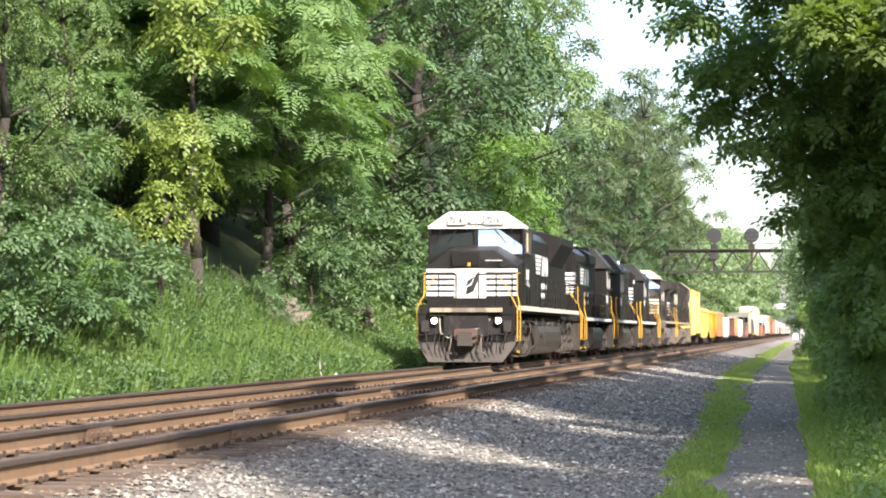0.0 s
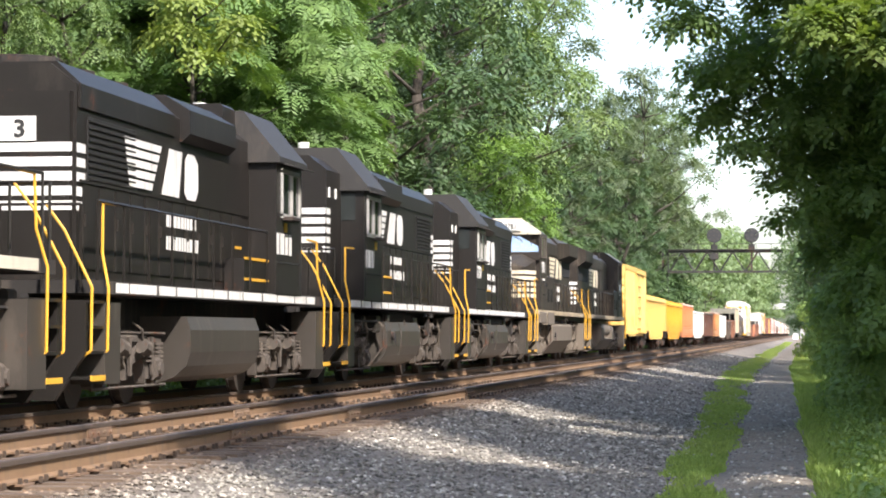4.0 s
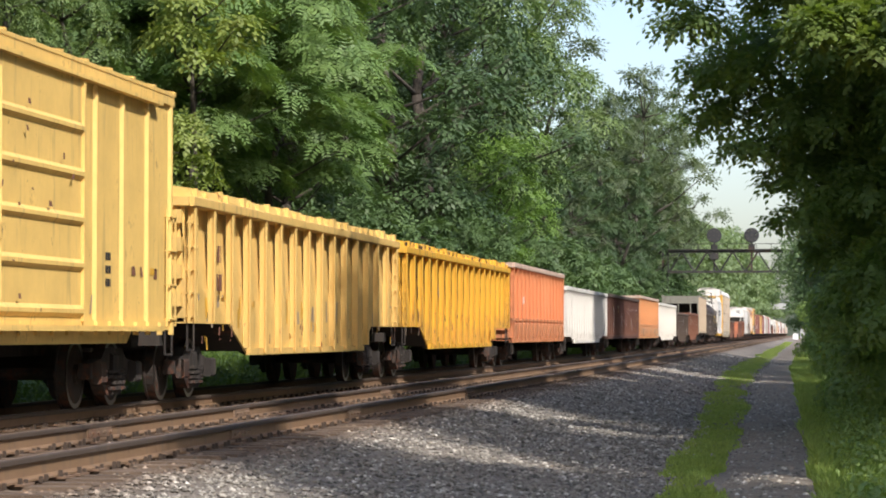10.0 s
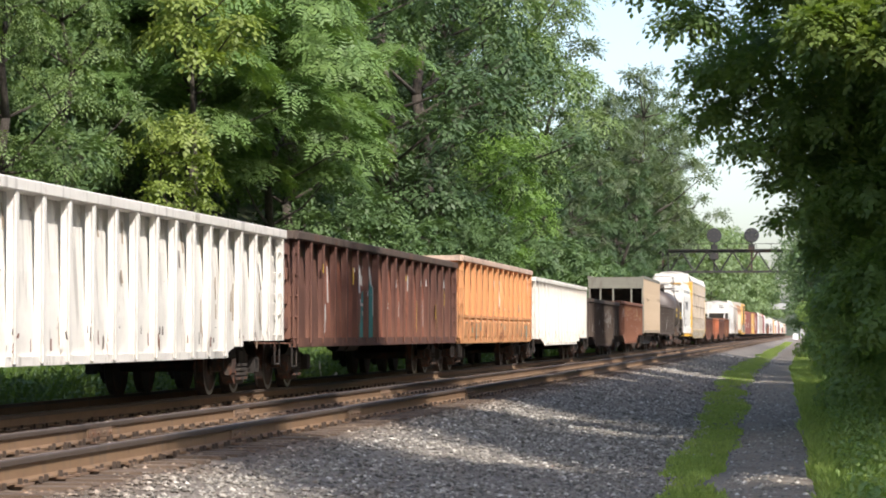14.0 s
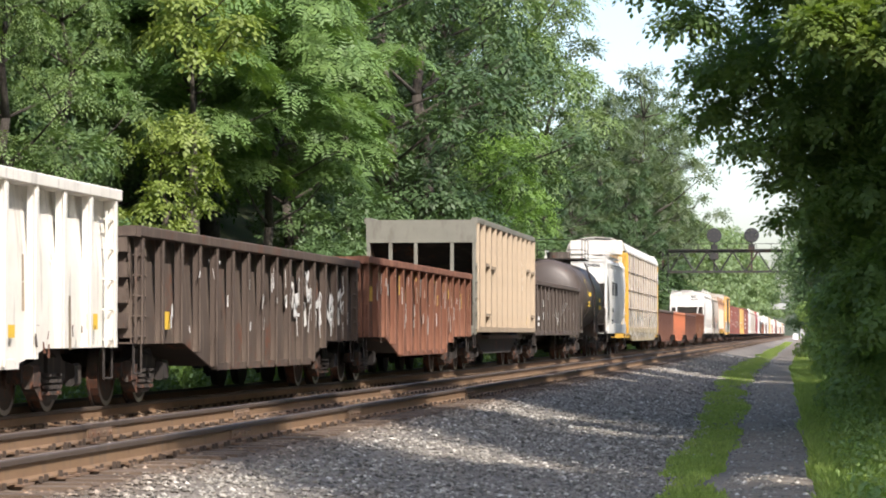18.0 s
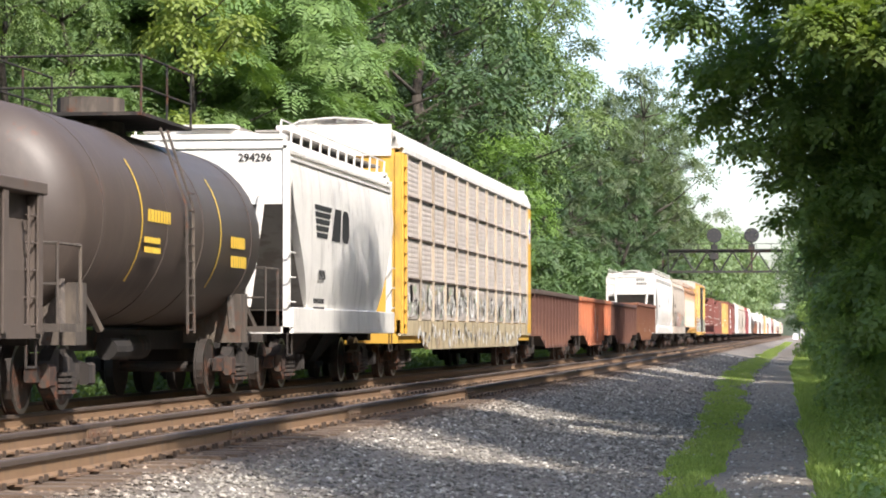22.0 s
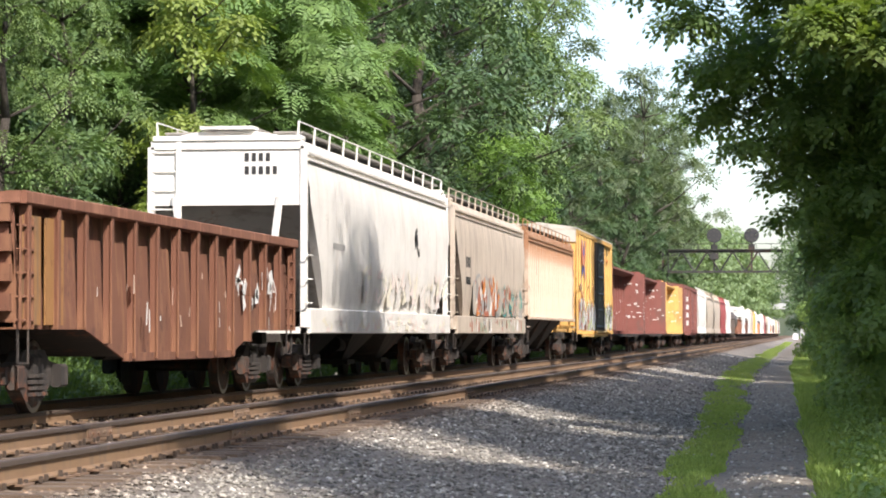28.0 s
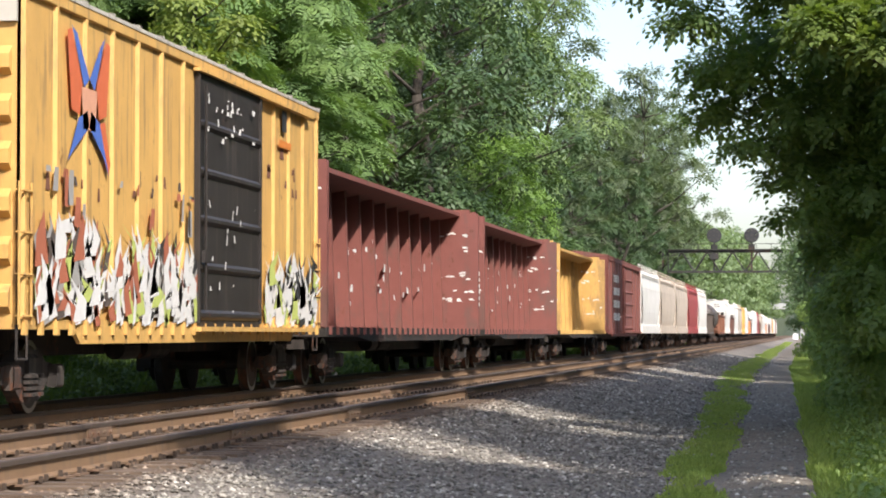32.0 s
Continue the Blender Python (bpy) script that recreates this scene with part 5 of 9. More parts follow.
def boxcar(L, mat, zt=4.4, zb=1.0, label="", door_mat=None, door=(0.42, 0.70), panels=13, roof_mat=None, white_top=False, hw=1.5, lod=False, end_mat=None, drop=0.18):
    c = car("boxcar", label)
    y0, y1 = 0.62, L - 0.62
    door_mat, roof_mat, end_mat = door_mat or mat, roof_mat or mat, end_mat or mat
    da, db = y0 + (y1 - y0) * door[0], y0 + (y1 - y0) * door[1]
    for s in (1, -1):
        xa, xb = sorted((s * (hw - 0.06), s * (hw - 0.03)))
        part("side_wall", Mesh().box(xa, xb, y0, y1, zb, zt), mat, c)
    pan = Mesh()
    k, y = 0, y0 + 0.12
    step = (y1 - y0 - 0.24) / panels
    ribm = Mesh().prism([(-0.07, 0), (0.07, 0), (0.035, 0.05), (-0.035, 0.05)], zb + 0.02, zt - 0.12, "z").mesh("side_post")
    ribm.transform(Matrix.Rotation(radians(-90), 4, "Z"))
    ribm.materials.append(mat)
    for k in range(panels + 1):
        yy = y0 + 0.12 + k * step
        if da - 0.1 < yy < db + 0.1:
            continue
        if lod:
            pan.box(hw - 0.04, hw + 0.015, yy - 0.05, yy + 0.05, zb, zt - 0.1)
        else:
            r = part("side_post", ribm, mat, c)
            r.location = (hw - 0.032, yy, 0)
        pan.box(-hw - 0.01, -hw + 0.05, yy - 0.05, yy + 0.05, zb, zt - 0.1)
    part("side_post", pan, mat, c)["kind"] = "stuff"
    part("top_plate", Mesh().box(hw - 0.09, hw + 0.02, y0, y1, zt - 0.16, zt, 0.012).box(-hw - 0.02, -hw + 0.09, y0, y1, zt - 0.16, zt, 0.012), mat, c)
    tabs = Mesh()
    for k in range(panels * 2 + 1):
        yy = y0 + 0.12 + k * step * 0.5
        tabs.box(hw - 0.02, hw + 0.035, yy - 0.05, yy + 0.05, zb - 0.07, zb + 0.1)
    part("side_sill", Mesh().prism([(y0, zb), (y0 + 2.2, zb), (y0 + 2.5, zb - drop), (y1 - 2.5, zb - drop), (y1 - 2.2, zb), (y1, zb), (y1, zb + 0.12), (y0, zb + 0.12)], hw - 0.055, hw - 0.005, "x")
         .prism([(y0, zb), (y1, zb), (y1, zb + 0.12), (y0, zb + 0.12)], -hw + 0.005, -hw + 0.055, "x"), mat, c)
    part("sill_tab", tabs, mat, c)["kind"] = "stuff"
    d = part("door", Mesh().box(hw - 0.02, hw + 0.03, da, db, zb + 0.05, zt - 0.2), door_mat, c, "sliding steel door")
    rows = 5
    for k in range(rows):
        z = zb + 0.15 + (zt - zb - 0.5) * k / rows
        pm = Mesh()
        pm.prism([(hw + 0.03, z), (hw + 0.075, z + 0.05), (hw + 0.075, z + 0.10), (hw + 0.03, z + 0.15)], da + 0.06, db - 0.06)
        part("door_rib", pm, door_mat, d)
    ln = Mesh()
    for yy in (da + 0.02, db - 0.02):
        ln.box(hw + 0.03, hw + 0.07, yy - 0.035, yy + 0.035, zb + 0.1, zt - 0.25)
    part("door_bar", ln, door_mat, d)["kind"] = "stuff"
    part("lock_rod", Mesh().rod((hw + 0.1, da + 0.25, zb + 0.3), (hw + 0.1, da + 0.25, zt - 0.4), 0.022), door_mat, d)
    part("lock_handle", Mesh().box(hw + 0.07, hw + 0.13, da + 0.1, da + 0.4, zb + 1.0, zb + 1.18), door_mat, d)
    part("door_track", Mesh().box(hw - 0.02, hw + 0.10, da - 0.1, min(y1, db + (db - da)), zt - 0.22, zt - 0.17).box(hw - 0.02, hw + 0.12, da - 0.1, min(y1, db + (db - da)), zb - 0.02, zb + 0.05), mat, c)
    for y, dd in ((y0, 1), (y1, -1)):
        e = Mesh()
        ya, yb = sorted((y, y + dd * 0.05))
        e.prism([(-hw + 0.03, zb), (hw - 0.03, zb), (hw - 0.03, zt), (0, zt + 0.2), (-hw + 0.03, zt)], ya, yb)
        part("end_wall", e, end_mat, c)
        er = Mesh()
        for k in range(6):
            z = zb + 0.18 + (zt - zb - 0.75) * k / 6
            yc = y - dd * 0.10
            er.prism([(y, z), (yc, z + 0.08), (yc, z + 0.24), (y, z + 0.34)], -hw + 0.12, hw - 0.12, "x")
        part("end_rib", er, end_mat, c)
        part("end_top", Mesh().box(-hw + 0.05, hw - 0.05, min(y, y - dd * 0.06), max(y, y - dd * 0.06), zt - 0.5, zt - 0.02), roof_mat if white_top else end_mat, c)
    roof = part("roof", Mesh().prism([(-hw - 0.03, zt - 0.02), (hw + 0.03, zt - 0.02), (hw + 0.03, zt + 0.03), (0, zt + 0.24), (-hw - 0.03, zt + 0.03)], y0, y1), roof_mat, c)
    seam = Mesh().prism([(-hw - 0.03, zt), (hw + 0.03, zt), (hw + 0.035, zt + 0.06), (0, zt + 0.27), (-hw - 0.035, zt + 0.06)], -0.04, 0.04).mesh("roof_seam")
    seam.materials.append(roof_mat)
    rn = 14
    for k in range(rn + 1):
        part("roof_seam", seam, roof_mat, roof).location = (0, y0 + (y1 - y0) * k / rn, 0)
    chassis(c, L, (0.7, zb), lod=lod)
    if not lod:
        grabs(c, L, hw - 0.03, zb + 0.15, zb + 1.6, mat, 4)
        eg = Mesh()
        for k in range(9):
            z = zb + 0.2 + k * 0.36
            eg.rod((hw - 0.75, y0 - 0.16, z), (hw - 0.25, y0 - 0.16, z), 0.016, 5)
        for x in (hw - 0.75, hw - 0.25):
            eg.box(x - 0.02, x + 0.02, y0 - 0.18, y0 - 0.13, zb + 0.1, zb + 3.2)
        part("end_ladder", eg, mat, c)
    return c


def hopper(L, mat, zt=4.45, zb=1.35, label="", curved=True, ribs=0, end_mat=None, top_mat=None, rust_side=None, hw=1.52, lod=False, walk_mat=None, bays=3, sill_h=0.42, ladder_side=-1, end_bars=True):
    """Covered hopper: curved or ribbed sides, sloping ends behind end posts, roof walk, bays below."""
    c = car("covered_hopper", label)
    y0, y1 = 0.7, L - 0.7
    end_mat, top_mat, walk_mat = end_mat or mat, top_mat or mat, walk_mat or M_GRATE
    if curved:
        half = [(hw - 0.10, zb), (hw - 0.04, zb + 0.35), (hw, zb + 0.8), (hw + 0.01, zb + 1.5), (hw, zb + 2.1), (hw - 0.06, zb + 2.6), (hw - 0.16, zt - 0.12), (hw - 0.3, zt), (0.45, zt + 0.14)]
    else:
        half = [(hw - 0.1, zb), (hw - 0.1, zt - 0.3), (hw - 0.14, zt - 0.05), (hw - 0.3, zt + 0.02), (0.45, zt + 0.12)]
    if curved and not lod:
        # smooth the bulge between the profile's points
        fine = []
        for k in range(len(half) - 1):
            p0, p1, p2, p3 = half[max(0, k - 1)], half[k], half[k + 1], half[min(len(half) - 1, k + 2)]
            for q in (0.0, 0.25, 0.5, 0.75):
                fine.append(tuple(0.5 * (2 * b_ + (c_ - a_) * q + (2 * a_ - 5 * b_ + 4 * c_ - d_) * q * q + (3 * b_ - a_ - 3 * c_ + d_) * q ** 3) for a_, b_, c_, d_ in zip(p0, p1, p2, p3)))
        half = fine + [half[-1]]
    ring = half + [(-x, z) for x, z in reversed(half)]
    inset = 1.9
    shell = Mesh()
    rings = []
    for y, lift in ((y0 + 0.15, 0.62), (y0 + 0.9, 0.32), (y0 + inset, 0.0), (y1 - inset, 0.0), (y1 - 0.9, 0.32), (y1 - 0.15, 0.62)):
        rr = []
        for x, z in ring:
            k = 1 - (z - zb) / (zt - zb)
            yy = y
            if y == y0 + 0.15:
                yy = y0 + 0.06 + max(0, k - 0.38) * inset * 1.45
            elif y == y1 - 0.15:
                yy = y1 - 0.06 - max(0, k - 0.38) * inset * 1.45
            elif y == y0 + 0.9:
                yy = y0 + 0.5 + max(0, k - 0.38) * inset * 1.45
            elif y == y1 - 0.9:
                yy = y1 - 0.5 - max(0, k - 0.38) * inset * 1.45
            else:
                yy = y + (1.3 if y < L / 2 else -1.3)
            rr.append((x, yy, z))
        rings.append(rr)
    shell.loft(rings)
    body = part("body", shell, mat, c)
    fix_normals(body)
    part("side_sill", Mesh().box(hw - 0.12, hw + 0.02, y0, y1, zb - sill_h, zb + 0.04, 0.015).box(-hw - 0.02, -hw + 0.12, y0, y1, zb - sill_h, zb + 0.04, 0.015), mat, c)
    tr = Mesh()
    for s in (1, -1):
        for dz in (0.28, 0.40):
            xa, xb = sorted((s * (hw - 0.18), s * (hw - 0.03)))
            tr.box(xa, xb, y0 + 0.1, y1 - 0.1, zt - dz, zt - dz + 0.05)
    part("eave_rail", tr, top_mat, c)
    if ribs:
        rm = Mesh().prism([(-0.07, 0), (0.07, 0), (0.03, 0.055), (-0.03, 0.055)], zb + 0.03, zt - 0.3, "z").mesh("side_post")
        rm.transform(Matrix.Rotation(radians(-90), 4, "Z"))
        rm.materials.append(mat)
        for k in range(ribs):
            y = y0 + 0.5 + (y1 - y0 - 1.0) * k / (ribs - 1)
            if lod and k % 2:
                continue
            part("side_post", rm, mat, c).location = (hw - 0.105, y, 0)
    for y, d in ((y0, 1), (y1, -1)):
        post = Mesh()
        for s in (1, -1):
            x = s * (hw - 0.10)
            post.box(x - 0.06, x + 0.06, y - 0.05, y + 0.05, zb - sill_h, zt - 0.15)
        post.box(-hw + 0.1, hw - 0.1, y - 0.05, y + 0.05, zt - 0.2, zt - 0.05)
        post.box(-hw, hw, y - 0.05, y + 0.5 if d > 0 else y + 0.05, zb - sill_h, zb - sill_h + 0.12) if d > 0 else post.box(-hw, hw, y - 0.5, y + 0.05, zb - sill_h, zb - sill_h + 0.12)
        part("end_frame", post, end_mat, c)
    for y in (y0 - 0.05, y1 + 0.05):
        lad = Mesh()
        for k in range(9):
            z = zb + 0.1 + (zt - zb) * k / 9
            lad.rod((ladder_side * (hw - 0.62), y, z), (ladder_side * (hw - 0.1), y, z), 0.016, 5)
        lx = ladder_side * (hw - 0.62)
        lad.box(lx - 0.05, lx + 0.05, y - 0.02, y + 0.02, zb - 0.2, zt)
        part("ladder", lad, end_mat, c)
    wk = Mesh()
    wk.box(-0.42, 0.42, y0 + 0.6, y1 - 0.6, zt + 0.2, zt + 0.24)
    wr = Mesh()
    for s in (1, -1):
        wk.box(s * 1.02 - 0.28, s * 1.02 + 0.28, y0 + 0.5, y1 - 0.5, zt + 0.12, zt + 0.16)
        n = 12
        for k in range(n + 1):
            y = y0 + (y1 - y0) * k / n
            wr.rod((s * (hw - 0.22), y, zt - 0.05), (s * (hw - 0.2), y, zt + 0.30), 0.024, 4)
        wr.rod((s * (hw - 0.2), y0, zt + 0.30), (s * (hw - 0.2), y1, zt + 0.30), 0.014, 4)
    part("roof_walk", wk, walk_mat, c)
    part("walk_rail", wr, end_mat, c, "pale tube railing")
    for y in (y0 + 0.12, y1 - 0.12):
        part("end_platform", Mesh().box(-0.5, 0.5, y - 0.22, y + 0.22, zt + 0.16, zt + 0.22).box(-hw + 0.14, hw - 0.14, y - 0.2, y + 0.2, zt - 0.04, zt + 0.05, 0.02), end_mat, c)
    for k in range(bays):
        hb = Mesh()
        yc = y0 + 2.6 + (y1 - y0 - 5.2) * (k + 0.5) / bays
        w = (y1 - y0 - 5.2) / bays * 0.48
        hb.loft([[(-1.25, yc - w, zb), (1.25, yc - w, zb), (1.25, yc + w, zb), (-1.25, yc + w, zb)], [(-0.5, yc - 0.35, 0.42), (0.5, yc - 0.35, 0.42), (0.5, yc + 0.35, 0.42), (-0.5, yc + 0.35, 0.42)]])
        hb.box(-0.65, 0.65, yc - 0.45, yc + 0.45, 0.34, 0.44)
        part("hopper_bay", hb, M_DARK, c)
    H = zt - zb
    for y, d in ((y0, 1), (y1, -1)):
        w, za, zc = hw - 0.14, zb + 0.62 * H, zb + 0.02
        ya, yc = y + d * 0.02, y + d * (0.02 + 0.62 * inset * 1.45)
        part("end_sheet", Mesh().box(-w, w, y - 0.015, y + 0.015, za - 0.03, zt - 0.02), end_mat, c, "flat upper end sheet")
        nm = Mesh()
        for r in range(2):
            for k in range(4 + r):
                nm.box(0.32 + 0.13 * k, 0.40 + 0.13 * k, y - d * 0.02 - 0.004, y - d * 0.02 + 0.004, zt - 0.42 - 0.24 * r, zt - 0.27 - 0.24 * r)
        if end_bars:
            part("lettering", nm, M_INK, c)["kind"] = "stuff"
        # plate laid over the slope; shade under the end is put into its colour
        plate = Mesh().loft([[(-w, ya, za), (w, ya, za), (w, ya + d * 0.02, za), (-w, ya + d * 0.02, za)], [(-w, yc, zc), (w, yc, zc), (w, yc + d * 0.02, zc), (-w, yc + d * 0.02, zc)]])
        fix_normals(part("slope_sheet", plate, M_SLOPE, c, "dark plate over the slope sheet, coloured for shade"))
        part("end_brace", Mesh().rod((0.72, y - d * 0.03, zb + 0.05), (0.98, y - d * 0.05, zb + 0.66 * H), 0.075, 6), end_mat, c)
        part("end_brace", Mesh().rod((-0.72, y - d * 0.03, zb + 0.05), (-0.98, y - d * 0.05, zb + 0.66 * H), 0.06, 6), end_mat, c)
    chassis(c, L, (0.75, 1.0), lod=lod)
    if not lod:
        grabs(c, L, hw - 0.06, zb - 0.3, zb + 1.0, end_mat, 4, ladder=False)
    return c


def coal_hopper(L, mat, zt=4.05, zb=1.15, label="", ribs=12, hw=1.52, panel_mat=None):
    """High-sided open hopper with a hooded open end, heavy ribs and sloped floor."""
    c = car("open_hopper", label)
    y0, y1 = 0.55, L - 0.55
    for s in (1, -1):
        xa, xb = sorted((s * (hw - 0.10), s * (hw - 0.06)))
        part("side_wall", Mesh().box(xa, xb, y0, y1, zb, zt), panel_mat or mat, c)
        xa, xb = sorted((s * (hw - 0.14), s * (hw + 0.05)))
        part("top_chord", Mesh().box(xa, xb, y0 - 0.05, y1 + 0.05, zt, zt + 0.16, 0.02), M_GREENGREY, c)
    rm = Mesh().prism([(-0.10, 0), (0.10, 0), (0.05, 0.13), (-0.05, 0.13)], zb, zt, "z").mesh("rib")
    rm.transform(Matrix.Rotation(radians(-90), 4, "Z"))
    rm.materials.append(mat)
    for k in range(ribs):
        part("rib", rm, mat, c).location = (hw - 0.062, y0 + 0.12 + (y1 - y0 - 0.24) * k / (ribs - 1), 0)
    part("bottom_chord", Mesh().box(hw - 0.1, hw + 0.06, y0, y1, zb - 0.08, zb + 0.06).box(-hw - 0.06, -hw + 0.1, y0, y1, zb - 0.08, zb + 0.06), mat, c)
    for y, d in ((y0, 1), (y1, -1)):
        slope = Mesh().loft([[(-hw + 0.1, y + d * 0.12, zt - 0.45), (hw - 0.1, y + d * 0.12, zt - 0.45), (hw - 0.1, y + d * 0.18, zt - 0.45), (-hw + 0.1, y + d * 0.18, zt - 0.45)],
                    [(-hw + 0.1, y + d * 4.2, 0.9), (hw - 0.1, y + d * 4.2, 0.9), (hw - 0.1, y + d * 4.3, 0.95), (-hw + 0.1, y + d * 4.3, 0.95)]])
        part("slope_sheet", slope, M_DARK, c)
    for y in (y0, y1):
        fr = Mesh()
        fr.box(-hw, hw, y - 0.06, y + 0.06, zt - 0.52, zt + 0.1)
        for x in (-hw + 0.06, -0.85, -0.15, 0.85, hw - 0.06):
            fr.box(x - 0.045, x + 0.045, y - 0.05, y + 0.05, zb - 0.1, zt)
        fr.box(-hw, hw, y - 0.06, y + 0.06, zb - 0.15, zb + 0.1)
        part("end_frame", fr, M_GREENGREY, c, "grey-green end framing")
    part("floor", Mesh().box(-hw + 0.1, hw - 0.1, y0 + 3.5, y1 - 3.5, 0.85, 0.95), M_DARKBROWN, c)
    bel = Mesh().prism([(y0 + 1.3, zb), (y0 + 4.0, 0.42), (y1 - 4.0, 0.42), (y1 - 1.3, zb)], -1.2, 1.2, "x")
    part("hopper_bay", bel, M_DARK, c)
    for yy, zz in ((y0 + 1.5, zb + 1.75), (y0 + 2.8, zb + 1.7), (y0 + 1.5, zb + 0.35), (y1 - 2.7, zb + 1.85), (y1 - 1.4, zb + 1.8), (y1 - 1.4, zb + 0.4)):
        part("stiffener", Mesh().box(hw - 0.06, hw + 0.05, yy, yy + 1.2, zz, zz + 0.09), mat, c)
    chassis(c, L, (0.75, 1.0))
    grabs(c, L, hw - 0.04, zb, zb + 1.7, M_GREENGREY, 5, (0.35, 0.35))
    return c


def tank_car(L, label, lod=False, mat=None, r=1.45, zc=2.55):
    c = car("tank_car", label)
    y0, y1 = 1.15, L - 1.15
    mat = mat or M_TANK
    n = 36
    ring = lambda y, q: [(math.cos(6.2832 * i / n) * q, y, zc + math.sin(6.2832 * i / n) * q) for i in range(n)]
    tk = part("tank", Mesh().loft([ring(y0 - 0.02, r * 0.3), ring(y0 + 0.10, r * 0.7), ring(y0 + 0.28, r * 0.9), ring(y0 + 0.55, r), ring(y1 - 0.55, r), ring(y1 - 0.28, r * 0.9), ring(y1 - 0.10, r * 0.7), ring(y1 + 0.02, r * 0.3)]), mat, c, "dull dark grey steel tank", True)
    fix_normals(tk)
    for y in (y0 + 1.2, L * 0.42, L * 0.58, y1 - 1.2):
        part("weld_band", Mesh().loft([ring(y - 0.03, r + 0.012), ring(y + 0.03, r + 0.012)]), mat, c)
    if not lod:
        for y in (L * 0.5 - 2.6, L * 0.5 + 2.2):
            st = Mesh()
            for i in range(10):
                a0, a1 = radians(35 - 7 * i), radians(35 - 7 * (i + 1))
                st.add([((r + 0.01) * math.cos(a), y + d, zc + (r + 0.01) * math.sin(a)) for a in (a0, a1) for d in (0, 0.06)], [(0, 1, 3, 2)])
            part("stripe", st, M_YELLOWMARK, c, "thin yellow stripe")
        for y in (2.0, L - 2.0):
            sad = Mesh()
            sad.box(-1.25, 1.25, y - 0.25, y + 0.25, 0.85, 1.65)
            for s in (1, -1):
                sad.rod((s * 1.25, y - 0.9, 1.05), (s * 1.0, y - 0.1, 1.95), 0.06)
                sad.rod((s * 1.25, y + 0.9, 1.05), (s * 1.0, y + 0.1, 1.95), 0.06)
            part("saddle", sad, M_UNDER, c)
        for y in (0.75, L - 0.75):
            rl = Mesh()
            rl.box(-1.5, 1.5, y - 0.55, y + 0.55, 1.02, 1.12)
            rl.pipe([(1.45, y - 0.5, 1.1), (1.45, y - 0.5, 2.1), (1.45, y + 0.5, 2.1), (1.45, y + 0.5, 1.1)], 0.022)
            rl.pipe([(1.45, y - 0.5, 2.1), (-1.45, y - 0.5, 2.1), (-1.45, y - 0.5, 1.1)], 0.022)
            rl.pipe([(1.45, y - 0.5, 1.6), (-1.45, y - 0.5, 1.6)], 0.018)
            part("end_platform", rl, M_UNDER, c)
        dm = Mesh().rod((0, L * 0.5, zc + r - 0.1), (0, L * 0.5, zc + r + 0.45), 0.5, 16)
        dm.rod((0, L * 0.5 + 0.9, zc + r - 0.1), (0, L * 0.5 + 0.9, zc + r + 0.3), 0.28, 12)
        part("dome", dm, M_UNDER, c)
        pl = Mesh().box(-1.1, 1.1, L * 0.5 - 1.3, L * 0.5 + 1.7, zc + r + 0.10, zc + r + 0.15)
        for y in (L * 0.5 - 1.3, L * 0.5 + 0.2, L * 0.5 + 1.7):
            for s in (1, -1):
                pl.rod((s * 1.1, y, zc + r + 0.1), (s * 1.1, y, zc + r + 0.95), 0.02, 5)
        for z in (0.5, 0.95):
            for s in (1, -1):
                pl.rod((s * 1.1, L * 0.5 - 1.3, zc + r + z), (s * 1.1, L * 0.5 + 1.7, zc + r + z), 0.018, 5)
            pl.rod((-1.1, L * 0.5 - 1.3, zc + r + z), (1.1, L * 0.5 - 1.3, zc + r + z), 0.018, 5)
        part("top_platform", pl, M_DARK, c)
        ld = Mesh()
        for q in (-0.2, 0.2):
            ld.pipe([(1.1, L * 0.5 + q, zc + r), (1.5, L * 0.5 + q, zc + 0.3), (1.52, L * 0.5 + q, 1.0)], 0.022)
        for k in range(9):
            ld.rod((1.51, L * 0.5 - 0.2, 1.05 + k * 0.25), (1.51, L * 0.5 + 0.2, 1.05 + k * 0.25), 0.016, 5)
        part("ladder", ld, M_UNDER, c)
    chassis(c, L, (0.75, 1.05), 1.75, lod=lod)
    return c


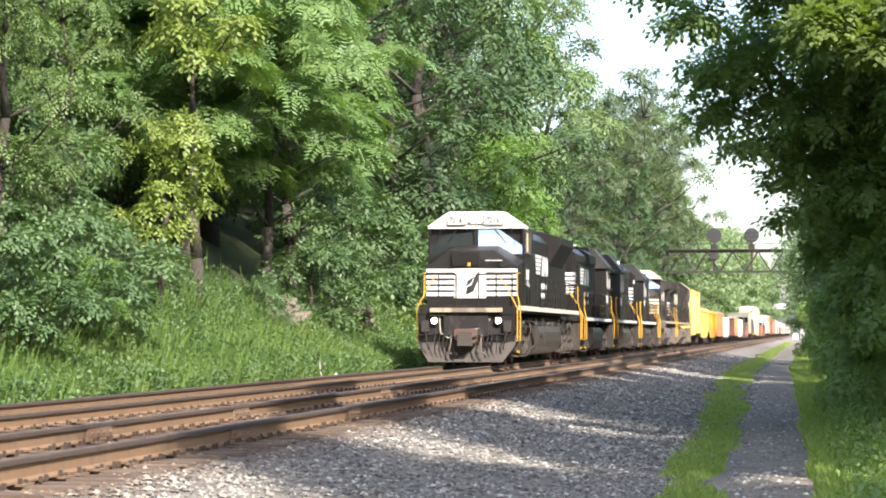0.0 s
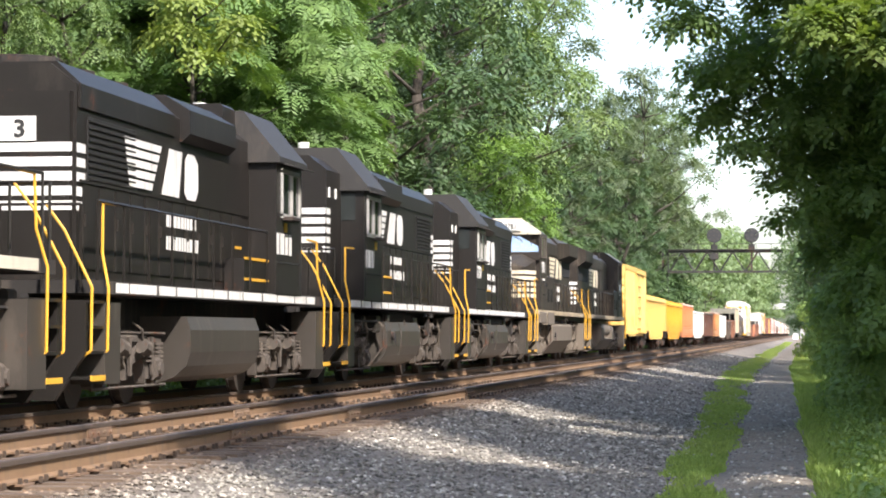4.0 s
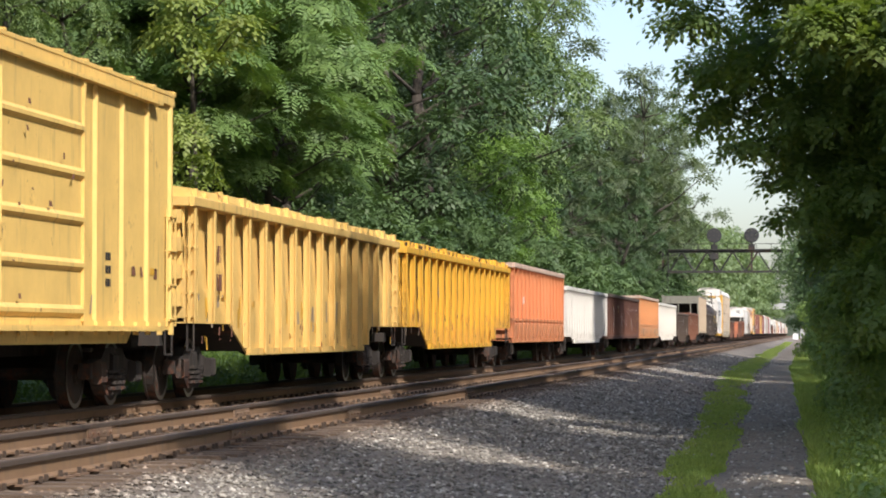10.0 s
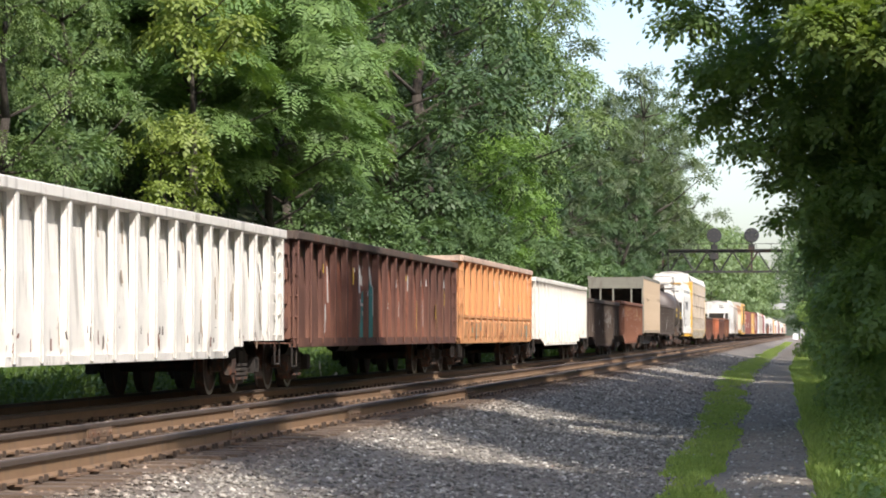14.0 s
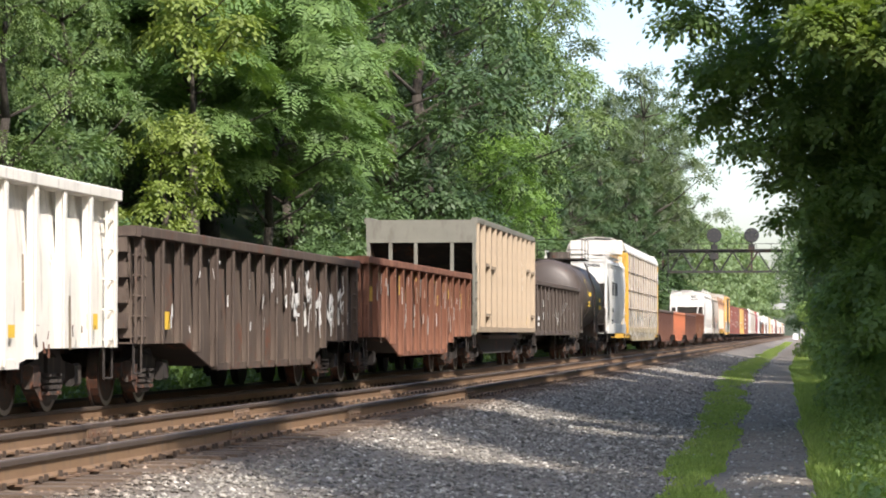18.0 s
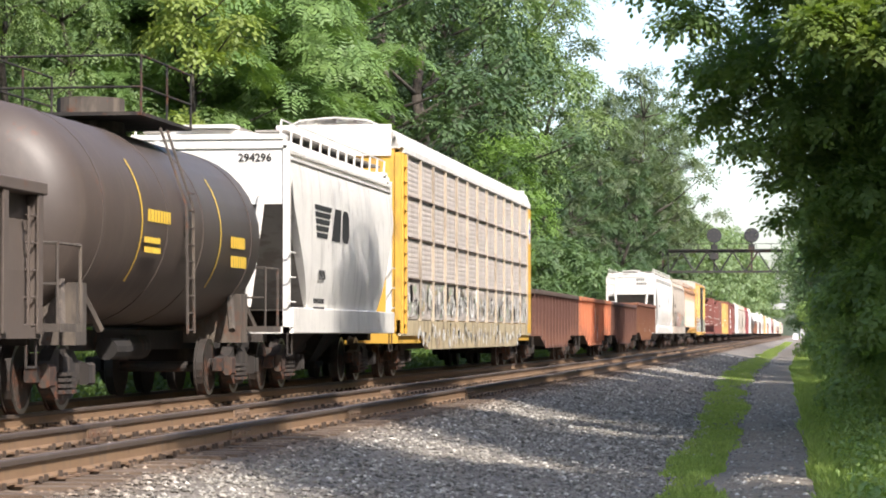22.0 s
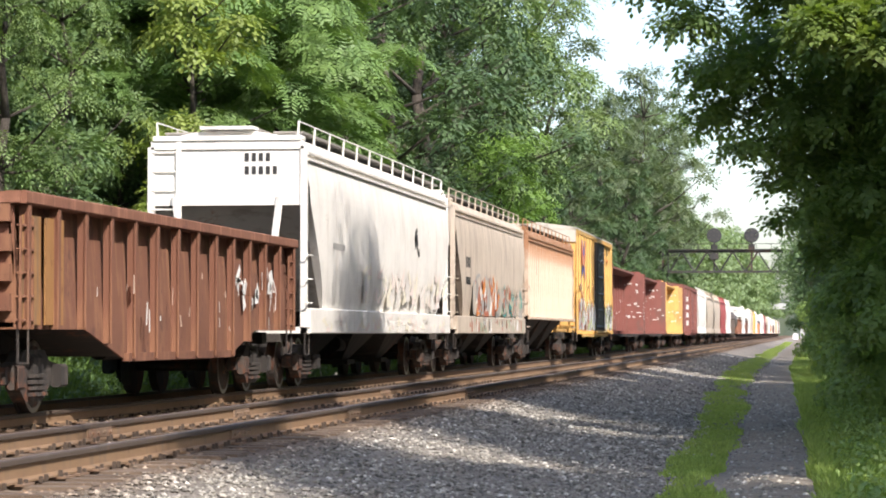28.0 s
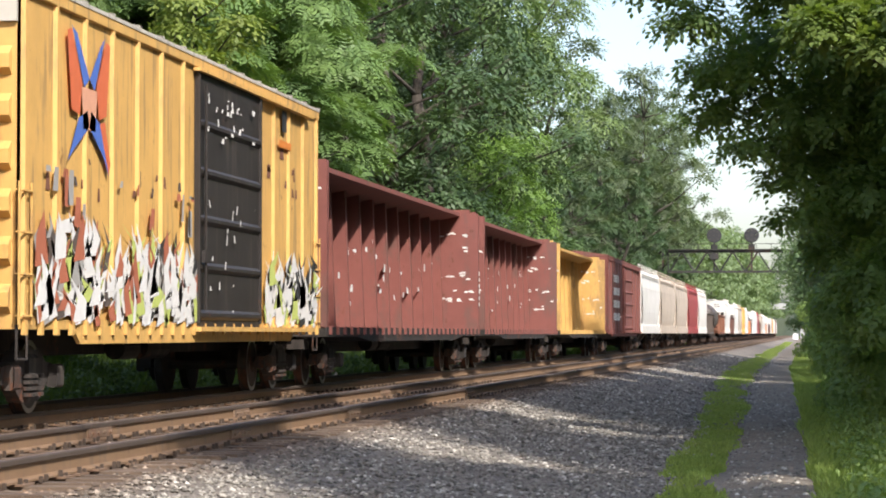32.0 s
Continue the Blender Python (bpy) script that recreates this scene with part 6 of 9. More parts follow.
def auto_rack(L, label, lod=False):
    c = car("autorack", label)
    y0, y1 = 0.45, L - 0.45
    zb, ze, hw = 1.05, 5.15, 1.5
    part("deck", Mesh().box(-hw + 0.05, hw - 0.05, y0, y1, 0.78, zb), M_RACKYEL, c)
    part("side_sill", Mesh().prism([(y0, 0.95), (y0 + 3.2, 0.95), (y0 + 4.4, 0.62), (y1 - 4.4, 0.62), (y1 - 3.2, 0.95), (y1, 0.95), (y1, 1.30), (y0, 1.30)], hw - 0.08, hw + 0.01, "x").box(-hw, -hw + 0.08, y0, y1, 0.8, 1.3), M_RACKSILL, c, "dirty cream-yellow side sill")
    part("far_side", Mesh().box(-hw, -hw + 0.05, y0, y1, 1.3, ze), M_RACKPANEL, c)
    for ya, yb in ((y0, y0 + 0.95), (y1 - 0.95, y1)):
        part("end_post", Mesh().box(hw - 0.12, hw + 0.02, ya, yb, 1.0, ze - 0.12, 0.02), M_RACKYEL, c, "bright yellow end panel")
        part("end_post", Mesh().box(-hw - 0.02, -hw + 0.12, ya, yb, 1.0, ze - 0.12), M_RACKYEL, c, "bright yellow end panel")
    nb, nr = 12, 4
    ya, yb = y0 + 0.95, y1 - 0.95
    pw, ph = (yb - ya) / nb, (ze - 0.1 - 1.32) / nr
    pm = Mesh()
    z = 0.0
    pts = []
    for k in range(8):
        pts += [(0.0, ph * (k + 0.05) / 8), (0.006, ph * (k + 0.35) / 8), (0.006, ph * (k + 0.65) / 8), (0.0, ph * (k + 0.95) / 8)]
    ps = [(x, q) for x, q in pts] + [(-0.02, ph * 0.99), (-0.02, ph * 0.01)]
    pm.prism(ps, 0.03, pw - 0.03)
    panel_me = pm.mesh("panel")
    panel_me.materials.append(M_RACKPANEL)
    for i in range(nb):
        for j in range(nr):
            part("panel", panel_me, M_RACKPANEL, c).location = (hw - 0.04, ya + i * pw, 1.32 + j * ph)
    pst = Mesh()
    for i in range(nb + 1):
        part("side_post", Mesh().box(hw - 0.05, hw + 0.03, ya + i * pw - 0.02, ya + i * pw + 0.02, 1.3, ze - 0.1), M_RACKPOST, c)
    br = Mesh()
    for j in range(1, nr):
        br.box(hw - 0.03, hw + 0.012, ya, yb, 1.32 + j * ph - 0.013, 1.32 + j * ph + 0.013)
    part("panel_rail", br, M_DARKBROWN, c)
    part("eave", Mesh().box(hw - 0.1, hw + 0.03, y0 + 0.5, y1 - 0.2, ze - 0.1, ze + 0.02), M_ROOFWHITE, c)
    roof = Mesh()
    arc = [(-hw - 0.02, ze), (-hw + 0.12, ze + 0.35), (-0.75, ze + 0.62), (0, ze + 0.68), (0.75, ze + 0.62), (hw - 0.12, ze + 0.35), (hw + 0.02, ze)]
    rn = 16
    roof = part("roof", Mesh().prism([(x * 0.985, z - 0.03) for x, z in arc], y0, y1), M_ROOFWHITE, c, "white arched steel roof")
    sheet = Mesh().prism(arc, 0, (y1 - y0) / rn - 0.02).mesh("roof_panel")
    sheet.materials.append(M_ROOFWHITE)
    for k in range(rn):
        part("roof_panel", sheet, M_ROOFWHITE, roof).location = (0, y0 + (y1 - y0) * k / rn, 0)
    for y in (y0 + 0.03, y1 - 0.09):
        part("end_door", Mesh().box(-hw + 0.13, hw - 0.13, y, y + 0.06, zb, ze + 0.05), M_RACKYEL, c)
    for y in (y0 - 0.02, y1 - 0.04):
        part("end_gable", Mesh().box(-hw + 0.2, hw - 0.2, y, y + 0.06, ze - 0.2, ze + 0.5), M_ROOFWHITE, c)
    ld = Mesh()
    for k in range(12):
        z = 1.2 + k * 0.32
        ld.rod((hw + 0.05, y0 + 0.12, z), (hw + 0.05, y0 + 0.62, z), 0.018, 5)
    for q in (0.12, 0.62):
        ld.box(hw + 0.01, hw + 0.06, y0 + q - 0.02, y0 + q + 0.02, 1.0, 5.0)
    part("ladder", ld, M_RACKYEL, c)
    lg = Mesh().prism([(y1 - 0.48 + 0.30 * math.cos(0.3927 * k), 4.3 + 0.42 * math.sin(0.3927 * k)) for k in range(16)], hw + 0.021, hw + 0.028, "x")
    part("emblem", lg, M_MARK, c, "pale oval emblem on the end panel")
    part("emblem_bar", Mesh().box(hw + 0.029, hw + 0.034, y1 - 0.53, y1 - 0.43, 3.98, 4.62).box(hw + 0.029, hw + 0.034, y1 - 0.72, y1 - 0.24, 4.24, 4.36), M_BLUE, c)
    chassis(c, L, (0.6, 0.8), 2.9, lod=lod)
    return c


def centerbeam(L, mat, label, zt=4.35, hw=1.45, lod=False, load=None):
    """Flat car with bulkheads and a ribbed centre partition."""
    c = car("centerbeam_car", label)
    rng_marks = random.Random(int(L * 10))
    y0, y1 = 0.55, L - 0.55
    part("deck", Mesh().prism([(y0, 0.94), (y0 + 3.4, 0.94), (y0 + 5.0, 0.84), (y1 - 5.0, 0.84), (y1 - 3.4, 0.94), (y1, 0.94), (y1, 1.12), (y0, 1.12)], -hw, hw, "x"), M_DARK if not lod else mat, c)
    tabs = Mesh()
    for k in range(30):
        y = y0 + 0.3 + (y1 - y0 - 0.6) * k / 29
        tabs.box(hw, hw + 0.05, y - 0.06, y + 0.06, 0.98, 1.14)
    part("lashing_tab", tabs, mat, c)["kind"] = "stuff"
    for y, d in ((y0, 1), (y1, -1)):
        a, b = sorted((y, y + d * 0.22))
        part("bulkhead", Mesh().box(-hw, hw, a, b, 1.1, zt - 0.05, 0.03), mat, c)
        if not lod:
            mk = Mesh()
            for k in range(26):
                x, z = rng_marks.uniform(0.2, 1.25), rng_marks.choice((1.9, 2.15, 2.5, 2.6, 3.3, 3.7)) + rng_marks.uniform(-0.06, 0.06)
                yy = y + d * 0.222 if d < 0 else y - 0.004
                mk.add([(x, yy, z), (x + rng_marks.uniform(0.06, 0.2), yy, z + rng_marks.uniform(-0.03, 0.03)), (x + 0.1, yy, z + 0.05), (x, yy, z + 0.04)], [(0, 1, 2, 3)])
            part("chalk_mark", mk, M_MARK, c)["kind"] = "stuff"
        part("bulkhead_cap", Mesh().box(-hw + 0.25, hw - 0.25, a, b, zt - 0.06, zt + 0.06), mat, c)
    part("roof_beam", Mesh().prism([(-0.95, zt - 0.02), (-0.95, zt - 0.12), (0, zt - 0.30), (0.95, zt - 0.12), (0.95, zt - 0.02), (0, zt + 0.10)], y0, y1), mat, c)
    n = 12
    for k in range(n + 1):
        y = y0 + 0.5 + (y1 - y0 - 1.0) * k / n
        m = Mesh().prism([(0.12, zt - 0.2), (0.40, zt - 0.2), (0.52, 1.12), (0.12, 1.12)], y - 0.09, y + 0.09)
        m.prism([(-0.12, zt - 0.2), (-0.34, zt - 0.2), (-0.40, 1.12), (-0.12, 1.12)], y - 0.04, y + 0.04)
        part("partition_post", m, mat, c)
    part("partition", Mesh().box(-0.12, 0.12, y0 + 0.2, y1 - 0.2, 1.12, zt - 0.2), mat, c)
    chassis(c, L, (0.6, 0.9), 2.6, lod=lod)
    return c


# ---- locomotives
def loco_truck_mesh(axles, wb):
    """Cast side frames with pedestals and openings, tied by transoms."""
    mb = Mesh()
    half = wb * (axles - 1) / 2
    for s in (1, -1):
        a, b = sorted((s * 1.02, s * 1.16))
        prof = [(-half - 0.62, 0.92), (-half - 0.62, 0.70)]
        for k in range(axles):
            y = -half + wb * k
            prof += [(y - 0.42, 0.66), (y - 0.34, 0.30), (y - 0.22, 0.26), (y - 0.19, 0.52), (y + 0.19, 0.52), (y + 0.22, 0.26), (y + 0.34, 0.30), (y + 0.42, 0.66)]
            if k < axles - 1:
                prof += [(y + wb * 0.5 - 0.3, 0.56), (y + wb * 0.5 + 0.3, 0.56)]
        prof += [(half + 0.62, 0.70), (half + 0.62, 0.92), (half * 0.5, 0.98), (half * 0.2, 1.06), (-half * 0.2, 1.06), (-half * 0.5, 0.98)]
        mb.prism(prof, a, b, "x")
        a, b = sorted((s * 1.0, s * 1.22))
        for k in range(axles - 1):
            y = -half + wb * (k + 0.5)
            mb.box(a, b, y - 0.5, y + 0.5, 0.86, 0.98, 0.03)
            mb.box(min(s * 1.14, s * 1.2), max(s * 1.14, s * 1.2), y - 0.08, y + 0.08, 0.5, 0.9)
            mb.rod((s * 1.17, y - 0.55, 0.88), (s * 1.17, y - 0.1, 0.52), 0.035, 5)
            mb.rod((s * 1.17, y + 0.55, 0.88), (s * 1.17, y + 0.1, 0.52), 0.035, 5)
        mb.rod((s * 1.22, -half - 0.6, 0.27), (s * 1.22, half + 0.6, 0.27), 0.022, 5)
        mb.rod((s * 1.19, -half - 0.7, 1.0), (s * 1.19, half + 0.7, 1.02), 0.02, 5)
    mb.box(-0.9, 0.9, -half - 0.5, half + 0.5, 0.6, 0.95)
    return mb.mesh("truck_frame")


def journal_mesh():
    mb = Mesh()
    for s in (1,):
        a, b = sorted((s * 1.12, s * 1.30))
        mb.box(a, b, -0.17, 0.17, 0.34, 0.66, 0.05)
        mb.rod((s * 1.28, 0, 0.5), (s * 1.34, 0, 0.5), 0.1, 10)
        mb.rod((s * 1.22, -0.13, 0.66), (s * 1.22, -0.10, 0.86), 0.03, 5)
    return mb.mesh("journal_box")


def coil_mesh():
    mb = Mesh()
    for s in (1,):
        for y in (-0.27, 0.27):
            for j in range(5):
                mb.rod((s * 1.2, y, 0.60 + j * 0.06), (s * 1.2, y, 0.632 + j * 0.06), 0.085, 8)
    return mb.mesh("coil_spring")


def brake_mesh():
    mb = Mesh()
    for s in (1,):
        mb.rod((s * 1.25, -0.28, 0.84), (s * 1.25, 0.02, 0.80), 0.115, 10)
        mb.rod((s * 1.25, 0.02, 0.80), (s * 1.25, 0.34, 0.72), 0.03, 5)
        mb.rod((s * 1.25, 0.34, 0.95), (s * 1.25, 0.38, 0.42), 0.035, 5)
        mb.box(min(s * 1.0, s * 1.2), max(s * 1.0, s * 1.2), 0.33, 0.46, 0.36, 0.56)
        mb.pipe([(s * 1.28, -0.26, 0.9), (s * 1.3, -0.35, 1.05), (s * 1.2, -0.5, 1.15)], 0.018)
    return mb.mesh("brake_cylinder")


M_SILLWHITE = paint("sill_cream", (0.68, 0.62, 0.50), 0.12, 0.3, 0.6)
M_GECREAM = paint("aged_cream", (0.76, 0.67, 0.50), 0.04, 0.3, 0.55)
M_CREAM = paint("cream_edge", (0.44, 0.36, 0.25), 0.25, 0.55, 0.65)
M_SHADE = paint("sun_shade", (0.7, 0.62, 0.42), 0.02, 0.2, 0.6)
M_CABLE = plain("cable_grey", (0.42, 0.38, 0.33), 0.7)
M_PLOW = paint("plow_dust", (0.075, 0.063, 0.052), 0.2, 0.5, 0.8)
M_RUSTY = paint("coupler_rust", (0.13, 0.075, 0.055), 0.4, 0.3, 0.85)
M_GLOSSROOF = paint("cab_roof_dull", (0.03, 0.028, 0.026), 0.05, 0.2, 0.6)
GEAR = {}
for gear_name, gear_mat in (("dark", M_UNDER), ("dusty", M_LTANK2)):
    GEAR[gear_name] = [loco_truck_mesh(3, 1.86), loco_truck_mesh(2, 2.74), journal_mesh(), coil_mesh(), brake_mesh()]
    for gear_me in GEAR[gear_name]:
        gear_me.materials.append(gear_mat)


def loco_truck(c, y, axles, wb, gear="dark"):
    t3, t2, journal, coil, brake = GEAR[gear]
    t = part("truck", t3 if axles == 3 else t2, M_UNDER, c)
    t.location = (0, y, 0)
    half = wb * (axles - 1) / 2
    for k in range(axles):
        yk = -half + wb * k
        axle(part("wheelset", WSL, M_WHEEL, t), yk, 0.51)
        for turn in (0, 180):
            for name, me, dy in (("journal_box", journal, 0), ("coil_spring", coil, 0), ("brake_cylinder", brake, 0.62 if k < axles - 1 else -0.9)):
                p = part(name, me, M_UNDER, t)
                p.location, p.rotation_euler = (0, yk + dy, 0), (0, 0, radians(turn))
                if name == "coil_spring":
                    p["kind"] = "stuff"


def loco_clutter(c, L, sill, seed, tank):
    """Pipes, hangers, hoses and boxes below the side sill."""
    rng = random.Random(seed)
    z1 = sill[0]
    part("air_pipe", Mesh().pipe([(1.34, 1.6, z1 - 0.12), (1.34, L * 0.33, z1 - 0.12), (1.30, L * 0.34, z1 - 0.22), (1.30, L - 1.6, z1 - 0.22)], 0.025), M_DARK, c)
    part("air_pipe", Mesh().pipe([(1.26, 2.0, z1 - 0.3), (1.26, L - 2.0, z1 - 0.26)], 0.018), M_UNDER, c)
    for k in range(11):
        y = 1.8 + (L - 3.6) * (k + rng.uniform(0.1, 0.8)) / 11
        kind = k % 4
        if kind == 0:
            part("hanger", Mesh().box(1.28, 1.38, y, y + 0.28, z1 - 0.42, z1 + 0.02), M_LTANK if k % 8 else M_DARK, c)
        elif kind == 1:
            part("valve", Mesh().rod((1.3, y, z1 - 0.2), (1.42, y, z1 - 0.2), 0.07, 8).box(1.2, 1.36, y - 0.14, y + 0.14, z1 - 0.34, z1 - 0.16, 0.02), M_UNDER, c)
        elif kind == 2:
            part("sand_hose", Mesh().pipe([(1.3, y, z1), (1.36, y + 0.1, z1 - 0.35), (1.3, y + 0.25, z1 - 0.6), (1.15, y + 0.3, 0.45)], 0.024), M_LTANK2, c)
        else:
            part("gear_box", Mesh().box(1.0, 1.34, y, y + 0.5, z1 - 0.36, z1, 0.03), M_LTANK, c)
    for y in (tank[0] - 0.25, tank[1] + 0.2):
        part("drain_pipe", Mesh().pipe([(1.2, y, z1), (1.42, y, z1 - 0.25), (1.40, y + 0.12, 0.7), (1.1, y + 0.1, 0.3)], 0.03), M_UNDER, c)


def emblem(c, x, y, z, h, side=1, mat=None, wide=2.3):
    """The company's mark as plain shapes: a stack of slant-cut bars and three leaning blocks."""
    mat = mat or M_WHITE
    e = None
    def quad(pts):
        vs = [(x, y + side * p * wide * h, z + q * h) for p, q in pts] + [(x + side * 0.004, y + side * p * wide * h, z + q * h) for p, q in pts]
        n = len(pts)
        return Mesh().add(vs, [tuple(range(n, 2 * n))] + [(i, (i + 1) % n, n + (i + 1) % n, n + i) for i in range(n)])
    for k in range(5):
        q0, q1 = 1 - 0.205 * k - 0.15, 1 - 0.205 * k
        left = lambda q: 0.16 * (1 - q)
        right = lambda q: 1.20 - 0.34 * (1 - q)
        bar = quad([(left(q0), q0), (right(q0), q0), (right(q1), q1), (left(q1), q1)])
        if e is None:
            e = part("emblem", bar, mat, c, "company mark of slanted bars and blocks")
        else:
            part("emblem_bar", bar, mat, e)
    for pts in ([(1.20, 0.0), (1.80, 0.0), (1.92, 1.0), (1.46, 1.0)], [(2.0, 0.14), (2.10, 0.0), (2.40, 0.0), (2.52, 0.24), (2.50, 0.82), (2.36, 1.0), (2.12, 1.0), (2.02, 0.86)]):
        part("emblem_block", quad(pts), mat, e)
    return e


def name_bars(c, x, y, z, w, h, side=1):
    return text_bars(c, x, y, z, w, h, 2, M_WHITE, 5, "nameplate", side)


def loco_common(c, L, mat, axles, sill=(1.38, 1.68), tank=(8.6, 14.4), blunt=False, grime=None):
    grime = grime or M_LTANK
    wb = 1.86 if axles == 3 else 2.74
    off = 3.9 if axles == 3 else 3.75
    part("frame", Mesh().box(-1.5, 1.5, 0.75, L - 0.75, sill[1] - 0.17, sill[1]).box(-0.7, 0.7, 0.4, L - 0.4, 0.95, sill[1] - 0.17), M_DARK if not blunt else mat, c)
    rng = random.Random(int(L * 7))
    if axles == 3:
        for s in (1, -1):
            part("edge_stripe", Mesh().box(min(s * 1.5, s * 1.545), max(s * 1.5, s * 1.545), 1.5, L - 1.6, sill[1] - 0.15, sill[1] - 0.005), M_CREAM if blunt else M_SILLWHITE, c, "worn cream sill stripe")
    else:
        y = 1.9
        while y < L - 2.2:
            d = rng.uniform(0.7, 1.5)
            for s in (1, -1):
                part("edge_stripe", Mesh().box(min(s * 1.5, s * 1.506), max(s * 1.5, s * 1.506), y, min(L - 2.0, y + d), sill[1] - 0.15, sill[1] - 0.02), M_WHITE, c, "worn white sill stripe")
            y += d + rng.uniform(0.06, 0.25)
    for y, d in ((0.0, 1), (L, -1)):
        a, b = sorted((y - 0.05 * d, y + 0.25 * d))
        a2, b2 = sorted((y + d * 0.25, y + d * 0.9))
        part("coupler", Mesh().loft([[(q * 0.22, a if d > 0 else b, z) for q, z in ((-1, 0.62), (1, 0.62), (1, 1.05), (-1, 1.05))],
                                     [(q * 0.22, b if d > 0 else a, z) for q, z in ((-1, 0.62), (1, 0.62), (1, 1.05), (-1, 1.05))],
                                     [(q * 0.13, b2 if d > 0 else a2, z) for q, z in ((-1, 0.72), (1, 0.72), (1, 0.98), (-1, 0.98))]]), M_UNDER, c)
    gear = "dusty" if blunt else "dark"
    loco_truck(c, off, axles, wb, gear)
    loco_truck(c, L - off, axles, wb, gear)
    loco_clutter(c, L, sill, int(L * 13), tank)
    ta, tb = tank
    if blunt:
        # slab-sided tank; the long unit's has a bay on each side with two air tanks in it
        slab = [(-1.40, 1.34), (-1.48, 1.26), (-1.48, 0.74), (-1.10, 0.28), (1.10, 0.28), (1.48, 0.74), (1.48, 1.26), (1.40, 1.34)]
        if L > 22:
            tray = [(-1.48, 0.80), (-1.48, 0.74), (-1.10, 0.28), (1.10, 0.28), (1.48, 0.74), (1.48, 0.80), (0.8, 0.81), (0.8, 1.3), (-0.8, 1.3), (-0.8, 0.81)]
            tk = part("fuel_tank", Mesh().prism(slab, ta, ta + 1.35), grime, c, "dusty slab-sided fuel tank")
            part("tank_tray", Mesh().prism(tray, ta + 1.35, tb - 1.5), grime, tk)
            part("tank_end", Mesh().prism(slab, tb - 1.5, tb), grime, tk)
            for s in (1, -1):
                q = (tb - ta - 2.85) / 2
                for k in range(2):
                    y0 = ta + 1.42 + k * q
                    at = part("air_tank", Mesh().rod((s * 1.14, y0, 1.16), (s * 1.14, y0 + q - 0.14, 1.16), 0.32, 16), grime, c, "dusty cylindrical air tank")
                    for yk in (0.25, 0.75):
                        part("cradle", Mesh().prism([(s * 0.84, 0.81), (s * 1.42, 0.81), (s * 1.32, 1.0), (s * 0.9, 0.98)], y0 + q * yk - 0.06, y0 + q * yk + 0.06), grime, at)
        else:
            tk = part("fuel_tank", Mesh().prism(slab, ta, tb + 0.4), grime, c, "dusty slab-sided fuel tank")
    else:
        tk = part("fuel_tank", Mesh().prism([(-1.40, 1.25), (-1.47, 1.05), (-1.47, 0.72), (-1.40, 0.52), (-1.22, 0.36), (-0.95, 0.27), (0.95, 0.27), (1.22, 0.36), (1.40, 0.52), (1.47, 0.72), (1.47, 1.05), (1.40, 1.25)], ta, tb), grime, c, "grimy rounded fuel tank")
    if not blunt:
        part("tank_band", Mesh().prism([(1.40, 1.26), (1.48, 1.05), (1.48, 0.72), (1.41, 0.51), (1.39, 0.53), (1.46, 0.72), (1.46, 1.05), (1.39, 1.24)], ta + 1.9, ta + 1.95), M_UNDER, tk)
    part("filler", Mesh().rod((1.46, ta + 0.6, 0.95), (1.54, ta + 0.6, 0.95), 0.09, 10), M_DARK, tk)
    part("gauge", Mesh().box(1.46, 1.49, ta + 1.0, ta + 1.15, 0.75, 1.0), M_DARK, tk)
    part("air_reservoir", Mesh().rod((1.18, ta + 0.3, 1.36), (1.18, tb - 0.4, 1.36), 0.15, 12), M_DARK, c)
    for k in range(7):
        y = 2.0 + (L - 4.0) * k / 6
        part("gear_box", Mesh().box(0.7, 1.3, y, y + 0.35, 1.05, sill[0], 0.03), M_DARK, c)
    for y, d in ((0.55, 1), (L - 0.55, -1)):
        a, b = sorted((y, y + d * 0.12))
        pl = Mesh().prism([(-1.5, 1.4), (1.5, 1.4), (1.5, 0.75), (1.1, 0.16), (-1.1, 0.16), (-1.5, 0.75)], a, b)
        part("pilot", pl, mat, c, "steel pilot plate")
        for k in range(4):
            z = 0.42 + k * 0.32
            a, b = sorted((y + d * 0.08, y + d * 0.75))
            for s in (1, -1):
                xa, xb = sorted((s * 1.15, s * 1.54))
                part("step", Mesh().box(xa, xb, a, b, z, z + 0.04), mat, c)
        for s in (1, -1):
            xa, xb = sorted((s * 1.10, s * 1.16))
            part("step_well", Mesh().box(xa, xb, min(y + d * 0.08, y + d * 0.75), max(y + d * 0.08, y + d * 0.75), 0.42, 1.4), grime, c)
            part("step_side", Mesh().box(min(s * 1.1, s * 1.55), max(s * 1.1, s * 1.55), min(y + d * 0.75, y + d * 1.5), max(y + d * 0.75, y + d * 1.5), 0.35, 1.4), grime, c)
            zt = sill[1]
            part("step_edge", Mesh().box(min(s * 1.545, s * 1.56), max(s * 1.545, s * 1.56), min(y + d * 0.08, y + d * 0.75), max(y + d * 0.08, y + d * 0.75), 0.40, 0.47), M_YELLOWBAR, c, "yellow step edge")
            part("grab_rail", Mesh().pipe([(s * 1.46, y + d * 0.08, 0.72), (s * 1.56, y + d * 0.06, 0.78), (s * 1.57, y + d * 0.06, zt - 0.1), (s * 1.2, y + d * 0.1, zt + 0.62), (s * 0.95, y + d * 0.12, zt + 0.95)], 0.02, 6), M_YELLOWBAR, c, "yellow step handrail")
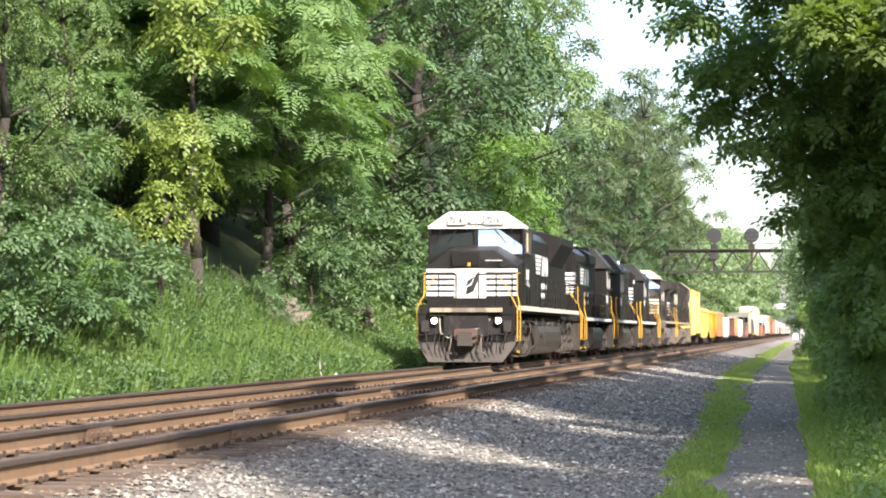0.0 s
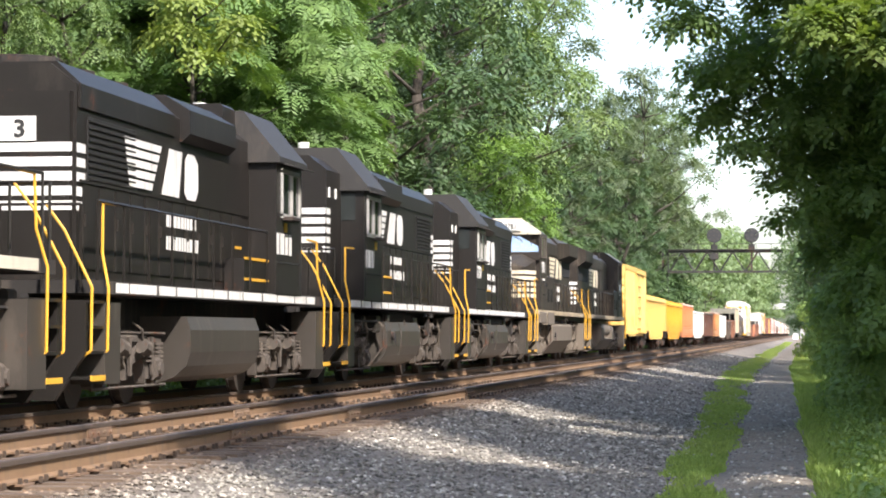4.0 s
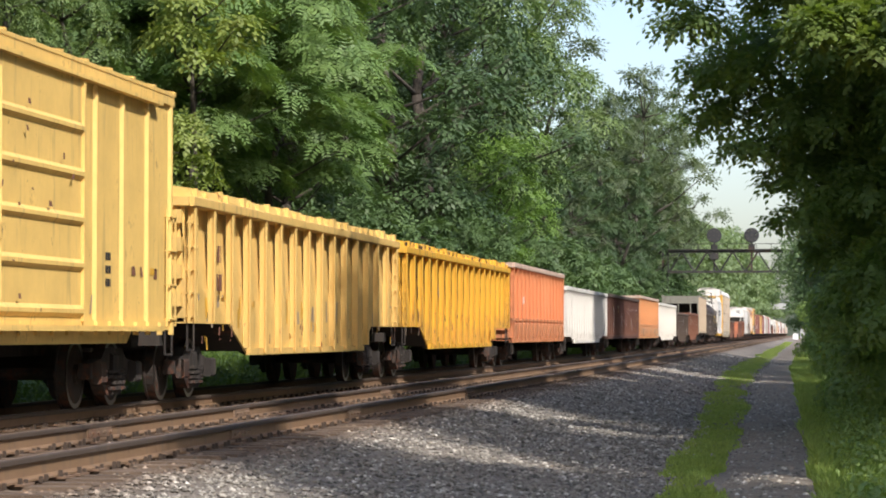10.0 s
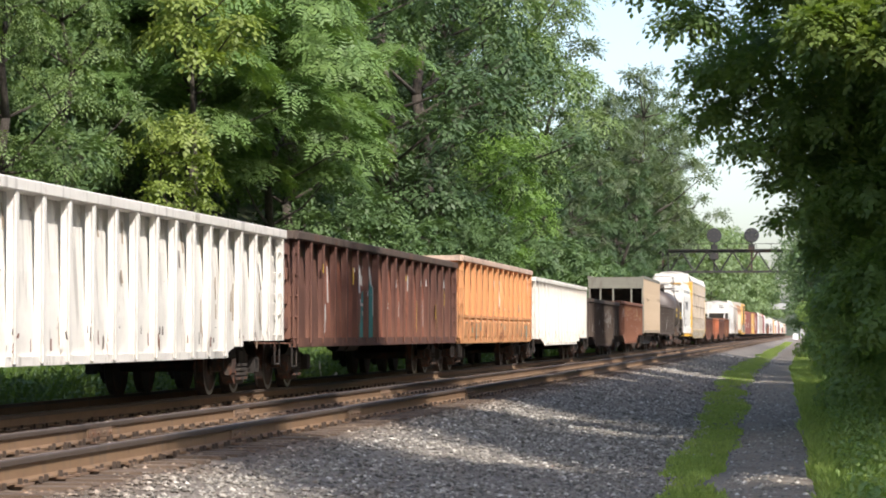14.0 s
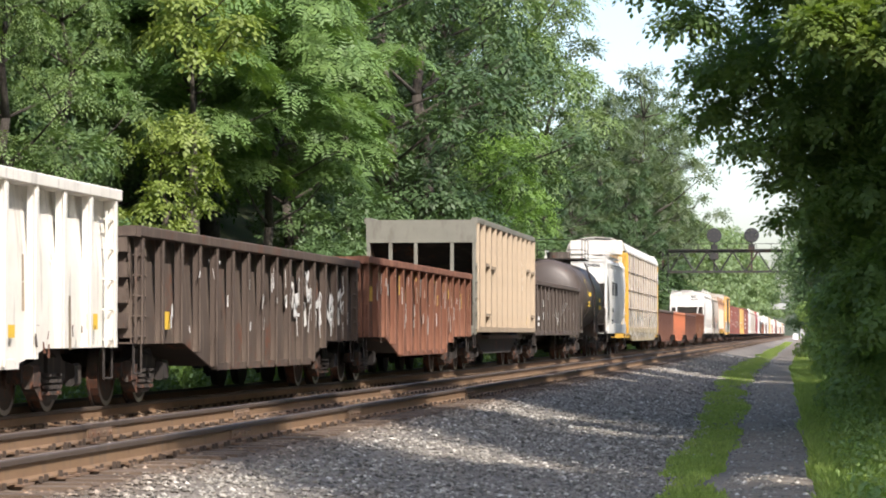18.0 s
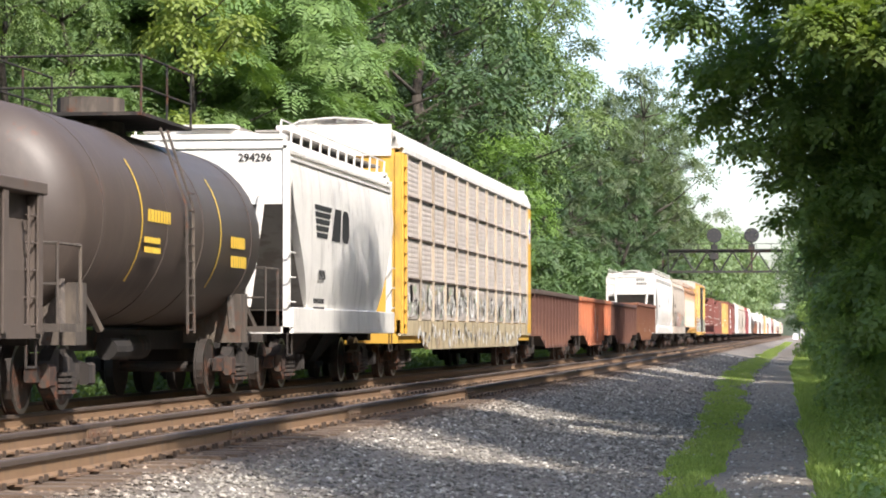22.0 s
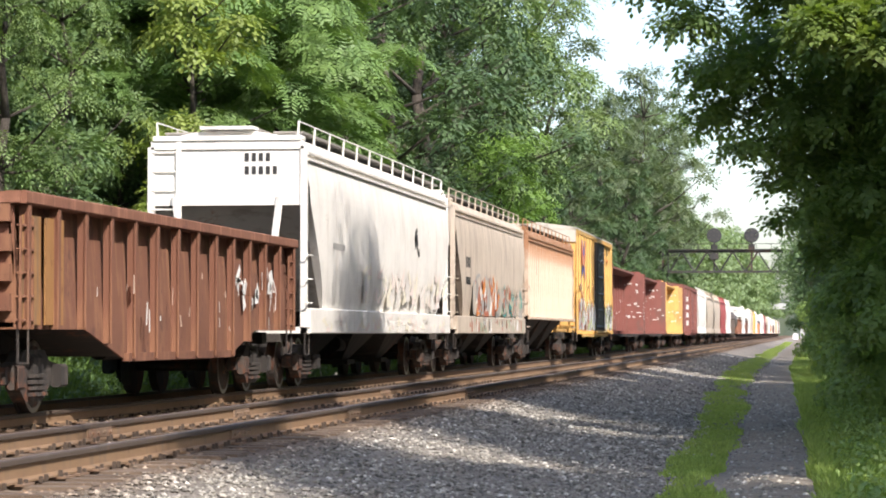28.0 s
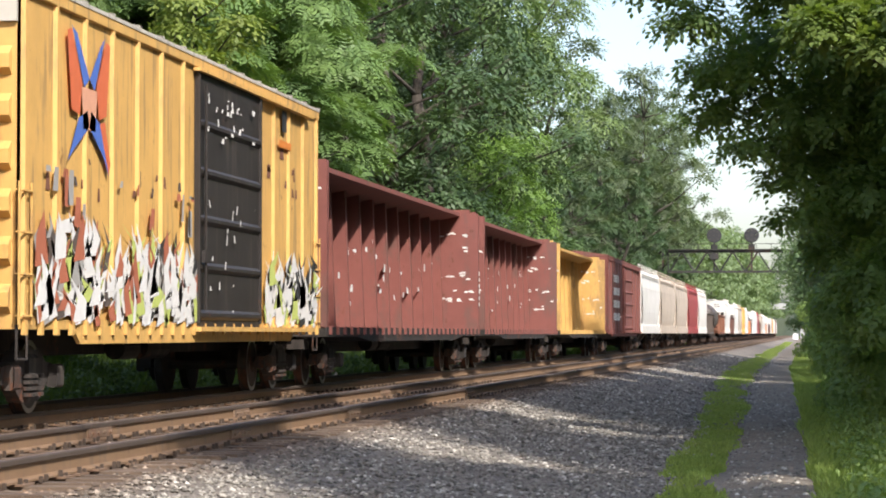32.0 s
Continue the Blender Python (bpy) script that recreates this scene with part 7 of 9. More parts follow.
            part("grab_rail", Mesh().pipe([(s * 1.46, y + d * 0.8, 0.72), (s * 1.57, y + d * 0.8, 0.78), (s * 1.58, y + d * 0.8, zt - 0.1), (s * 1.47, y + d * 0.9, zt + 0.35), (s * 1.46, y + d * 0.95, zt + 1.0), (s * 1.46, y + d * 1.9, zt + 1.02)], 0.02, 6), M_YELLOWBAR, c, "yellow step handrail")
        for x in (-1.4, -0.9, -0.35, 0.35, 0.9, 1.4):
            part("rail_post", Mesh().rod((x, y + d * 0.12, sill[1] - 0.1), (x, y + d * 0.12, sill[1] + 0.95), 0.022, 5), mat, c)
        for xa, xb in ((-1.4, -0.35), (0.35, 1.4)):
            part("end_rail", Mesh().pipe([(xa, y + d * 0.12, sill[1] + 0.95), (xb, y + d * 0.12, sill[1] + 0.95)], 0.022), mat, c)
        for x in (-0.75, -0.62, -0.5, 0.5, 0.62, 0.75):
            part("air_hose", Mesh().pipe([(x, y - d * 0.02, 1.1), (x + 0.03, y - d * 0.16, 0.8), (x + 0.02, y - d * 0.12, 0.42)], 0.028), M_DARK, c)


def side_rails(c, ya, yb, z, mat, x=1.47, n=9):
    for s in (1, -1):
        mb = Mesh()
        for k in range(n + 1):
            y = ya + (yb - ya) * k / n
            mb.rod((s * x, y, z - 0.05), (s * x, y, z + 1.02), 0.02, 5)
        mb.rod((s * x, ya, z + 1.02), (s * x, yb, z + 1.02), 0.022, 5)
        part("handrail", mb, mat, c)


def hood_doors(c, ya, yb, x, z0, z1, mat, n, seed=1):
    """Raised access doors with latches along the hood."""
    rng = random.Random(seed)
    w = (yb - ya) / n
    for s in (1, -1):
        a, b = sorted((0.0, s * 0.02))
        dm = Mesh().prism([(a, z0), (b, z0 + (0.02 if s > 0 else 0)), (b, z1 - 0.02), (a, z1)], 0.05, w - 0.05).mesh("hood_door")
        dm.materials.append(mat)
        a, b = sorted((s * 0.0, s * 0.045))
        lm = Mesh().box(a, b, w - 0.14, w - 0.10, (z0 + z1) / 2, (z0 + z1) / 2 + 0.16).mesh("latch")
        lm.materials.append(mat)
        for k in range(n):
            d = part("hood_door", dm, mat, c)
            d.location = (s * x, ya + w * k, 0)
            part("latch", lm, mat, d)


def grille(c, ya, yb, s, x, z0, z1, n=10):
    mb = Mesh()
    a, b = sorted((s * x, s * (x + 0.012)))
    mb.box(a, b, ya, yb, z0, z1)
    g = part("grille", mb, M_GRILLE, c, "dark radiator grille")
    sl = Mesh()
    for k in range(n):
        z = z0 + (z1 - z0) * (k + 0.3) / n
        a, b = sorted((s * (x + 0.01), s * (x + 0.03)))
        sl.box(a, b, ya, yb, z, z + (z1 - z0) * 0.3 / n)
    part("slat", sl, M_BLACK, g)


def wide_cab(c, mat, nose_y, cab_y, back_y, z_deck, num, stripes=True, ge=False, horse=False, ns=1, visor=None):
    """Full-width safety cab with a sloped nose and two-piece windscreen."""
    hw = 1.53
    top = 4.86
    roofm = M_WHITE if visor is None else visor
    nz = 3.50 if not ge else 3.72
    wz0, wz1 = nz - 0.05, 4.37
    # nose
    nose = Mesh()
    if ge:
        nose.loft([[(-1.15, nose_y, z_deck), (1.15, nose_y, z_deck), (1.15, nose_y, 3.2), (0.75, nose_y + 0.05, 3.36), (-0.75, nose_y + 0.05, 3.36), (-1.15, nose_y, 3.2)],
                   [(-1.40, cab_y, z_deck), (1.40, cab_y, z_deck), (1.40, cab_y, 3.45), (0.95, cab_y, nz - 0.06), (-0.95, cab_y, nz - 0.06), (-1.40, cab_y, 3.45)]])
    else:
        nose.loft([[(-1.42, nose_y, z_deck), (1.42, nose_y, z_deck), (1.45, nose_y, 3.1), (0.7, nose_y + 0.1, 3.62), (-0.7, nose_y + 0.1, 3.62), (-1.45, nose_y, 3.1)],
                   [(-1.52, cab_y, z_deck), (1.52, cab_y, z_deck), (1.52, cab_y, 3.32), (0.75, cab_y, 3.78), (-0.75, cab_y, 3.78), (-1.52, cab_y, 3.32)]])
    nb = part("nose", nose, mat, c)
    fix_normals(nb)
    # cab shell
    fy = cab_y + 0.22
    cab = Mesh()
    cab.prism([(-hw, z_deck), (hw, z_deck), (hw, 4.38), (0.85, top), (-0.85, top), (-hw, 4.38)], fy, back_y)
    cb = part("cab", cab, mat, c)
    fix_normals(cb)
    # front panel with visor and number boards
    fp = Mesh()
    fp.prism([(-hw - 0.01, 4.34), (hw + 0.01, 4.34), (hw + 0.01, 4.43), (0.88, top + 0.02), (-0.88, top + 0.02), (-hw - 0.01, 4.43)], fy - 0.16, fy + (1.0 if not ge else 0.25))
    part("cab_visor", fp, roofm, cb, "white-painted cab front roof")
    part("window_post", Mesh().box(-hw, hw, fy - 0.14, fy, nz - 0.25, nz + 0.03).box(-0.07, 0.07, fy - 0.13, fy, nz, 4.35).box(-hw, -hw + 0.05, fy - 0.13, fy, nz - 0.1, 4.35).box(hw - 0.05, hw, fy - 0.13, fy, nz - 0.1, 4.35), mat, cb)
    for s in (1, -1):
        xa, xb = sorted((s * 0.06, s * (hw - 0.05)))
        part("windscreen", Mesh().loft([[(p, fy - 0.16 - e + (0.12 if abs(p) > 0.5 else 0), wz0) for p, e in ((xa, 0), (xb, 0), (xb, -0.02), (xa, -0.02))], [(p, fy - 0.05 - e + (0.12 if abs(p) > 0.5 else 0), wz1) for p, e in ((xa, 0), (xb, 0), (xb, -0.02), (xa, -0.02))]]), M_DARKGLASS if horse and xb < 0.1 else M_GLASS, cb, "windscreen pane")
        wp = Mesh()
        wp.rod((s * 0.55, fy - 0.15, wz1 + 0.02), (s * 0.95, fy - 0.16, wz0 + 0.45), 0.014, 4)
        wp.rod((s * 1.1, fy - 0.15, wz1 + 0.02), (s * 1.25, fy - 0.16, wz0 + 0.35), 0.014, 4)
        part("wiper", wp, M_DARK, cb)
        # side window in its frame
        xa, xb = sorted((s * hw, s * (hw + 0.012)))
        for ya, yb in ((fy + 0.35, fy + 1.05), (fy + 1.12, fy + 1.75)):
            w = part("side_window", Mesh().box(xa, xb, ya, yb, 3.6, 4.25), M_SHADE if horse and ya < fy + 0.5 else M_DARKGLASS, cb)
            xa2, xb2 = sorted((s * hw, s * (hw + 0.035)))
            part("window_frame", Mesh().box(xa2, xb2, ya - 0.05, ya, 3.55, 4.3).box(xa2, xb2, yb, yb + 0.05, 3.55, 4.3).box(xa2, xb2, ya, yb, 4.25, 4.3).box(xa2, xb2, ya, yb, 3.55, 3.6), M_UNDER, w)
        part("number_board", Mesh().box(min(s * 0.28, s * 0.9), max(s * 0.28, s * 0.9), fy - 0.24, fy - 0.15, 4.47, 4.75), M_MARK, cb, "white number board")
        write_front(num, 0.26, M_INK, cb, (0.33 if s > 0 else -0.86), fy - 0.242, 4.52, squeeze=0.82)
    # white bars on the nose, wrapping the front
    if stripes:
        sm = Mesh()
        for k in range(5):
            z = (2.18 + k * 0.185) if not ge else (2.2 + k * 0.195)
            w = 1.47 if not ge else 1.2
            hgt = 0.115 if not ge else 0.12
            if ge:
                sm.box(-w + 0.03, w - 0.03, nose_y - 0.006, nose_y, z, z + hgt)
                for s in (1, -1):
                    sm.add([(s * 1.16, nose_y - 0.006, z), (s * 1.415, cab_y - 0.05, z), (s * 1.41, cab_y - 0.05, z + hgt), (s * 1.155, nose_y - 0.006, z + hgt)], [(0, 1, 2, 3)])
            else:
                sm.box(-w + 0.03, w - 0.03, nose_y - 0.006, nose_y, z, z + hgt)
        part("nose_stripe", sm, M_GECREAM if ge else M_WHITE, nb, "broad cream horizontal nose bars" if ge else "broad white horizontal nose bars")
    if horse:
        part("emblem_panel", Mesh().box(-0.55, 0.45, nose_y - 0.012, nose_y - 0.007, 2.11, 3.04), M_WHITE, nb)
        hz = Mesh()
        for pts in ([(-0.15, 2.2), (0.0, 2.5), (0.12, 2.78), (0.25, 2.9), (0.2, 2.6), (0.05, 2.25)], [(-0.2, 2.15), (-0.05, 2.2), (-0.02, 2.45), (-0.15, 2.4)], [(0.1, 2.72), (-0.12, 2.62), (-0.2, 2.4), (-0.05, 2.5)]):
            hz.add([(x, nose_y - 0.015, z + 0.06) for x, z in pts], [tuple(range(len(pts)))])
        part("emblem", hz, M_INK, nb, "plain black leaping shape")
    hl = Mesh()
    hlz = 4.62
    for x in (-0.11, 0.11):
        hl.rod((x, fy - 0.26, hlz), (x, fy - 0.15, hlz), 0.09, 12)
    part("headlight_box", Mesh().box(-0.27, 0.27, fy - 0.2, fy - 0.1, hlz - 0.14, hlz + 0.14, 0.02), M_LTANK2, cb, "dusty headlight housing")
    part("headlight", hl, M_HEADLIGHT if horse else M_GLASS, cb, "twin headlight above the windscreen")
    return cb


def ditch_lights(c, y, z, lit):
    for x in (-1.0, 1.0):
        d = part("ditch_light", Mesh().rod((x, y - 0.02, z), (x, y + 0.16, z), 0.13, 14), M_DARK, c)
        part("lens", Mesh().rod((x, y - 0.035, z), (x, y - 0.015, z), 0.085, 14), M_HEADLIGHT if lit else M_GLASS, d, "lit ditch light" if lit else "")


def loco_big(L, num):
    """Large six-axle unit with full-width cab and flared radiators."""
    c = holder("locomotive", "black six-axle diesel locomotive with white nose bars and lit headlights", "locomotive", "locomotives")
    m = M_BLACK
    loco_common(c, L, m, 3, sill=(1.52, 1.88), tank=(8.0, 16.0))
    wide_cab(c, m, 1.75, 2.75, 5.6, 1.88, num, horse=True)
    nd = part("nose_door", Mesh().box(-0.62, 0.25, 1.735, 1.76, 3.12, 3.55), m, c)
    part("door_handle", Mesh().pipe([(0.45, 1.70, 3.28), (0.45, 1.66, 3.29), (0.95, 1.66, 3.29), (0.95, 1.70, 3.28)], 0.014), M_WHITE, nd)
    part("door_tag", Mesh().box(-0.12, -0.04, 1.725, 1.735, 3.12, 3.22), M_YELLOWBAR, nd)
    part("nose_hatch", Mesh().rod((1.0, 1.70, 3.22), (1.0, 1.76, 3.22), 0.15, 14), M_DARK, c)
    part("cab_base", Mesh().box(-1.48, 1.48, 1.75, 5.6, 1.66, 1.9), m, c)
    part("front_beam", Mesh().box(-1.5, 1.5, 0.5, 1.75, 1.58, 1.84, 0.03), m, c)
    part("anticlimber", Mesh().box(-1.12, 1.12, 0.30, 0.7, 1.66, 1.79, 0.02), M_CREAM, c, "cream-edged front platform")
    part("front_sheet", Mesh().box(-1.5, -1.2, 0.5, 0.66, 1.0, 1.6), m, c)
    part("front_sheet", Mesh().box(1.2, 1.5, 0.5, 0.66, 1.0, 1.6), m, c)
    ditch_lights(c, 0.44, 1.40, True)
    plow = Mesh().loft([[(-1.58, 0.62, 0.92), (1.58, 0.62, 0.92), (1.58, 0.70, 0.92), (-1.58, 0.70, 0.92)], [(-1.5, 0.50, 0.62), (1.5, 0.50, 0.62), (1.5, 0.62, 0.62), (-1.5, 0.62, 0.62)], [(-1.15, 0.25, 0.12), (1.15, 0.25, 0.12), (1.15, 0.36, 0.12), (-1.15, 0.36, 0.12)]])
    part("plow", plow, M_PLOW, c, "dusty brown steel plow")
    cb = Mesh().pipe([(-0.85, 0.5, 1.5), (-0.8, 0.42, 1.0), (-0.55, 0.40, 0.86), (-0.1, 0.40, 1.12), (0.4, 0.42, 1.15), (0.75, 0.44, 1.45)], 0.022, 6)
    part("cable", cb, M_CABLE, c, "pale hanging jumper cable")
    part("draft_gear", Mesh().box(-0.35, 0.35, 0.2, 0.6, 0.7, 1.15, 0.05).rod((-0.3, 0.2, 0.7), (0.35, 0.15, 0.95), 0.05), M_RUSTY, c)
    for x_ in (-0.95, -0.8, -0.68, 0.68, 0.8, 0.95):
        part("air_hose", Mesh().pipe([(x_, 0.5, 1.1), (x_ * 1.02, 0.2, 0.8), (x_, 0.22, 0.35)], 0.016), M_DARK, c)
    part("uncoupling_lever", Mesh().pipe([(-1.45, 0.35, 0.95), (-0.9, 0.33, 1.0), (-0.3, 0.3, 0.85), (0.3, 0.3, 0.85), (0.9, 0.33, 1.0), (1.45, 0.35, 0.95)], 0.02), M_DARK, c)
    for x_ in (-1.28, 1.28):
        part("mu_box", Mesh().box(x_ - 0.12, x_ + 0.12, 0.38, 0.5, 1.05, 1.4, 0.03), M_LTANK, c)
        part("mu_hose", Mesh().pipe([(x_, 0.36, 1.1), (x_ * 0.95, 0.22, 0.8), (x_ * 0.9, 0.28, 0.5)], 0.025), M_DARK, c)
    for x_ in (-0.45, -0.3, 0.32, 0.48):
        part("glad_hand", Mesh().pipe([(x_, 0.4, 0.95), (x_, 0.15, 0.7), (x_ * 1.1, 0.12, 0.42), (x_ * 1.1 + 0.08, 0.1, 0.36)], 0.026), M_LTANK2 if x_ < -0.4 or x_ > 0.4 else M_DARK, c)
    part("front_plate", Mesh().box(-1.2, 1.2, 0.52, 0.56, 0.95, 1.55), M_DARK, c)
    x = 1.02
    hood = part("hood", Mesh().prism([(-x, 1.68), (x, 1.68), (x, 4.25), (0.75, 4.55), (-0.75, 4.55), (-x, 4.25)], 5.6, L - 2.0), m, c)
    part("equipment_cabinet", Mesh().prism([(-1.5, 1.68), (1.5, 1.68), (1.5, 3.6), (x, 3.98), (-x, 3.98), (-1.5, 3.6)], 5.6, 6.5), m, c)
    for s in (1, -1):
        grille(c, 3.25, 3.85, s, 1.53, 1.98, 2.55, 9)
        grille(c, 4.25, 4.7, s, 1.53, 1.98, 2.55, 9)
        a, b = sorted((s * 1.0, s * 1.035))
        # no hole here: a black plate gives the opening's inner shade
        part("blower_recess", Mesh().prism([(8.0, 1.92), (10.0, 1.92), (10.0, 2.9), (9.4, 3.1), (8.6, 3.1), (8.0, 2.7)], a, b, "x"), M_GRILLE, c, "raised black plate for the blower opening's dark inside")
        part("blower_drum", Mesh().rod((s * 1.0, 8.5, 2.05), (s * 1.25, 8.5, 2.05), 0.22, 12), M_LTANK2, c)
    # radiator flares
    fl = Mesh().prism([(-x, 3.48), (x, 3.48), (1.5, 4.28), (1.5, 4.52), (0.8, 4.72), (-0.8, 4.72), (-1.5, 4.52), (-1.5, 4.28)], L - 8.7, L - 3.6)
    part("radiator_flare", fl, m, c, "flared black radiator section")
    for s in (1, -1):
        mb = Mesh()
        mb.add([(s * (x + 0.02), L - 8.6, 3.49), (s * (x + 0.02), L - 3.7, 3.49), (s * 1.50, L - 3.7, 4.27), (s * 1.50, L - 8.6, 4.27)], [(0, 1, 2, 3)])
        part("grille", mb, M_GRILLE, c)
    hood_doors(c, 10.2, L - 2.3, x, 1.98, 3.0, m, 12)
    part("exhaust_stack", Mesh().box(-0.4, 0.4, 10.5, 12.0, 4.5, 4.72, 0.04), M_DARK, c)
    part("roof_fan", Mesh().rod((0, L - 5, 4.7), (0, L - 5, 4.8), 0.6, 20).rod((0, L - 7.3, 4.7), (0, L - 7.3, 4.8), 0.6, 20), M_DARK, c)
    side_rails(c, 6.6, L - 1.2, 1.88, m)
    write(num, 0.46, M_WHITE, c, 1.535, 3.35, 2.72, squeeze=1.05)
    part("name_line", Mesh().box(1.53, 1.536, 3.4, 4.5, 2.5, 2.58).box(1.53, 1.536, 3.8, 4.1, 2.6, 2.68), M_WHITE, c)
    emblem(c, x + 0.022, 11.0, 3.06, 0.70, wide=2.5)
    name_bars(c, x + 0.022, 13.0, 2.58, 2.2, 0.2)
    return c


def loco_gp(L, num, side=1, known=True, label="black road-switcher locomotive with white bars and yellow step rails"):
    """Four-axle road switcher: low short hood, standard cab, long hood."""
    c = holder("locomotive", label, "locomotive", "locomotives")
    m = M_BLACK
    loco_common(c, L, m, 2, tank=(6.6, 11.4))
    x = 1.05
    part("short_hood", Mesh().prism([(-x, 1.68), (x, 1.68), (x, 4.24), (0.7, 4.52), (-0.7, 4.52), (-x, 4.24)], 1.7, 3.3), m, c)
    part("number_board", Mesh().box(-0.55, 0.55, 1.66, 1.7, 3.5, 3.84, 0.02), M_MARK, c, "white number board on the hood end")
    if known:
        write_front(num, 0.34, M_INK, c, -0.5, 1.652, 3.55, squeeze=1.3)
    sm = Mesh()
    for k in range(5):
        z = 2.6 + k * 0.19
        sm.box(-x + 0.02, x - 0.02, 1.694, 1.7, z, z + 0.12)
        for s in (1, -1):
            a, b = sorted((s * x, s * (x + 0.005)))
            sm.box(a, b, 1.7, 2.1, z, z + 0.12)
    part("nose_stripe", sm, M_WHITE, c, "white horizontal bars")
    hw = 1.53
    cb = part("cab", Mesh().prism([(-hw, 1.68), (hw, 1.68), (hw, 3.95), (0.95, 4.72), (-0.95, 4.72), (-hw, 3.95)], 3.3, 5.5), m, c)
    part("cab_roof", Mesh().prism([(-hw - 0.08, 3.90), (hw + 0.08, 3.90), (hw + 0.08, 4.0), (0.97, 4.78), (-0.97, 4.78), (-hw - 0.08, 4.0)], 3.2, 5.6), M_GLOSSROOF, cb, "dull black cab roof")
    for s in (1, -1):
        a, b = sorted((s * hw, s * (hw + 0.012)))
        for ya, yb in ((3.65, 4.25), (4.4, 5.1)):
            w = part("side_window", Mesh().box(a, b, ya, yb, 3.05, 3.75), M_DARKGLASS, cb)
            a2, b2 = sorted((s * hw, s * (hw + 0.04)))
            part("window_frame", Mesh().box(a2, b2, ya - 0.05, ya, 3.0, 3.8).box(a2, b2, yb, yb + 0.05, 3.0, 3.8).box(a2, b2, ya - 0.05, yb + 0.05, 3.75, 3.82).box(a2, b2, ya - 0.05, yb + 0.05, 2.98, 3.05), M_BAREFRAME, w, "bare metal window frame")
        a3, b3 = sorted((s * (hw + 0.012), s * (hw + 0.20)))
        for yw in (3.62, 4.32, 5.14):
            part("wind_deflector", Mesh().prism([(s * (hw + 0.01), 3.08), (s * (hw + 0.05), 3.10), (s * (hw + 0.05), 3.70), (s * (hw + 0.01), 3.72)], yw, yw + 0.02), M_BAREFRAME, cb, "pale wind deflector beside the cab window")
        part("arm_rest", Mesh().box(a3, min(b3, a3 + 0.12) if s > 0 else b3, 4.42, 5.08, 2.94, 3.0, 0.01), M_DARK, cb)
        part("data_plate", Mesh().box(a, b, 4.62, 4.86, 2.74, 2.90), M_YELLOWMARK, cb, "small yellow plate below the cab window")
        a4, b4 = sorted((s * (x + 0.03), s * (x + 0.36)))
        part("battery_box", Mesh().box(a4, b4, 5.62, 7.5, 1.69, 2.22, 0.02), m, c)
        for zb, ya, yb in ((1.86, 5.64, 7.48), (2.20, 5.64, 7.48), (2.40, 6.2, 6.8)):
            a5, b5 = sorted((s * (x + 0.36), s * (x + 0.375)))
            part("yellow_stripe", Mesh().box(a5, b5, ya, yb, zb, zb + 0.045) if zb < 2.3 else Mesh().box(min(s * x, s * (x + 0.03)), max(s * x, s * (x + 0.03)), ya, yb, zb, zb + 0.045), M_YELLOWBAR, c, "yellow edge stripe")
        xa, xb = sorted((s * 0.15, s * 1.35))
        part("windscreen", Mesh().box(xa, xb, 3.285, 3.3, 3.3, 3.85), M_DARKGLASS, cb)
    hood = part("long_hood", Mesh().prism([(-x, 1.68), (x, 1.68), (x, 4.24), (0.7, 4.52), (-0.7, 4.52), (-x, 4.24)], 5.5, L - 1.7), m, c)
    # dynamic-brake bulge and fans
    part("brake_blister", Mesh().prism([(-x - 0.03, 3.90), (x + 0.03, 3.90), (x + 0.16, 4.02), (x + 0.15, 4.38), (0.8, 4.62), (-0.8, 4.62), (-x - 0.15, 4.38), (-x - 0.16, 4.02)], 7.2, 10.4), m, c)
    fan = Mesh()
    for y in (6.6, 11.6, 13.4, 15.2):
        if y < L - 2:
            fan.rod((0, y, 4.45), (0, y, 4.68), 0.55, 18)
    part("roof_fan", fan, M_DARK, c)
    for s in (1, -1):
        grille(c, L - 4.6, L - 2.2, s, x, 3.0, 3.85, 10)
    hood_doors(c, 6.1, L - 1.9, x, 1.85, 2.95, m, 12, 4)
    side_rails(c, 6.0, L - 1.2, 1.68, m, n=8)
    part("sand_box", Mesh().box(-x + 0.05, x - 0.05, L - 1.72, L - 1.55, 1.7, 4.15), m, c)
    part("filter_hatch", Mesh().box(-0.85, 0.85, 5.7, 6.6, 4.4, 4.82, 0.05), m, c)
    part("radiator_hatch", Mesh().prism([(-x - 0.03, 3.95), (x + 0.03, 3.95), (x + 0.03, 4.26), (0.75, 4.56), (-0.75, 4.56), (-x - 0.03, 4.26)], 10.8, L - 1.8), m, c)
    em = Mesh()
    for k in range(5):
        z = 2.6 + k * 0.19
        em.box(-x + 0.02, x - 0.02, L - 1.552, L - 1.546, z, z + 0.12)
        em.box(x, x + 0.005, L - 2.1, L - 1.7, z, z + 0.12)
        em.box(-x - 0.005, -x, L - 2.1, L - 1.7, z, z + 0.12)
    part("hood_stripe", em, M_WHITE, c, "white horizontal bars")
    if side > 0:
        write(num, 0.46, M_WHITE, c, hw + 0.005, 3.4, 2.52, squeeze=1.12) if known else text_bars(c, hw + 0.005, 3.4, 2.35, 1.3, 0.36, 1, M_WHITE, 61)
        emblem(c, x + 0.022, 6.9, 3.04, 0.70, wide=2.5)
        name_bars(c, x + 0.022, 9.5, 2.58, 2.1, 0.2)
    else:
        text_bars(c, -hw - 0.005, 5.5, 2.35, 1.3, 0.36, 1, M_WHITE, 62, side=-1)
        emblem(c, -x - 0.022, L - 4.0, 3.04, 0.70, side=-1, wide=2.5)
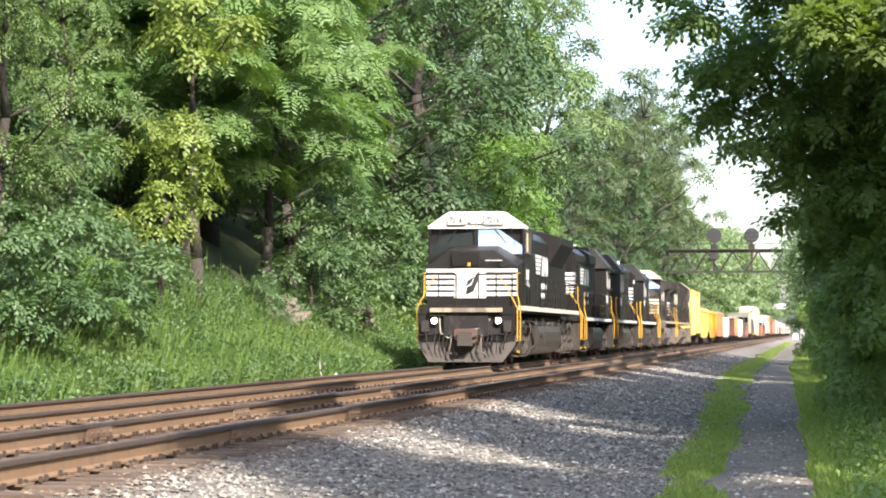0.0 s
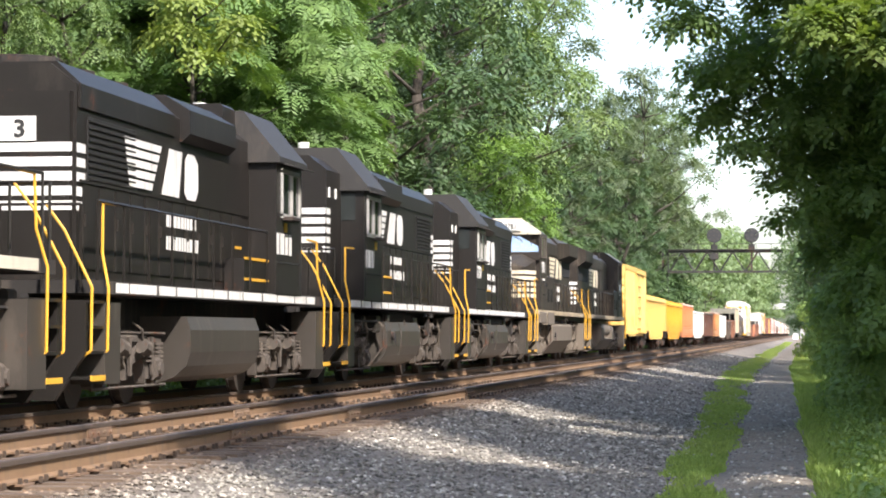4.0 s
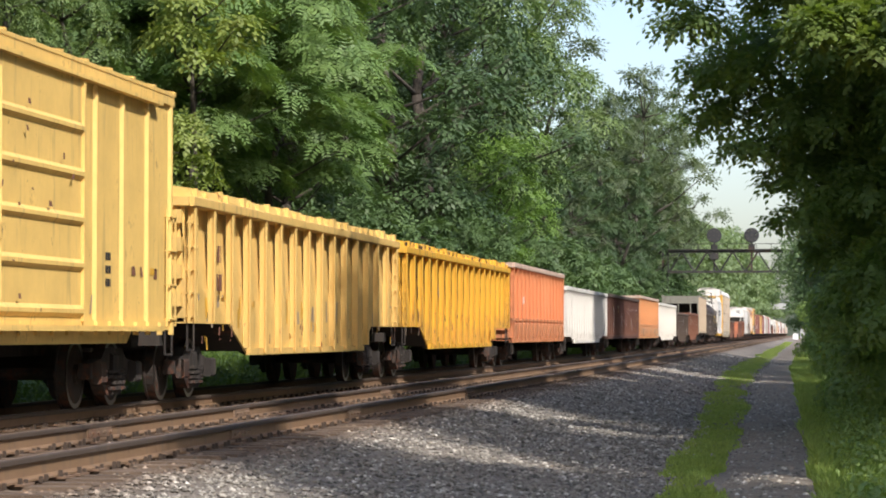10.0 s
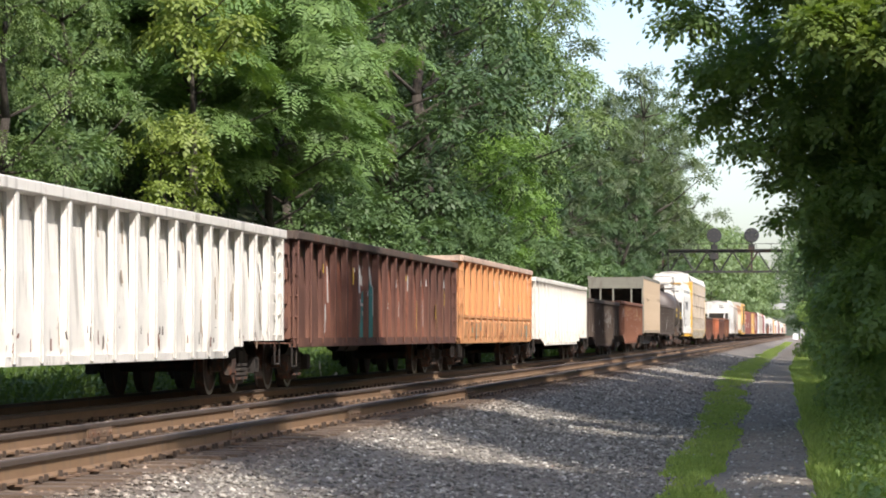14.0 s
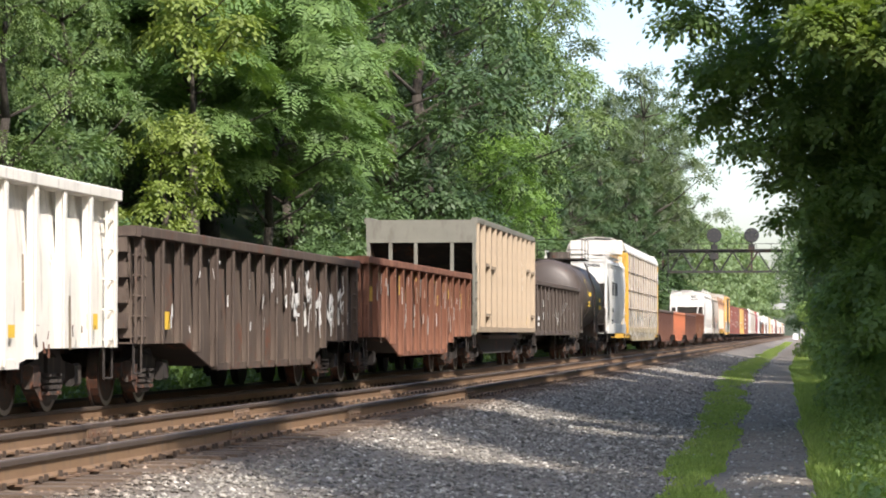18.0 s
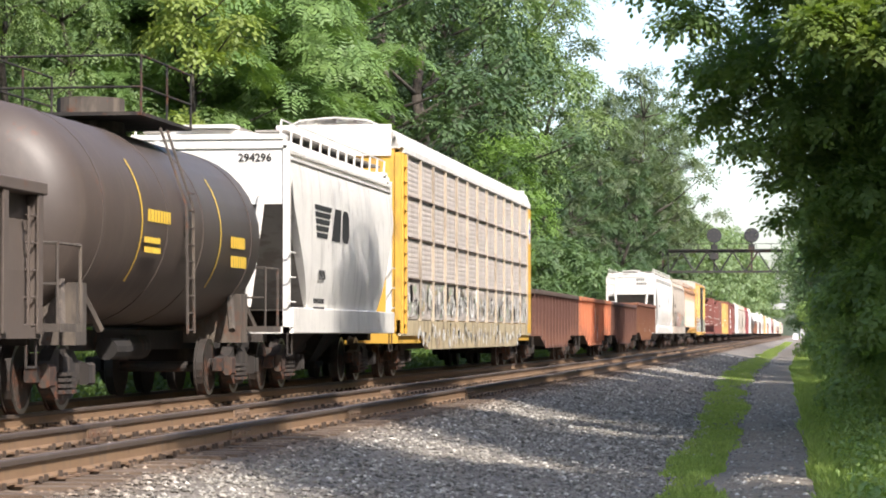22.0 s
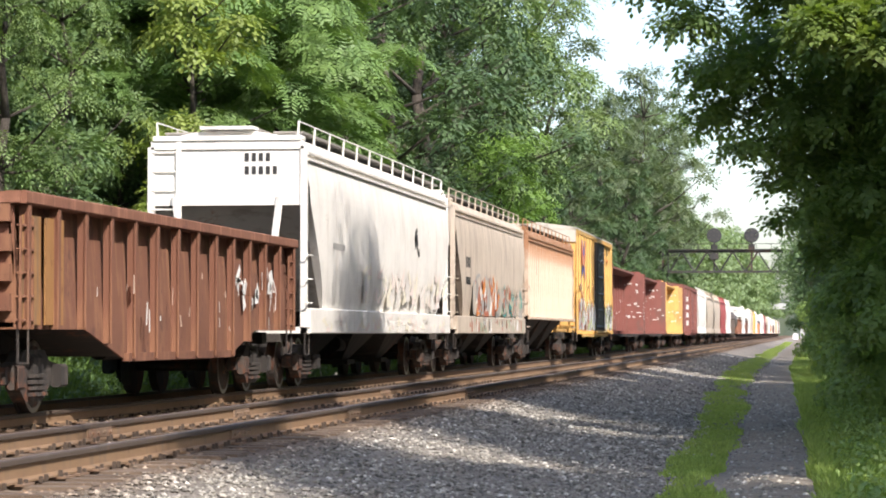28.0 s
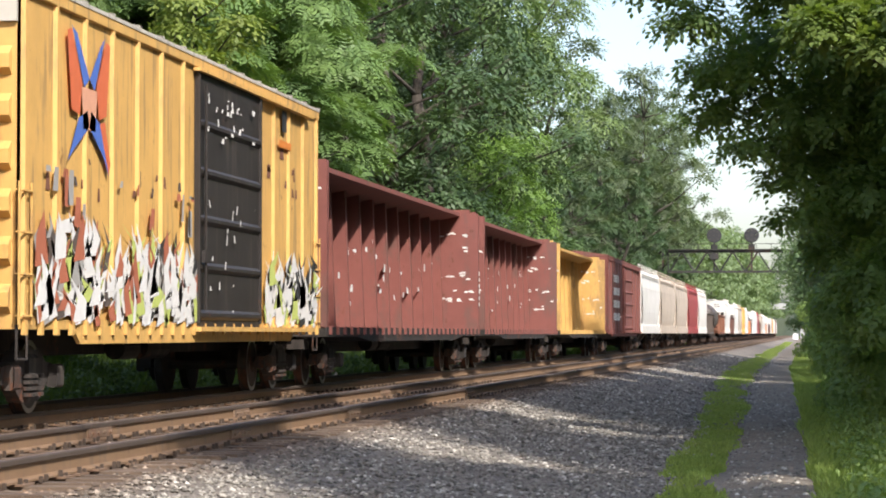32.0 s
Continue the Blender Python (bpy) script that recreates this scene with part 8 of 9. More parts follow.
        name_bars(c, -x - 0.022, L - 6.4, 2.58, 2.1, 0.2, side=-1)
        part("number_board", Mesh().box(-0.55, 0.55, L - 1.56, L - 1.52, 3.5, 3.82), M_MARK, c, "white number board on the hood end")
        write_front(num, 0.32, M_INK, c, -0.25, L - 1.515, 3.55, squeeze=1.1).rotation_euler = (0, 0, radians(180))
    for s in (1, -1):
        a, b = sorted((s * (x + 0.0), s * (x + 0.03)))
        part("hood_seam", Mesh().box(a, b, 5.6, L - 1.8, 2.97, 3.01), m, c)
        for y in (1.9, 2.6):
            part("latch", Mesh().box(a, b, y, y + 0.05, 3.7, 3.9), M_WHITE if s > 0 else m, c)
        a, b = sorted((s * hw, s * (hw + 0.01)))
        part("cab_door", Mesh().box(a, b, 3.4, 3.45, 1.75, 3.8), M_GRILLE, cb)
        part("cab_seam", Mesh().box(a, b, 3.45, 5.4, 2.2, 2.23), M_GRILLE, cb)
        part("awning", Mesh().prism([(s * hw, 3.95), (s * (hw + 0.28), 3.86), (s * (hw + 0.28), 3.84), (s * hw, 3.9)], 3.55, 5.2), M_GLOSSROOF, cb)
    part("beacon", Mesh().rod((0, 4.7, 4.72), (0, 4.7, 5.0), 0.12, 10), M_MARK, c)
    part("horn", Mesh().box(-0.3, 0.3, 5.4, 5.7, 4.72, 4.9, 0.03), M_DARK, c)
    return c


def loco_ge(L, num, side=1):
    """Six-axle unit with full-width cab, plain hood and overhanging radiator wings."""
    c = holder("locomotive", "dusty black six-axle diesel locomotive with white nose bars", "locomotive", "locomotives")
    m = M_GEBLACK
    loco_common(c, L, m, 3, sill=(1.48, 1.80), tank=(7.6, 14.6), grime=M_LTANK2, blunt=True)
    vis = paint("cab_cream", (0.62, 0.56, 0.45), 0.03, 0.3, 0.5)
    wide_cab(c, m, 1.35, 2.5, 5.1, 1.80, num, ge=True, visor=vis)
    x = 1.0
    part("hood", Mesh().prism([(-x, 1.68), (x, 1.68), (x, 4.3), (0.72, 4.55), (-0.72, 4.55), (-x, 4.3)], 5.1, L - 1.9), m, c)
    part("equipment_cabinet", Mesh().box(-1.5, 1.5, 5.1, 7.6, 1.68, 3.0, 0.04), m, c)
    part("cab_base", Mesh().box(-1.46, 1.46, 1.4, 7.6, 1.6, 1.82), m, c)
    for ya, yb, zb in ((2.4, 4.6, 1.36), (5.0, 7.4, 1.30)):
        part("side_box", Mesh().box(1.0, 1.56, ya, yb, zb, 1.74, 0.02), M_LTANK2, c, "dusty battery box")
    for s in (1, -1):
        grille(c, 5.5, 6.1, s, 1.5, 2.1, 2.55, 7)
        grille(c, 6.6, 7.2, s, 1.5, 2.1, 2.55, 7)
    for s in (1, -1):
        ring = lambda y, o: [(s * 0.6, y, 4.1), (s * x, y, 3.78), (s * o, y, 3.78 + (o - x) * 0.65), (s * o, y, 4.45), (s * 0.85, y, 4.64), (s * 0.6, y, 4.6)]
        wing = part("radiator_wing", Mesh().loft([ring(L - 7.2, x + 0.02), ring(L - 5.6, 1.34), ring(L - 1.94, 1.34)]), m, c, "overhanging black radiator wing")
        fix_normals(wing)
        part("screen", Mesh().add([(s * (x + 0.01), L - 7.0, 3.77), (s * (x + 0.01), L - 1.9, 3.77), (s * 1.335, L - 1.9, 3.985), (s * 1.335, L - 5.6, 3.985), (s * (x + 0.03), L - 7.0, 3.785)], [(0, 1, 2, 3, 4)]), M_GRILLE, wing)
    for s in (1, -1):
        mb = Mesh()
        a, b = sorted((s * x, s * (x + 0.02)))
        mb.box(a, b, L - 6.6, L - 2.0, 3.2, 3.77)
        part("grille", mb, M_GRILLE, c)
    part("hood_shoulder", Mesh().prism([(-x - 0.03, 3.9), (x + 0.03, 3.9), (x + 0.03, 4.34), (0.76, 4.60), (-0.76, 4.60), (-x - 0.03, 4.34)], 7.7, L - 6.5), m, c)
    hood_doors(c, 7.8, L - 2.2, x, 1.85, 2.9, m, 14, 8)
    side_rails(c, 7.7, L - 1.2, 1.80, m)
    em = Mesh()
    for k in range(5):
        z = 2.22 + k * 0.2
        em.box(-x + 0.02, x - 0.02, L - 1.9, L - 1.893, z, z + 0.12)
    part("hood_stripe", em, M_WHITE, c, "white horizontal bars")
    write_front(num, 0.32, M_MARK, c, 0.62, L - 1.885, 3.6).rotation_euler = (0, 0, radians(180))
    # small fittings on the cab and hood sides
    for s in (1, -1):
        for y, z, w_, h_ in ((3.3, 2.75, 0.9, 0.05), (4.4, 2.6, 0.5, 0.14), (3.6, 2.3, 0.7, 0.04), (6.0, 3.3, 0.06, 0.5), (7.3, 2.3, 0.12, 0.12)):
            a, b = sorted((s * 1.5, s * 1.548))
            if y < 5.1:
                part("step_slot", Mesh().box(a, b, y, y + w_, z, z + h_), M_GRILLE, c)
        a, b = sorted((s * (x + 0.0), s * (x + 0.035)))
        part("hood_seam", Mesh().box(a, b, 8.0, L - 6.8, 2.98, 3.02), m, c)
        part("hood_seam", Mesh().box(a, b, 10.2, 10.25, 1.85, 4.2), m, c)
        part("lifting_eye", Mesh().rod((s * (x - 0.1), 9.0, 4.45), (s * (x - 0.1), 9.0, 4.7), 0.05, 6), m, c)
    part("exhaust_stack", Mesh().box(-0.35, 0.35, 12.2, 13.4, 4.5, 4.68, 0.03), M_DARK, c)
    if side > 0:
        write(num, 0.50, M_WHITE, c, 1.535, 3.2, 3.08, squeeze=1.1)
        text_bars(c, 1.535, 3.4, 2.8, 0.9, 0.07, 1, M_WHITE, 3)
        emblem(c, x + 0.022, 10.9, 3.06, 0.76, wide=2.5, mat=M_GECREAM)
        name_bars(c, x + 0.022, 13.5, 2.58, 1.9, 0.2)
    else:
        write(num, 0.50, M_WHITE, c, -1.535, 4.6, 3.0, squeeze=1.1, side=-1)
        text_bars(c, -1.535, 4.3, 2.8, 0.6, 0.07, 1, M_WHITE, 3, side=-1)
        emblem(c, -x - 0.022, L - 7.1, 3.06, 0.76, side=-1, wide=2.5, mat=M_GECREAM)
        name_bars(c, -x - 0.022, L - 9.6, 2.58, 1.9, 0.2, side=-1)
    return c

# ---- the train
M_YEL1 = paint("faded_yellow", (0.80, 0.545, 0.165), 0.12, 0.22, 0.6)
M_YEL2 = paint("pale_yellow", (0.76, 0.51, 0.16), 0.16, 0.22, 0.6)
M_YEL3 = paint("orange_yellow", (0.76, 0.43, 0.045), 0.16, 0.4, 0.6)
M_ORANGE = paint("faded_orange", (0.70, 0.27, 0.115), 0.15, 0.4, 0.65)
M_ORANGE3 = paint("faded_amber", (0.70, 0.345, 0.15), 0.25, 0.4, 0.65)
M_ORANGE2 = paint("rusty_orange", (0.60, 0.215, 0.105), 0.35, 0.45, 0.65)
M_CARWHITE = paint("dirty_white", (0.76, 0.74, 0.69), 0.15, 0.3, 0.6)
M_CARWHITE2 = paint("chalky_white", (0.80, 0.77, 0.70), 0.12, 0.25, 0.6)
M_BROWNRED = paint("brown_red", (0.125, 0.058, 0.043), 0.4, 0.6, 0.75, rust_col=(0.07, 0.034, 0.026), dirt_col=(0.20, 0.095, 0.062))
M_DARKBROWN = paint("dark_brown", (0.088, 0.064, 0.050), 0.35, 0.55, 0.8, dirt_col=(0.14, 0.105, 0.08))
M_RUST = paint("rust_brown", (0.20, 0.085, 0.05), 0.4, 0.5, 0.85, rust_col=(0.11, 0.045, 0.03), dirt_col=(0.33, 0.16, 0.10))
M_RUST2 = paint("red_brown_rust", (0.17, 0.072, 0.042), 0.35, 0.55, 0.85, rust_col=(0.085, 0.038, 0.027), dirt_col=(0.24, 0.115, 0.06))
M_OCHRE = paint("ochre_primer", (0.30, 0.15, 0.05), 0.35, 0.4, 0.85)
M_TAN = paint("tan_paint", (0.40, 0.315, 0.22), 0.18, 0.4, 0.65)
M_PALETOP = paint("bleached_chord", (0.62, 0.46, 0.36), 0.2, 0.3, 0.65)
# darker tan for the side sheets: shade between the ribs put into colour
M_TANPANEL = paint("tan_panel_shaded", (0.355, 0.275, 0.195), 0.25, 0.5, 0.7)
M_GREENGREY = paint("grey_green", (0.215, 0.21, 0.172), 0.12, 0.4, 0.7)
M_CHAR = paint("charcoal", (0.105, 0.082, 0.068), 0.25, 0.5, 0.75)
M_TANK = paint("tank_dark", (0.075, 0.058, 0.049), 0.12, 0.35, 0.5)
M_HOPWHITE = paint("hopper_white", (0.80, 0.78, 0.73), 0.05, 0.22, 0.5)
M_HOPGREY = paint("hopper_grey", (0.80, 0.77, 0.715), 0.06, 0.3, 0.55, dirt_col=(0.50, 0.44, 0.37))
M_HOPTAN = paint("hopper_tan", (0.56, 0.475, 0.385), 0.08, 0.5, 0.6, dirt_col=(0.27, 0.21, 0.16))
M_HOPRUST = paint("hopper_rust_streaked", (0.56, 0.46, 0.36), 0.12, 0.45, 0.7, rust_col=(0.31, 0.14, 0.06), dirt_col=(0.44, 0.31, 0.20), run=(1.4, 4.3))
M_RACKYEL = paint("rack_yellow", (0.68, 0.40, 0.06), 0.15, 0.3, 0.6)
M_RACKSILL = paint("rack_sill", (0.52, 0.43, 0.27), 0.25, 0.6, 0.65)
M_RACKPOST = paint("rack_post", (0.46, 0.39, 0.30), 0.15, 0.4, 0.65)
M_RACKPANEL = paint("rack_panel", (0.56, 0.51, 0.465), 0.08, 0.5, 0.6, dirt_col=(0.38, 0.31, 0.26))
M_ROOFWHITE = paint("roof_white", (0.76, 0.74, 0.69), 0.06, 0.2, 0.6)
M_BLUE = plain("emblem_blue", (0.05, 0.10, 0.40), 0.6)
M_BOXYEL = paint("rail_yellow", (0.68, 0.41, 0.125), 0.12, 0.35, 0.6)
M_BOXROOF = paint("galvanised_roof", (0.55, 0.52, 0.45), 0.2, 0.4, 0.6)
M_REDBROWN = paint("mineral_red", (0.23, 0.078, 0.062), 0.2, 0.4, 0.7)
M_RED = paint("faded_red", (0.36, 0.06, 0.06), 0.1, 0.4, 0.6)
M_REDBROWN2 = paint("brick_red_panel", (0.30, 0.115, 0.070), 0.3, 0.45, 0.75)
G_LIME = plain("spray_lime", (0.50, 0.58, 0.16), 0.6)
M_BLACKDOOR = paint("door_black", (0.032, 0.027, 0.024), 0.1, 0.3, 0.55)
G_VERMILION, G_PALERED = plain("spray_vermilion", (0.62, 0.15, 0.06), 0.6), plain("spray_pale_red", (0.66, 0.34, 0.22), 0.6)
G_RUSTRED = plain("spray_rust_red", (0.40, 0.13, 0.07), 0.7)
G_GREY, G_PALEGREEN = plain("spray_grey", (0.35, 0.34, 0.32), 0.6), plain("spray_pale_green", (0.36, 0.42, 0.30), 0.6)
CONSIST = []


def couple(thing, s, L=0.0, turned=False):
    """Adds a vehicle whose front coupling stands s metres down the line when the clip starts."""
    CONSIST.append((thing, s + (L if turned else 0), 180 if turned else 0))
    return thing


couple(loco_big(24.5, "7216"), 79.2)
couple(loco_gp(17.7, "3", -1, False), 103.7, 17.7, True)
couple(loco_gp(18.1, "", 1, False), 121.4)
couple(loco_gp(17.7, "5150", 1), 139.4)
couple(loco_ge(21.2, "9781", 1), 157.1)
couple(loco_ge(23.0, "9928", -1), 178.3, 23.0, True)

b = couple(boxcar(17.1, M_YEL1, 4.38, 1.05, "faded yellow steel boxcar with ribbed sides and a sliding door", door=(0.46, 0.70), panels=12), 201.3)
text_bars(b, 1.475, 13.0, 1.95, 0.3, 0.1, 3, M_INK, 3)
dashes(b, 1.48, 0.8, 16.4, 1.15, 1.9, [M_YEL3, M_TAN, M_RUST], 212, 34, 0.3, 0.08)
dashes(b, 1.583, 8.2, 11.8, 1.2, 4.0, [M_RUST], 213, 12, 0.05, 0.05)
g = couple(gondola(20.4, M_YEL2, 1.15, 2.92, 0.68, 15, "pale yellow covered gondola with ribbed sides", cover=M_YEL1), 218.4)
text_bars(g, 1.415, 2.4, 2.1, 0.55, 0.26, 2, M_RUST, 2)
dashes(g, 1.535, 1.0, 19.5, 0.75, 1.2, [M_RUST, M_YEL3], 201, 40, 0.12, 0.03)
dashes(g, 1.525, 0.6, 19.8, 2.88, 3.0, [M_RUST, M_DARKBROWN], 202, 40, 0.06, 0.08)
dashes(g, 1.415, 1.0, 19.5, 0.95, 1.6, [M_YEL3, M_TAN], 203, 44, 0.3, 0.06)
g = couple(gondola(21.6, M_YEL3, 1.15, 2.86, 0.66, 17, "orange-yellow covered gondola with rust and black marks", cover=M_YEL3), 238.8)
text_bars(g, 1.415, 3.0, 2.3, 0.9, 0.30, 3, M_INK, 4)
dashes(g, 1.535, 1.0, 20.8, 0.8, 1.5, [M_RUST, M_DARKBROWN], 204, 60, 0.14, 0.035)
dashes(g, 1.525, 0.6, 21.0, 2.82, 2.95, [M_RUST, M_DARKBROWN, M_DARKBROWN], 205, 70, 0.06, 0.1)
dashes(g, 1.485, 0.6, 21.0, 2.96, 3.06, [M_DARKBROWN, M_RUST], 206, 60, 0.08, 0.12)
dashes(g, 1.415, 1.0, 20.8, 0.95, 2.4, [M_RUST, M_TAN, M_RUST], 207, 50, 0.4, 0.045)
g = couple(gondola(17.6, M_ORANGE, 0.78, 3.08, 0.78, 14, "faded orange ribbed gondola with white bar emblem", low_row=True, top_mat=M_PALETOP), 260.4)
part("emblem_patch", side_patch(g, 9.4, 12.0, 1.9, 2.7), M_MARK, g, "faded white emblem patch")
text_bars(g, 1.417, 9.6, 2.55, 1.2, 0.07, 5, M_ORANGE, 91)
text_bars(g, 1.45, 3.3, 1.95, 0.9, 0.22, 1, M_MARK, 5)
g = couple(gondola(20.9, M_CARWHITE, 1.08, 2.88, 0.85, 18, "dirty white ribbed gondola with dark streaks"), 278.0)
text_bars(g, 1.415, 2.4, 2.3, 0.5, 0.2, 2, M_INK, 6)
dashes(g, 1.415, 1.0, 20.0, 0.95, 2.7, [M_CHAR, M_TAN], 208, 40, 0.5, 0.03)
dashes(g, 1.535, 1.0, 20.0, 0.95, 1.3, [M_RUST, M_CHAR], 209, 36, 0.12, 0.03)
g = couple(gondola(22.2, M_BROWNRED, 1.02, 2.92, 1.02, 17, "dark brown-red gondola with painted scrawls and patched panel", top_mat=M_DARKBROWN), 298.9)
part("repainted_panel", side_patch(g, 3.6, 17.2, 1.06, 2.85), M_REDBROWN2, g, "brick-red repainted side panel")
dashes(g, 1.53, 3.0, 19.5, 1.15, 2.5, [G_WHITE, G_WHITE, M_YELLOWMARK], 5, 22, 0.45, 0.04)
part("graffiti", Mesh().add([(1.42, 7.6, 1.1), (1.42, 9.4, 1.1), (1.42, 9.3, 2.1), (1.42, 8.6, 2.3), (1.42, 7.8, 2.0)], [(0, 1, 2, 3, 4)]), G_TEAL, g, "teal spray-painted patch")
dashes(g, 1.425, 6.9, 10.2, 1.3, 2.6, [G_WHITE], 55, 9, 0.9, 0.12)
g = couple(gondola(18.3, M_ORANGE3, 1.0, 3.15, 1.0, 13, "orange ribbed gondola with white emblem and green scrawl", low_row=True, top_mat=M_PALETOP), 321.1)
part("emblem_patch", side_patch(g, 8.6, 10.4, 2.0, 2.75), M_MARK, g, "faded white emblem patch")
scribble(g, 1.415, 8.0, 15.5, 1.7, 2.1, [G_TEAL, G_WHITE, M_DARKBROWN], 7, 0.5)
dashes(g, 1.54, 1.0, 17.0, 1.0, 1.5, [M_RUST, G_TEAL], 77, 24, 0.3, 0.05)
g = couple(gondola(21.3, M_CARWHITE2, 1.02, 2.98, 0.82, 17, "chalky white ribbed gondola with orange patches"), 339.4)
text_bars(g, 1.415, 1.6, 2.5, 0.8, 0.25, 2, M_INK, 7)
dashes(g, 1.415, 1.0, 20.0, 0.9, 2.8, [M_CHAR, M_TAN], 210, 50, 0.6, 0.035)
dashes(g, 1.535, 1.0, 20.0, 0.9, 1.3, [M_RUST, M_CHAR, M_RUST2], 211, 40, 0.12, 0.03)
part("reflector", Mesh().box(1.47, 1.475, 19.4, 19.9, 1.25, 1.45), M_YELLOWMARK, g)
part("reflector", Mesh().box(1.47, 1.475, 16.0, 16.4, 1.15, 1.3), M_YELLOWMARK, g)
g = couple(gondola(18.3, M_DARKBROWN, 1.05, 2.55, 0.66, 15, "dark grey-brown gondola with chalk scrawls", slope=1.9), 360.7)
dashes(g, 1.53, 2.0, 16.5, 1.1, 2.3, [G_WHITE, M_MARK], 8, 26, 0.22, 0.03)
scribble(g, 1.462, 10.5, 16.6, 1.1, 2.3, [M_MARK, G_WHITE], 84, 0.5)
part("reflector", Mesh().box(1.47, 1.475, 2.0, 2.4, 1.25, 1.5), M_YELLOWMARK, g)
g = couple(gondola(17.7, M_RUST, 1.05, 2.62, 0.66, 14, "rust-brown gondola with white and yellow patches", slope=1.9), 379.0)
dashes(g, 1.535, 1.5, 16.5, 1.7, 2.4, [M_PALETOP, M_YELLOWMARK, M_OCHRE, M_MARK], 9, 44, 0.4, 0.028)
dashes(g, 1.462, 5.0, 16.0, 1.1, 1.8, [G_WHITE, M_MARK], 91, 22, 0.3, 0.03)
part("reflector", Mesh().box(1.462, 1.468, 1.0, 1.45, 1.8, 2.1), M_YELLOWMARK, g)
dashes(g, 1.415, 1.5, 16.5, 0.9, 2.3, [M_RUST2, M_DARKBROWN], 90, 50, 0.8, 0.04)
ch = couple(coal_hopper(15.9, M_TAN, 4.0, 1.12, "high-sided tan open hopper with heavy ribs and grey-green ends", panel_mat=M_TANPANEL), 396.7)
for ym in (1.2, 3.9, 6.5, 7.8, 10.6, 13.4):
    part("reflector", Mesh().box(1.462, 1.468, ym, ym + 0.42, 1.3, 1.5), M_YELLOWMARK, ch, "yellow reflector square")
text_bars(ch, 1.466, 12.2, 3.1, 0.3, 0.14, 4, M_MARK, 72)
text_bars(ch, 1.466, 3.4, 3.2, 0.2, 0.12, 3, M_RED, 71)
g = couple(gondola(17.4, M_CHAR, 1.0, 2.68, 1.0, 12, "charcoal high-sided gondola with chalk marks", rib_w=0.09), 412.6)
dashes(g, 1.535, 2.0, 15.0, 1.2, 2.4, [G_WHITE], 10, 16, 0.3, 0.03)
text_bars(g, 1.46, 3.2, 1.9, 0.7, 0.25, 2, M_MARK, 9)
text_bars(g, 1.46, 1.0, 1.45, 1.6, 0.12, 2, M_MARK, 8)
tnk = couple(tank_car(13.7, "dark grey tank car with yellow marks and top platform"), 430.0)
text_bars(tnk, 1.455, 4.6, 2.55, 1.5, 0.17, 1, M_YELLOWMARK, 11)
text_bars(tnk, 1.455, 4.4, 2.25, 1.2, 0.08, 2, M_YELLOWMARK, 14)
text_bars(tnk, 1.455, 9.8, 2.35, 1.2, 0.18, 2, M_YELLOWMARK, 12)
h = couple(hopper(12.6, M_HOPWHITE, 4.45, 1.42, "white curved-side covered hopper with dark bar emblem", curved=True, bays=2, end_bars=False), 443.7)
emblem(h, 1.535, 2.7, 2.75, 0.62, mat=M_INK)
write("294296", 0.24, M_INK, h, 1.537, 3.1, 2.0, squeeze=0.9)
text_bars(h, 1.53, 2.6, 1.55, 1.4, 0.09, 3, M_INK, 14)
write_front("294296", 0.2, M_INK, h, 0.55, 0.675, 4.02)
r = couple(auto_rack(28.2, "white-roofed autorack with yellow ends and dusty corrugated side panels"), 456.2)
jagged(r, 1.474, 1.6, 26.8, 1.36, 2.25, [G_GREY, M_MARK, G_PALEGREEN, M_RACKPANEL, M_MARK, M_RACKPANEL, G_GREY, M_RACKSILL], 16, 420)
scribble(r, 1.488, 2.0, 26.5, 1.4, 2.2, [G_BLACK, M_MARK], 17, 0.45)
scribble(r, 1.515, 3.0, 25.0, 0.7, 1.25, [M_MARK, G_BLACK, M_MARK], 18, 0.5)
g = couple(gondola(17.8, M_BROWNRED, 1.05, 2.5, 0.66, 14, "dark brown-red gondola with faded white figures", slope=1.9, top_mat=M_DARKBROWN), 484.5)
text_bars(g, 1.412, 2.4, 2.15, 0.7, 0.16, 2, M_MARK, 16)
g = couple(gondola(16.8, M_ORANGE2, 1.05, 2.5, 0.66, 12, "bright orange gondola with painted scrawl", slope=1.9), 502.3)
scribble(g, 1.46, 8.3, 10.0, 0.8, 2.2, [G_WHITE, G_BLACK], 17, 1.2)
couple(gondola(18.1, M_BROWNRED, 1.05, 2.5, 0.66, 14, "dark red-brown gondola with sloped belly", slope=1.9), 519.1)
g = couple(gondola(17.1, M_RUST2, 1.05, 2.55, 0.66, 13, "ochre and rust gondola with white scrawl", slope=1.9, top_mat=M_RUST), 537.2)
scribble(g, 1.46, 11.6, 15.2, 1.35, 2.2, [G_WHITE], 18, 0.5)
dashes(g, 1.535, 3.5, 15.5, 1.0, 1.9, [M_MARK, M_PALETOP], 181, 18, 0.2, 0.02)
for ya, yb in ((0.62, 1.35), (1.55, 2.3)):
    part("end_panel", Mesh().box(1.44, 1.462, ya, yb, 1.1, 2.38), M_OCHRE, g, "ochre repainted side panel")
h = couple(hopper(19.9, M_HOPGREY, 4.55, 1.42, "pale grey curved-side covered hopper with roof walk", end_mat=M_HOPWHITE), 554.3)
text_bars(h, 1.535, 3.0, 2.6, 1.4, 0.12, 1, G_GREY, 19)
scribble(h, 1.535, 13.2, 14.2, 2.7, 3.5, [M_INK], 20, 0.5)
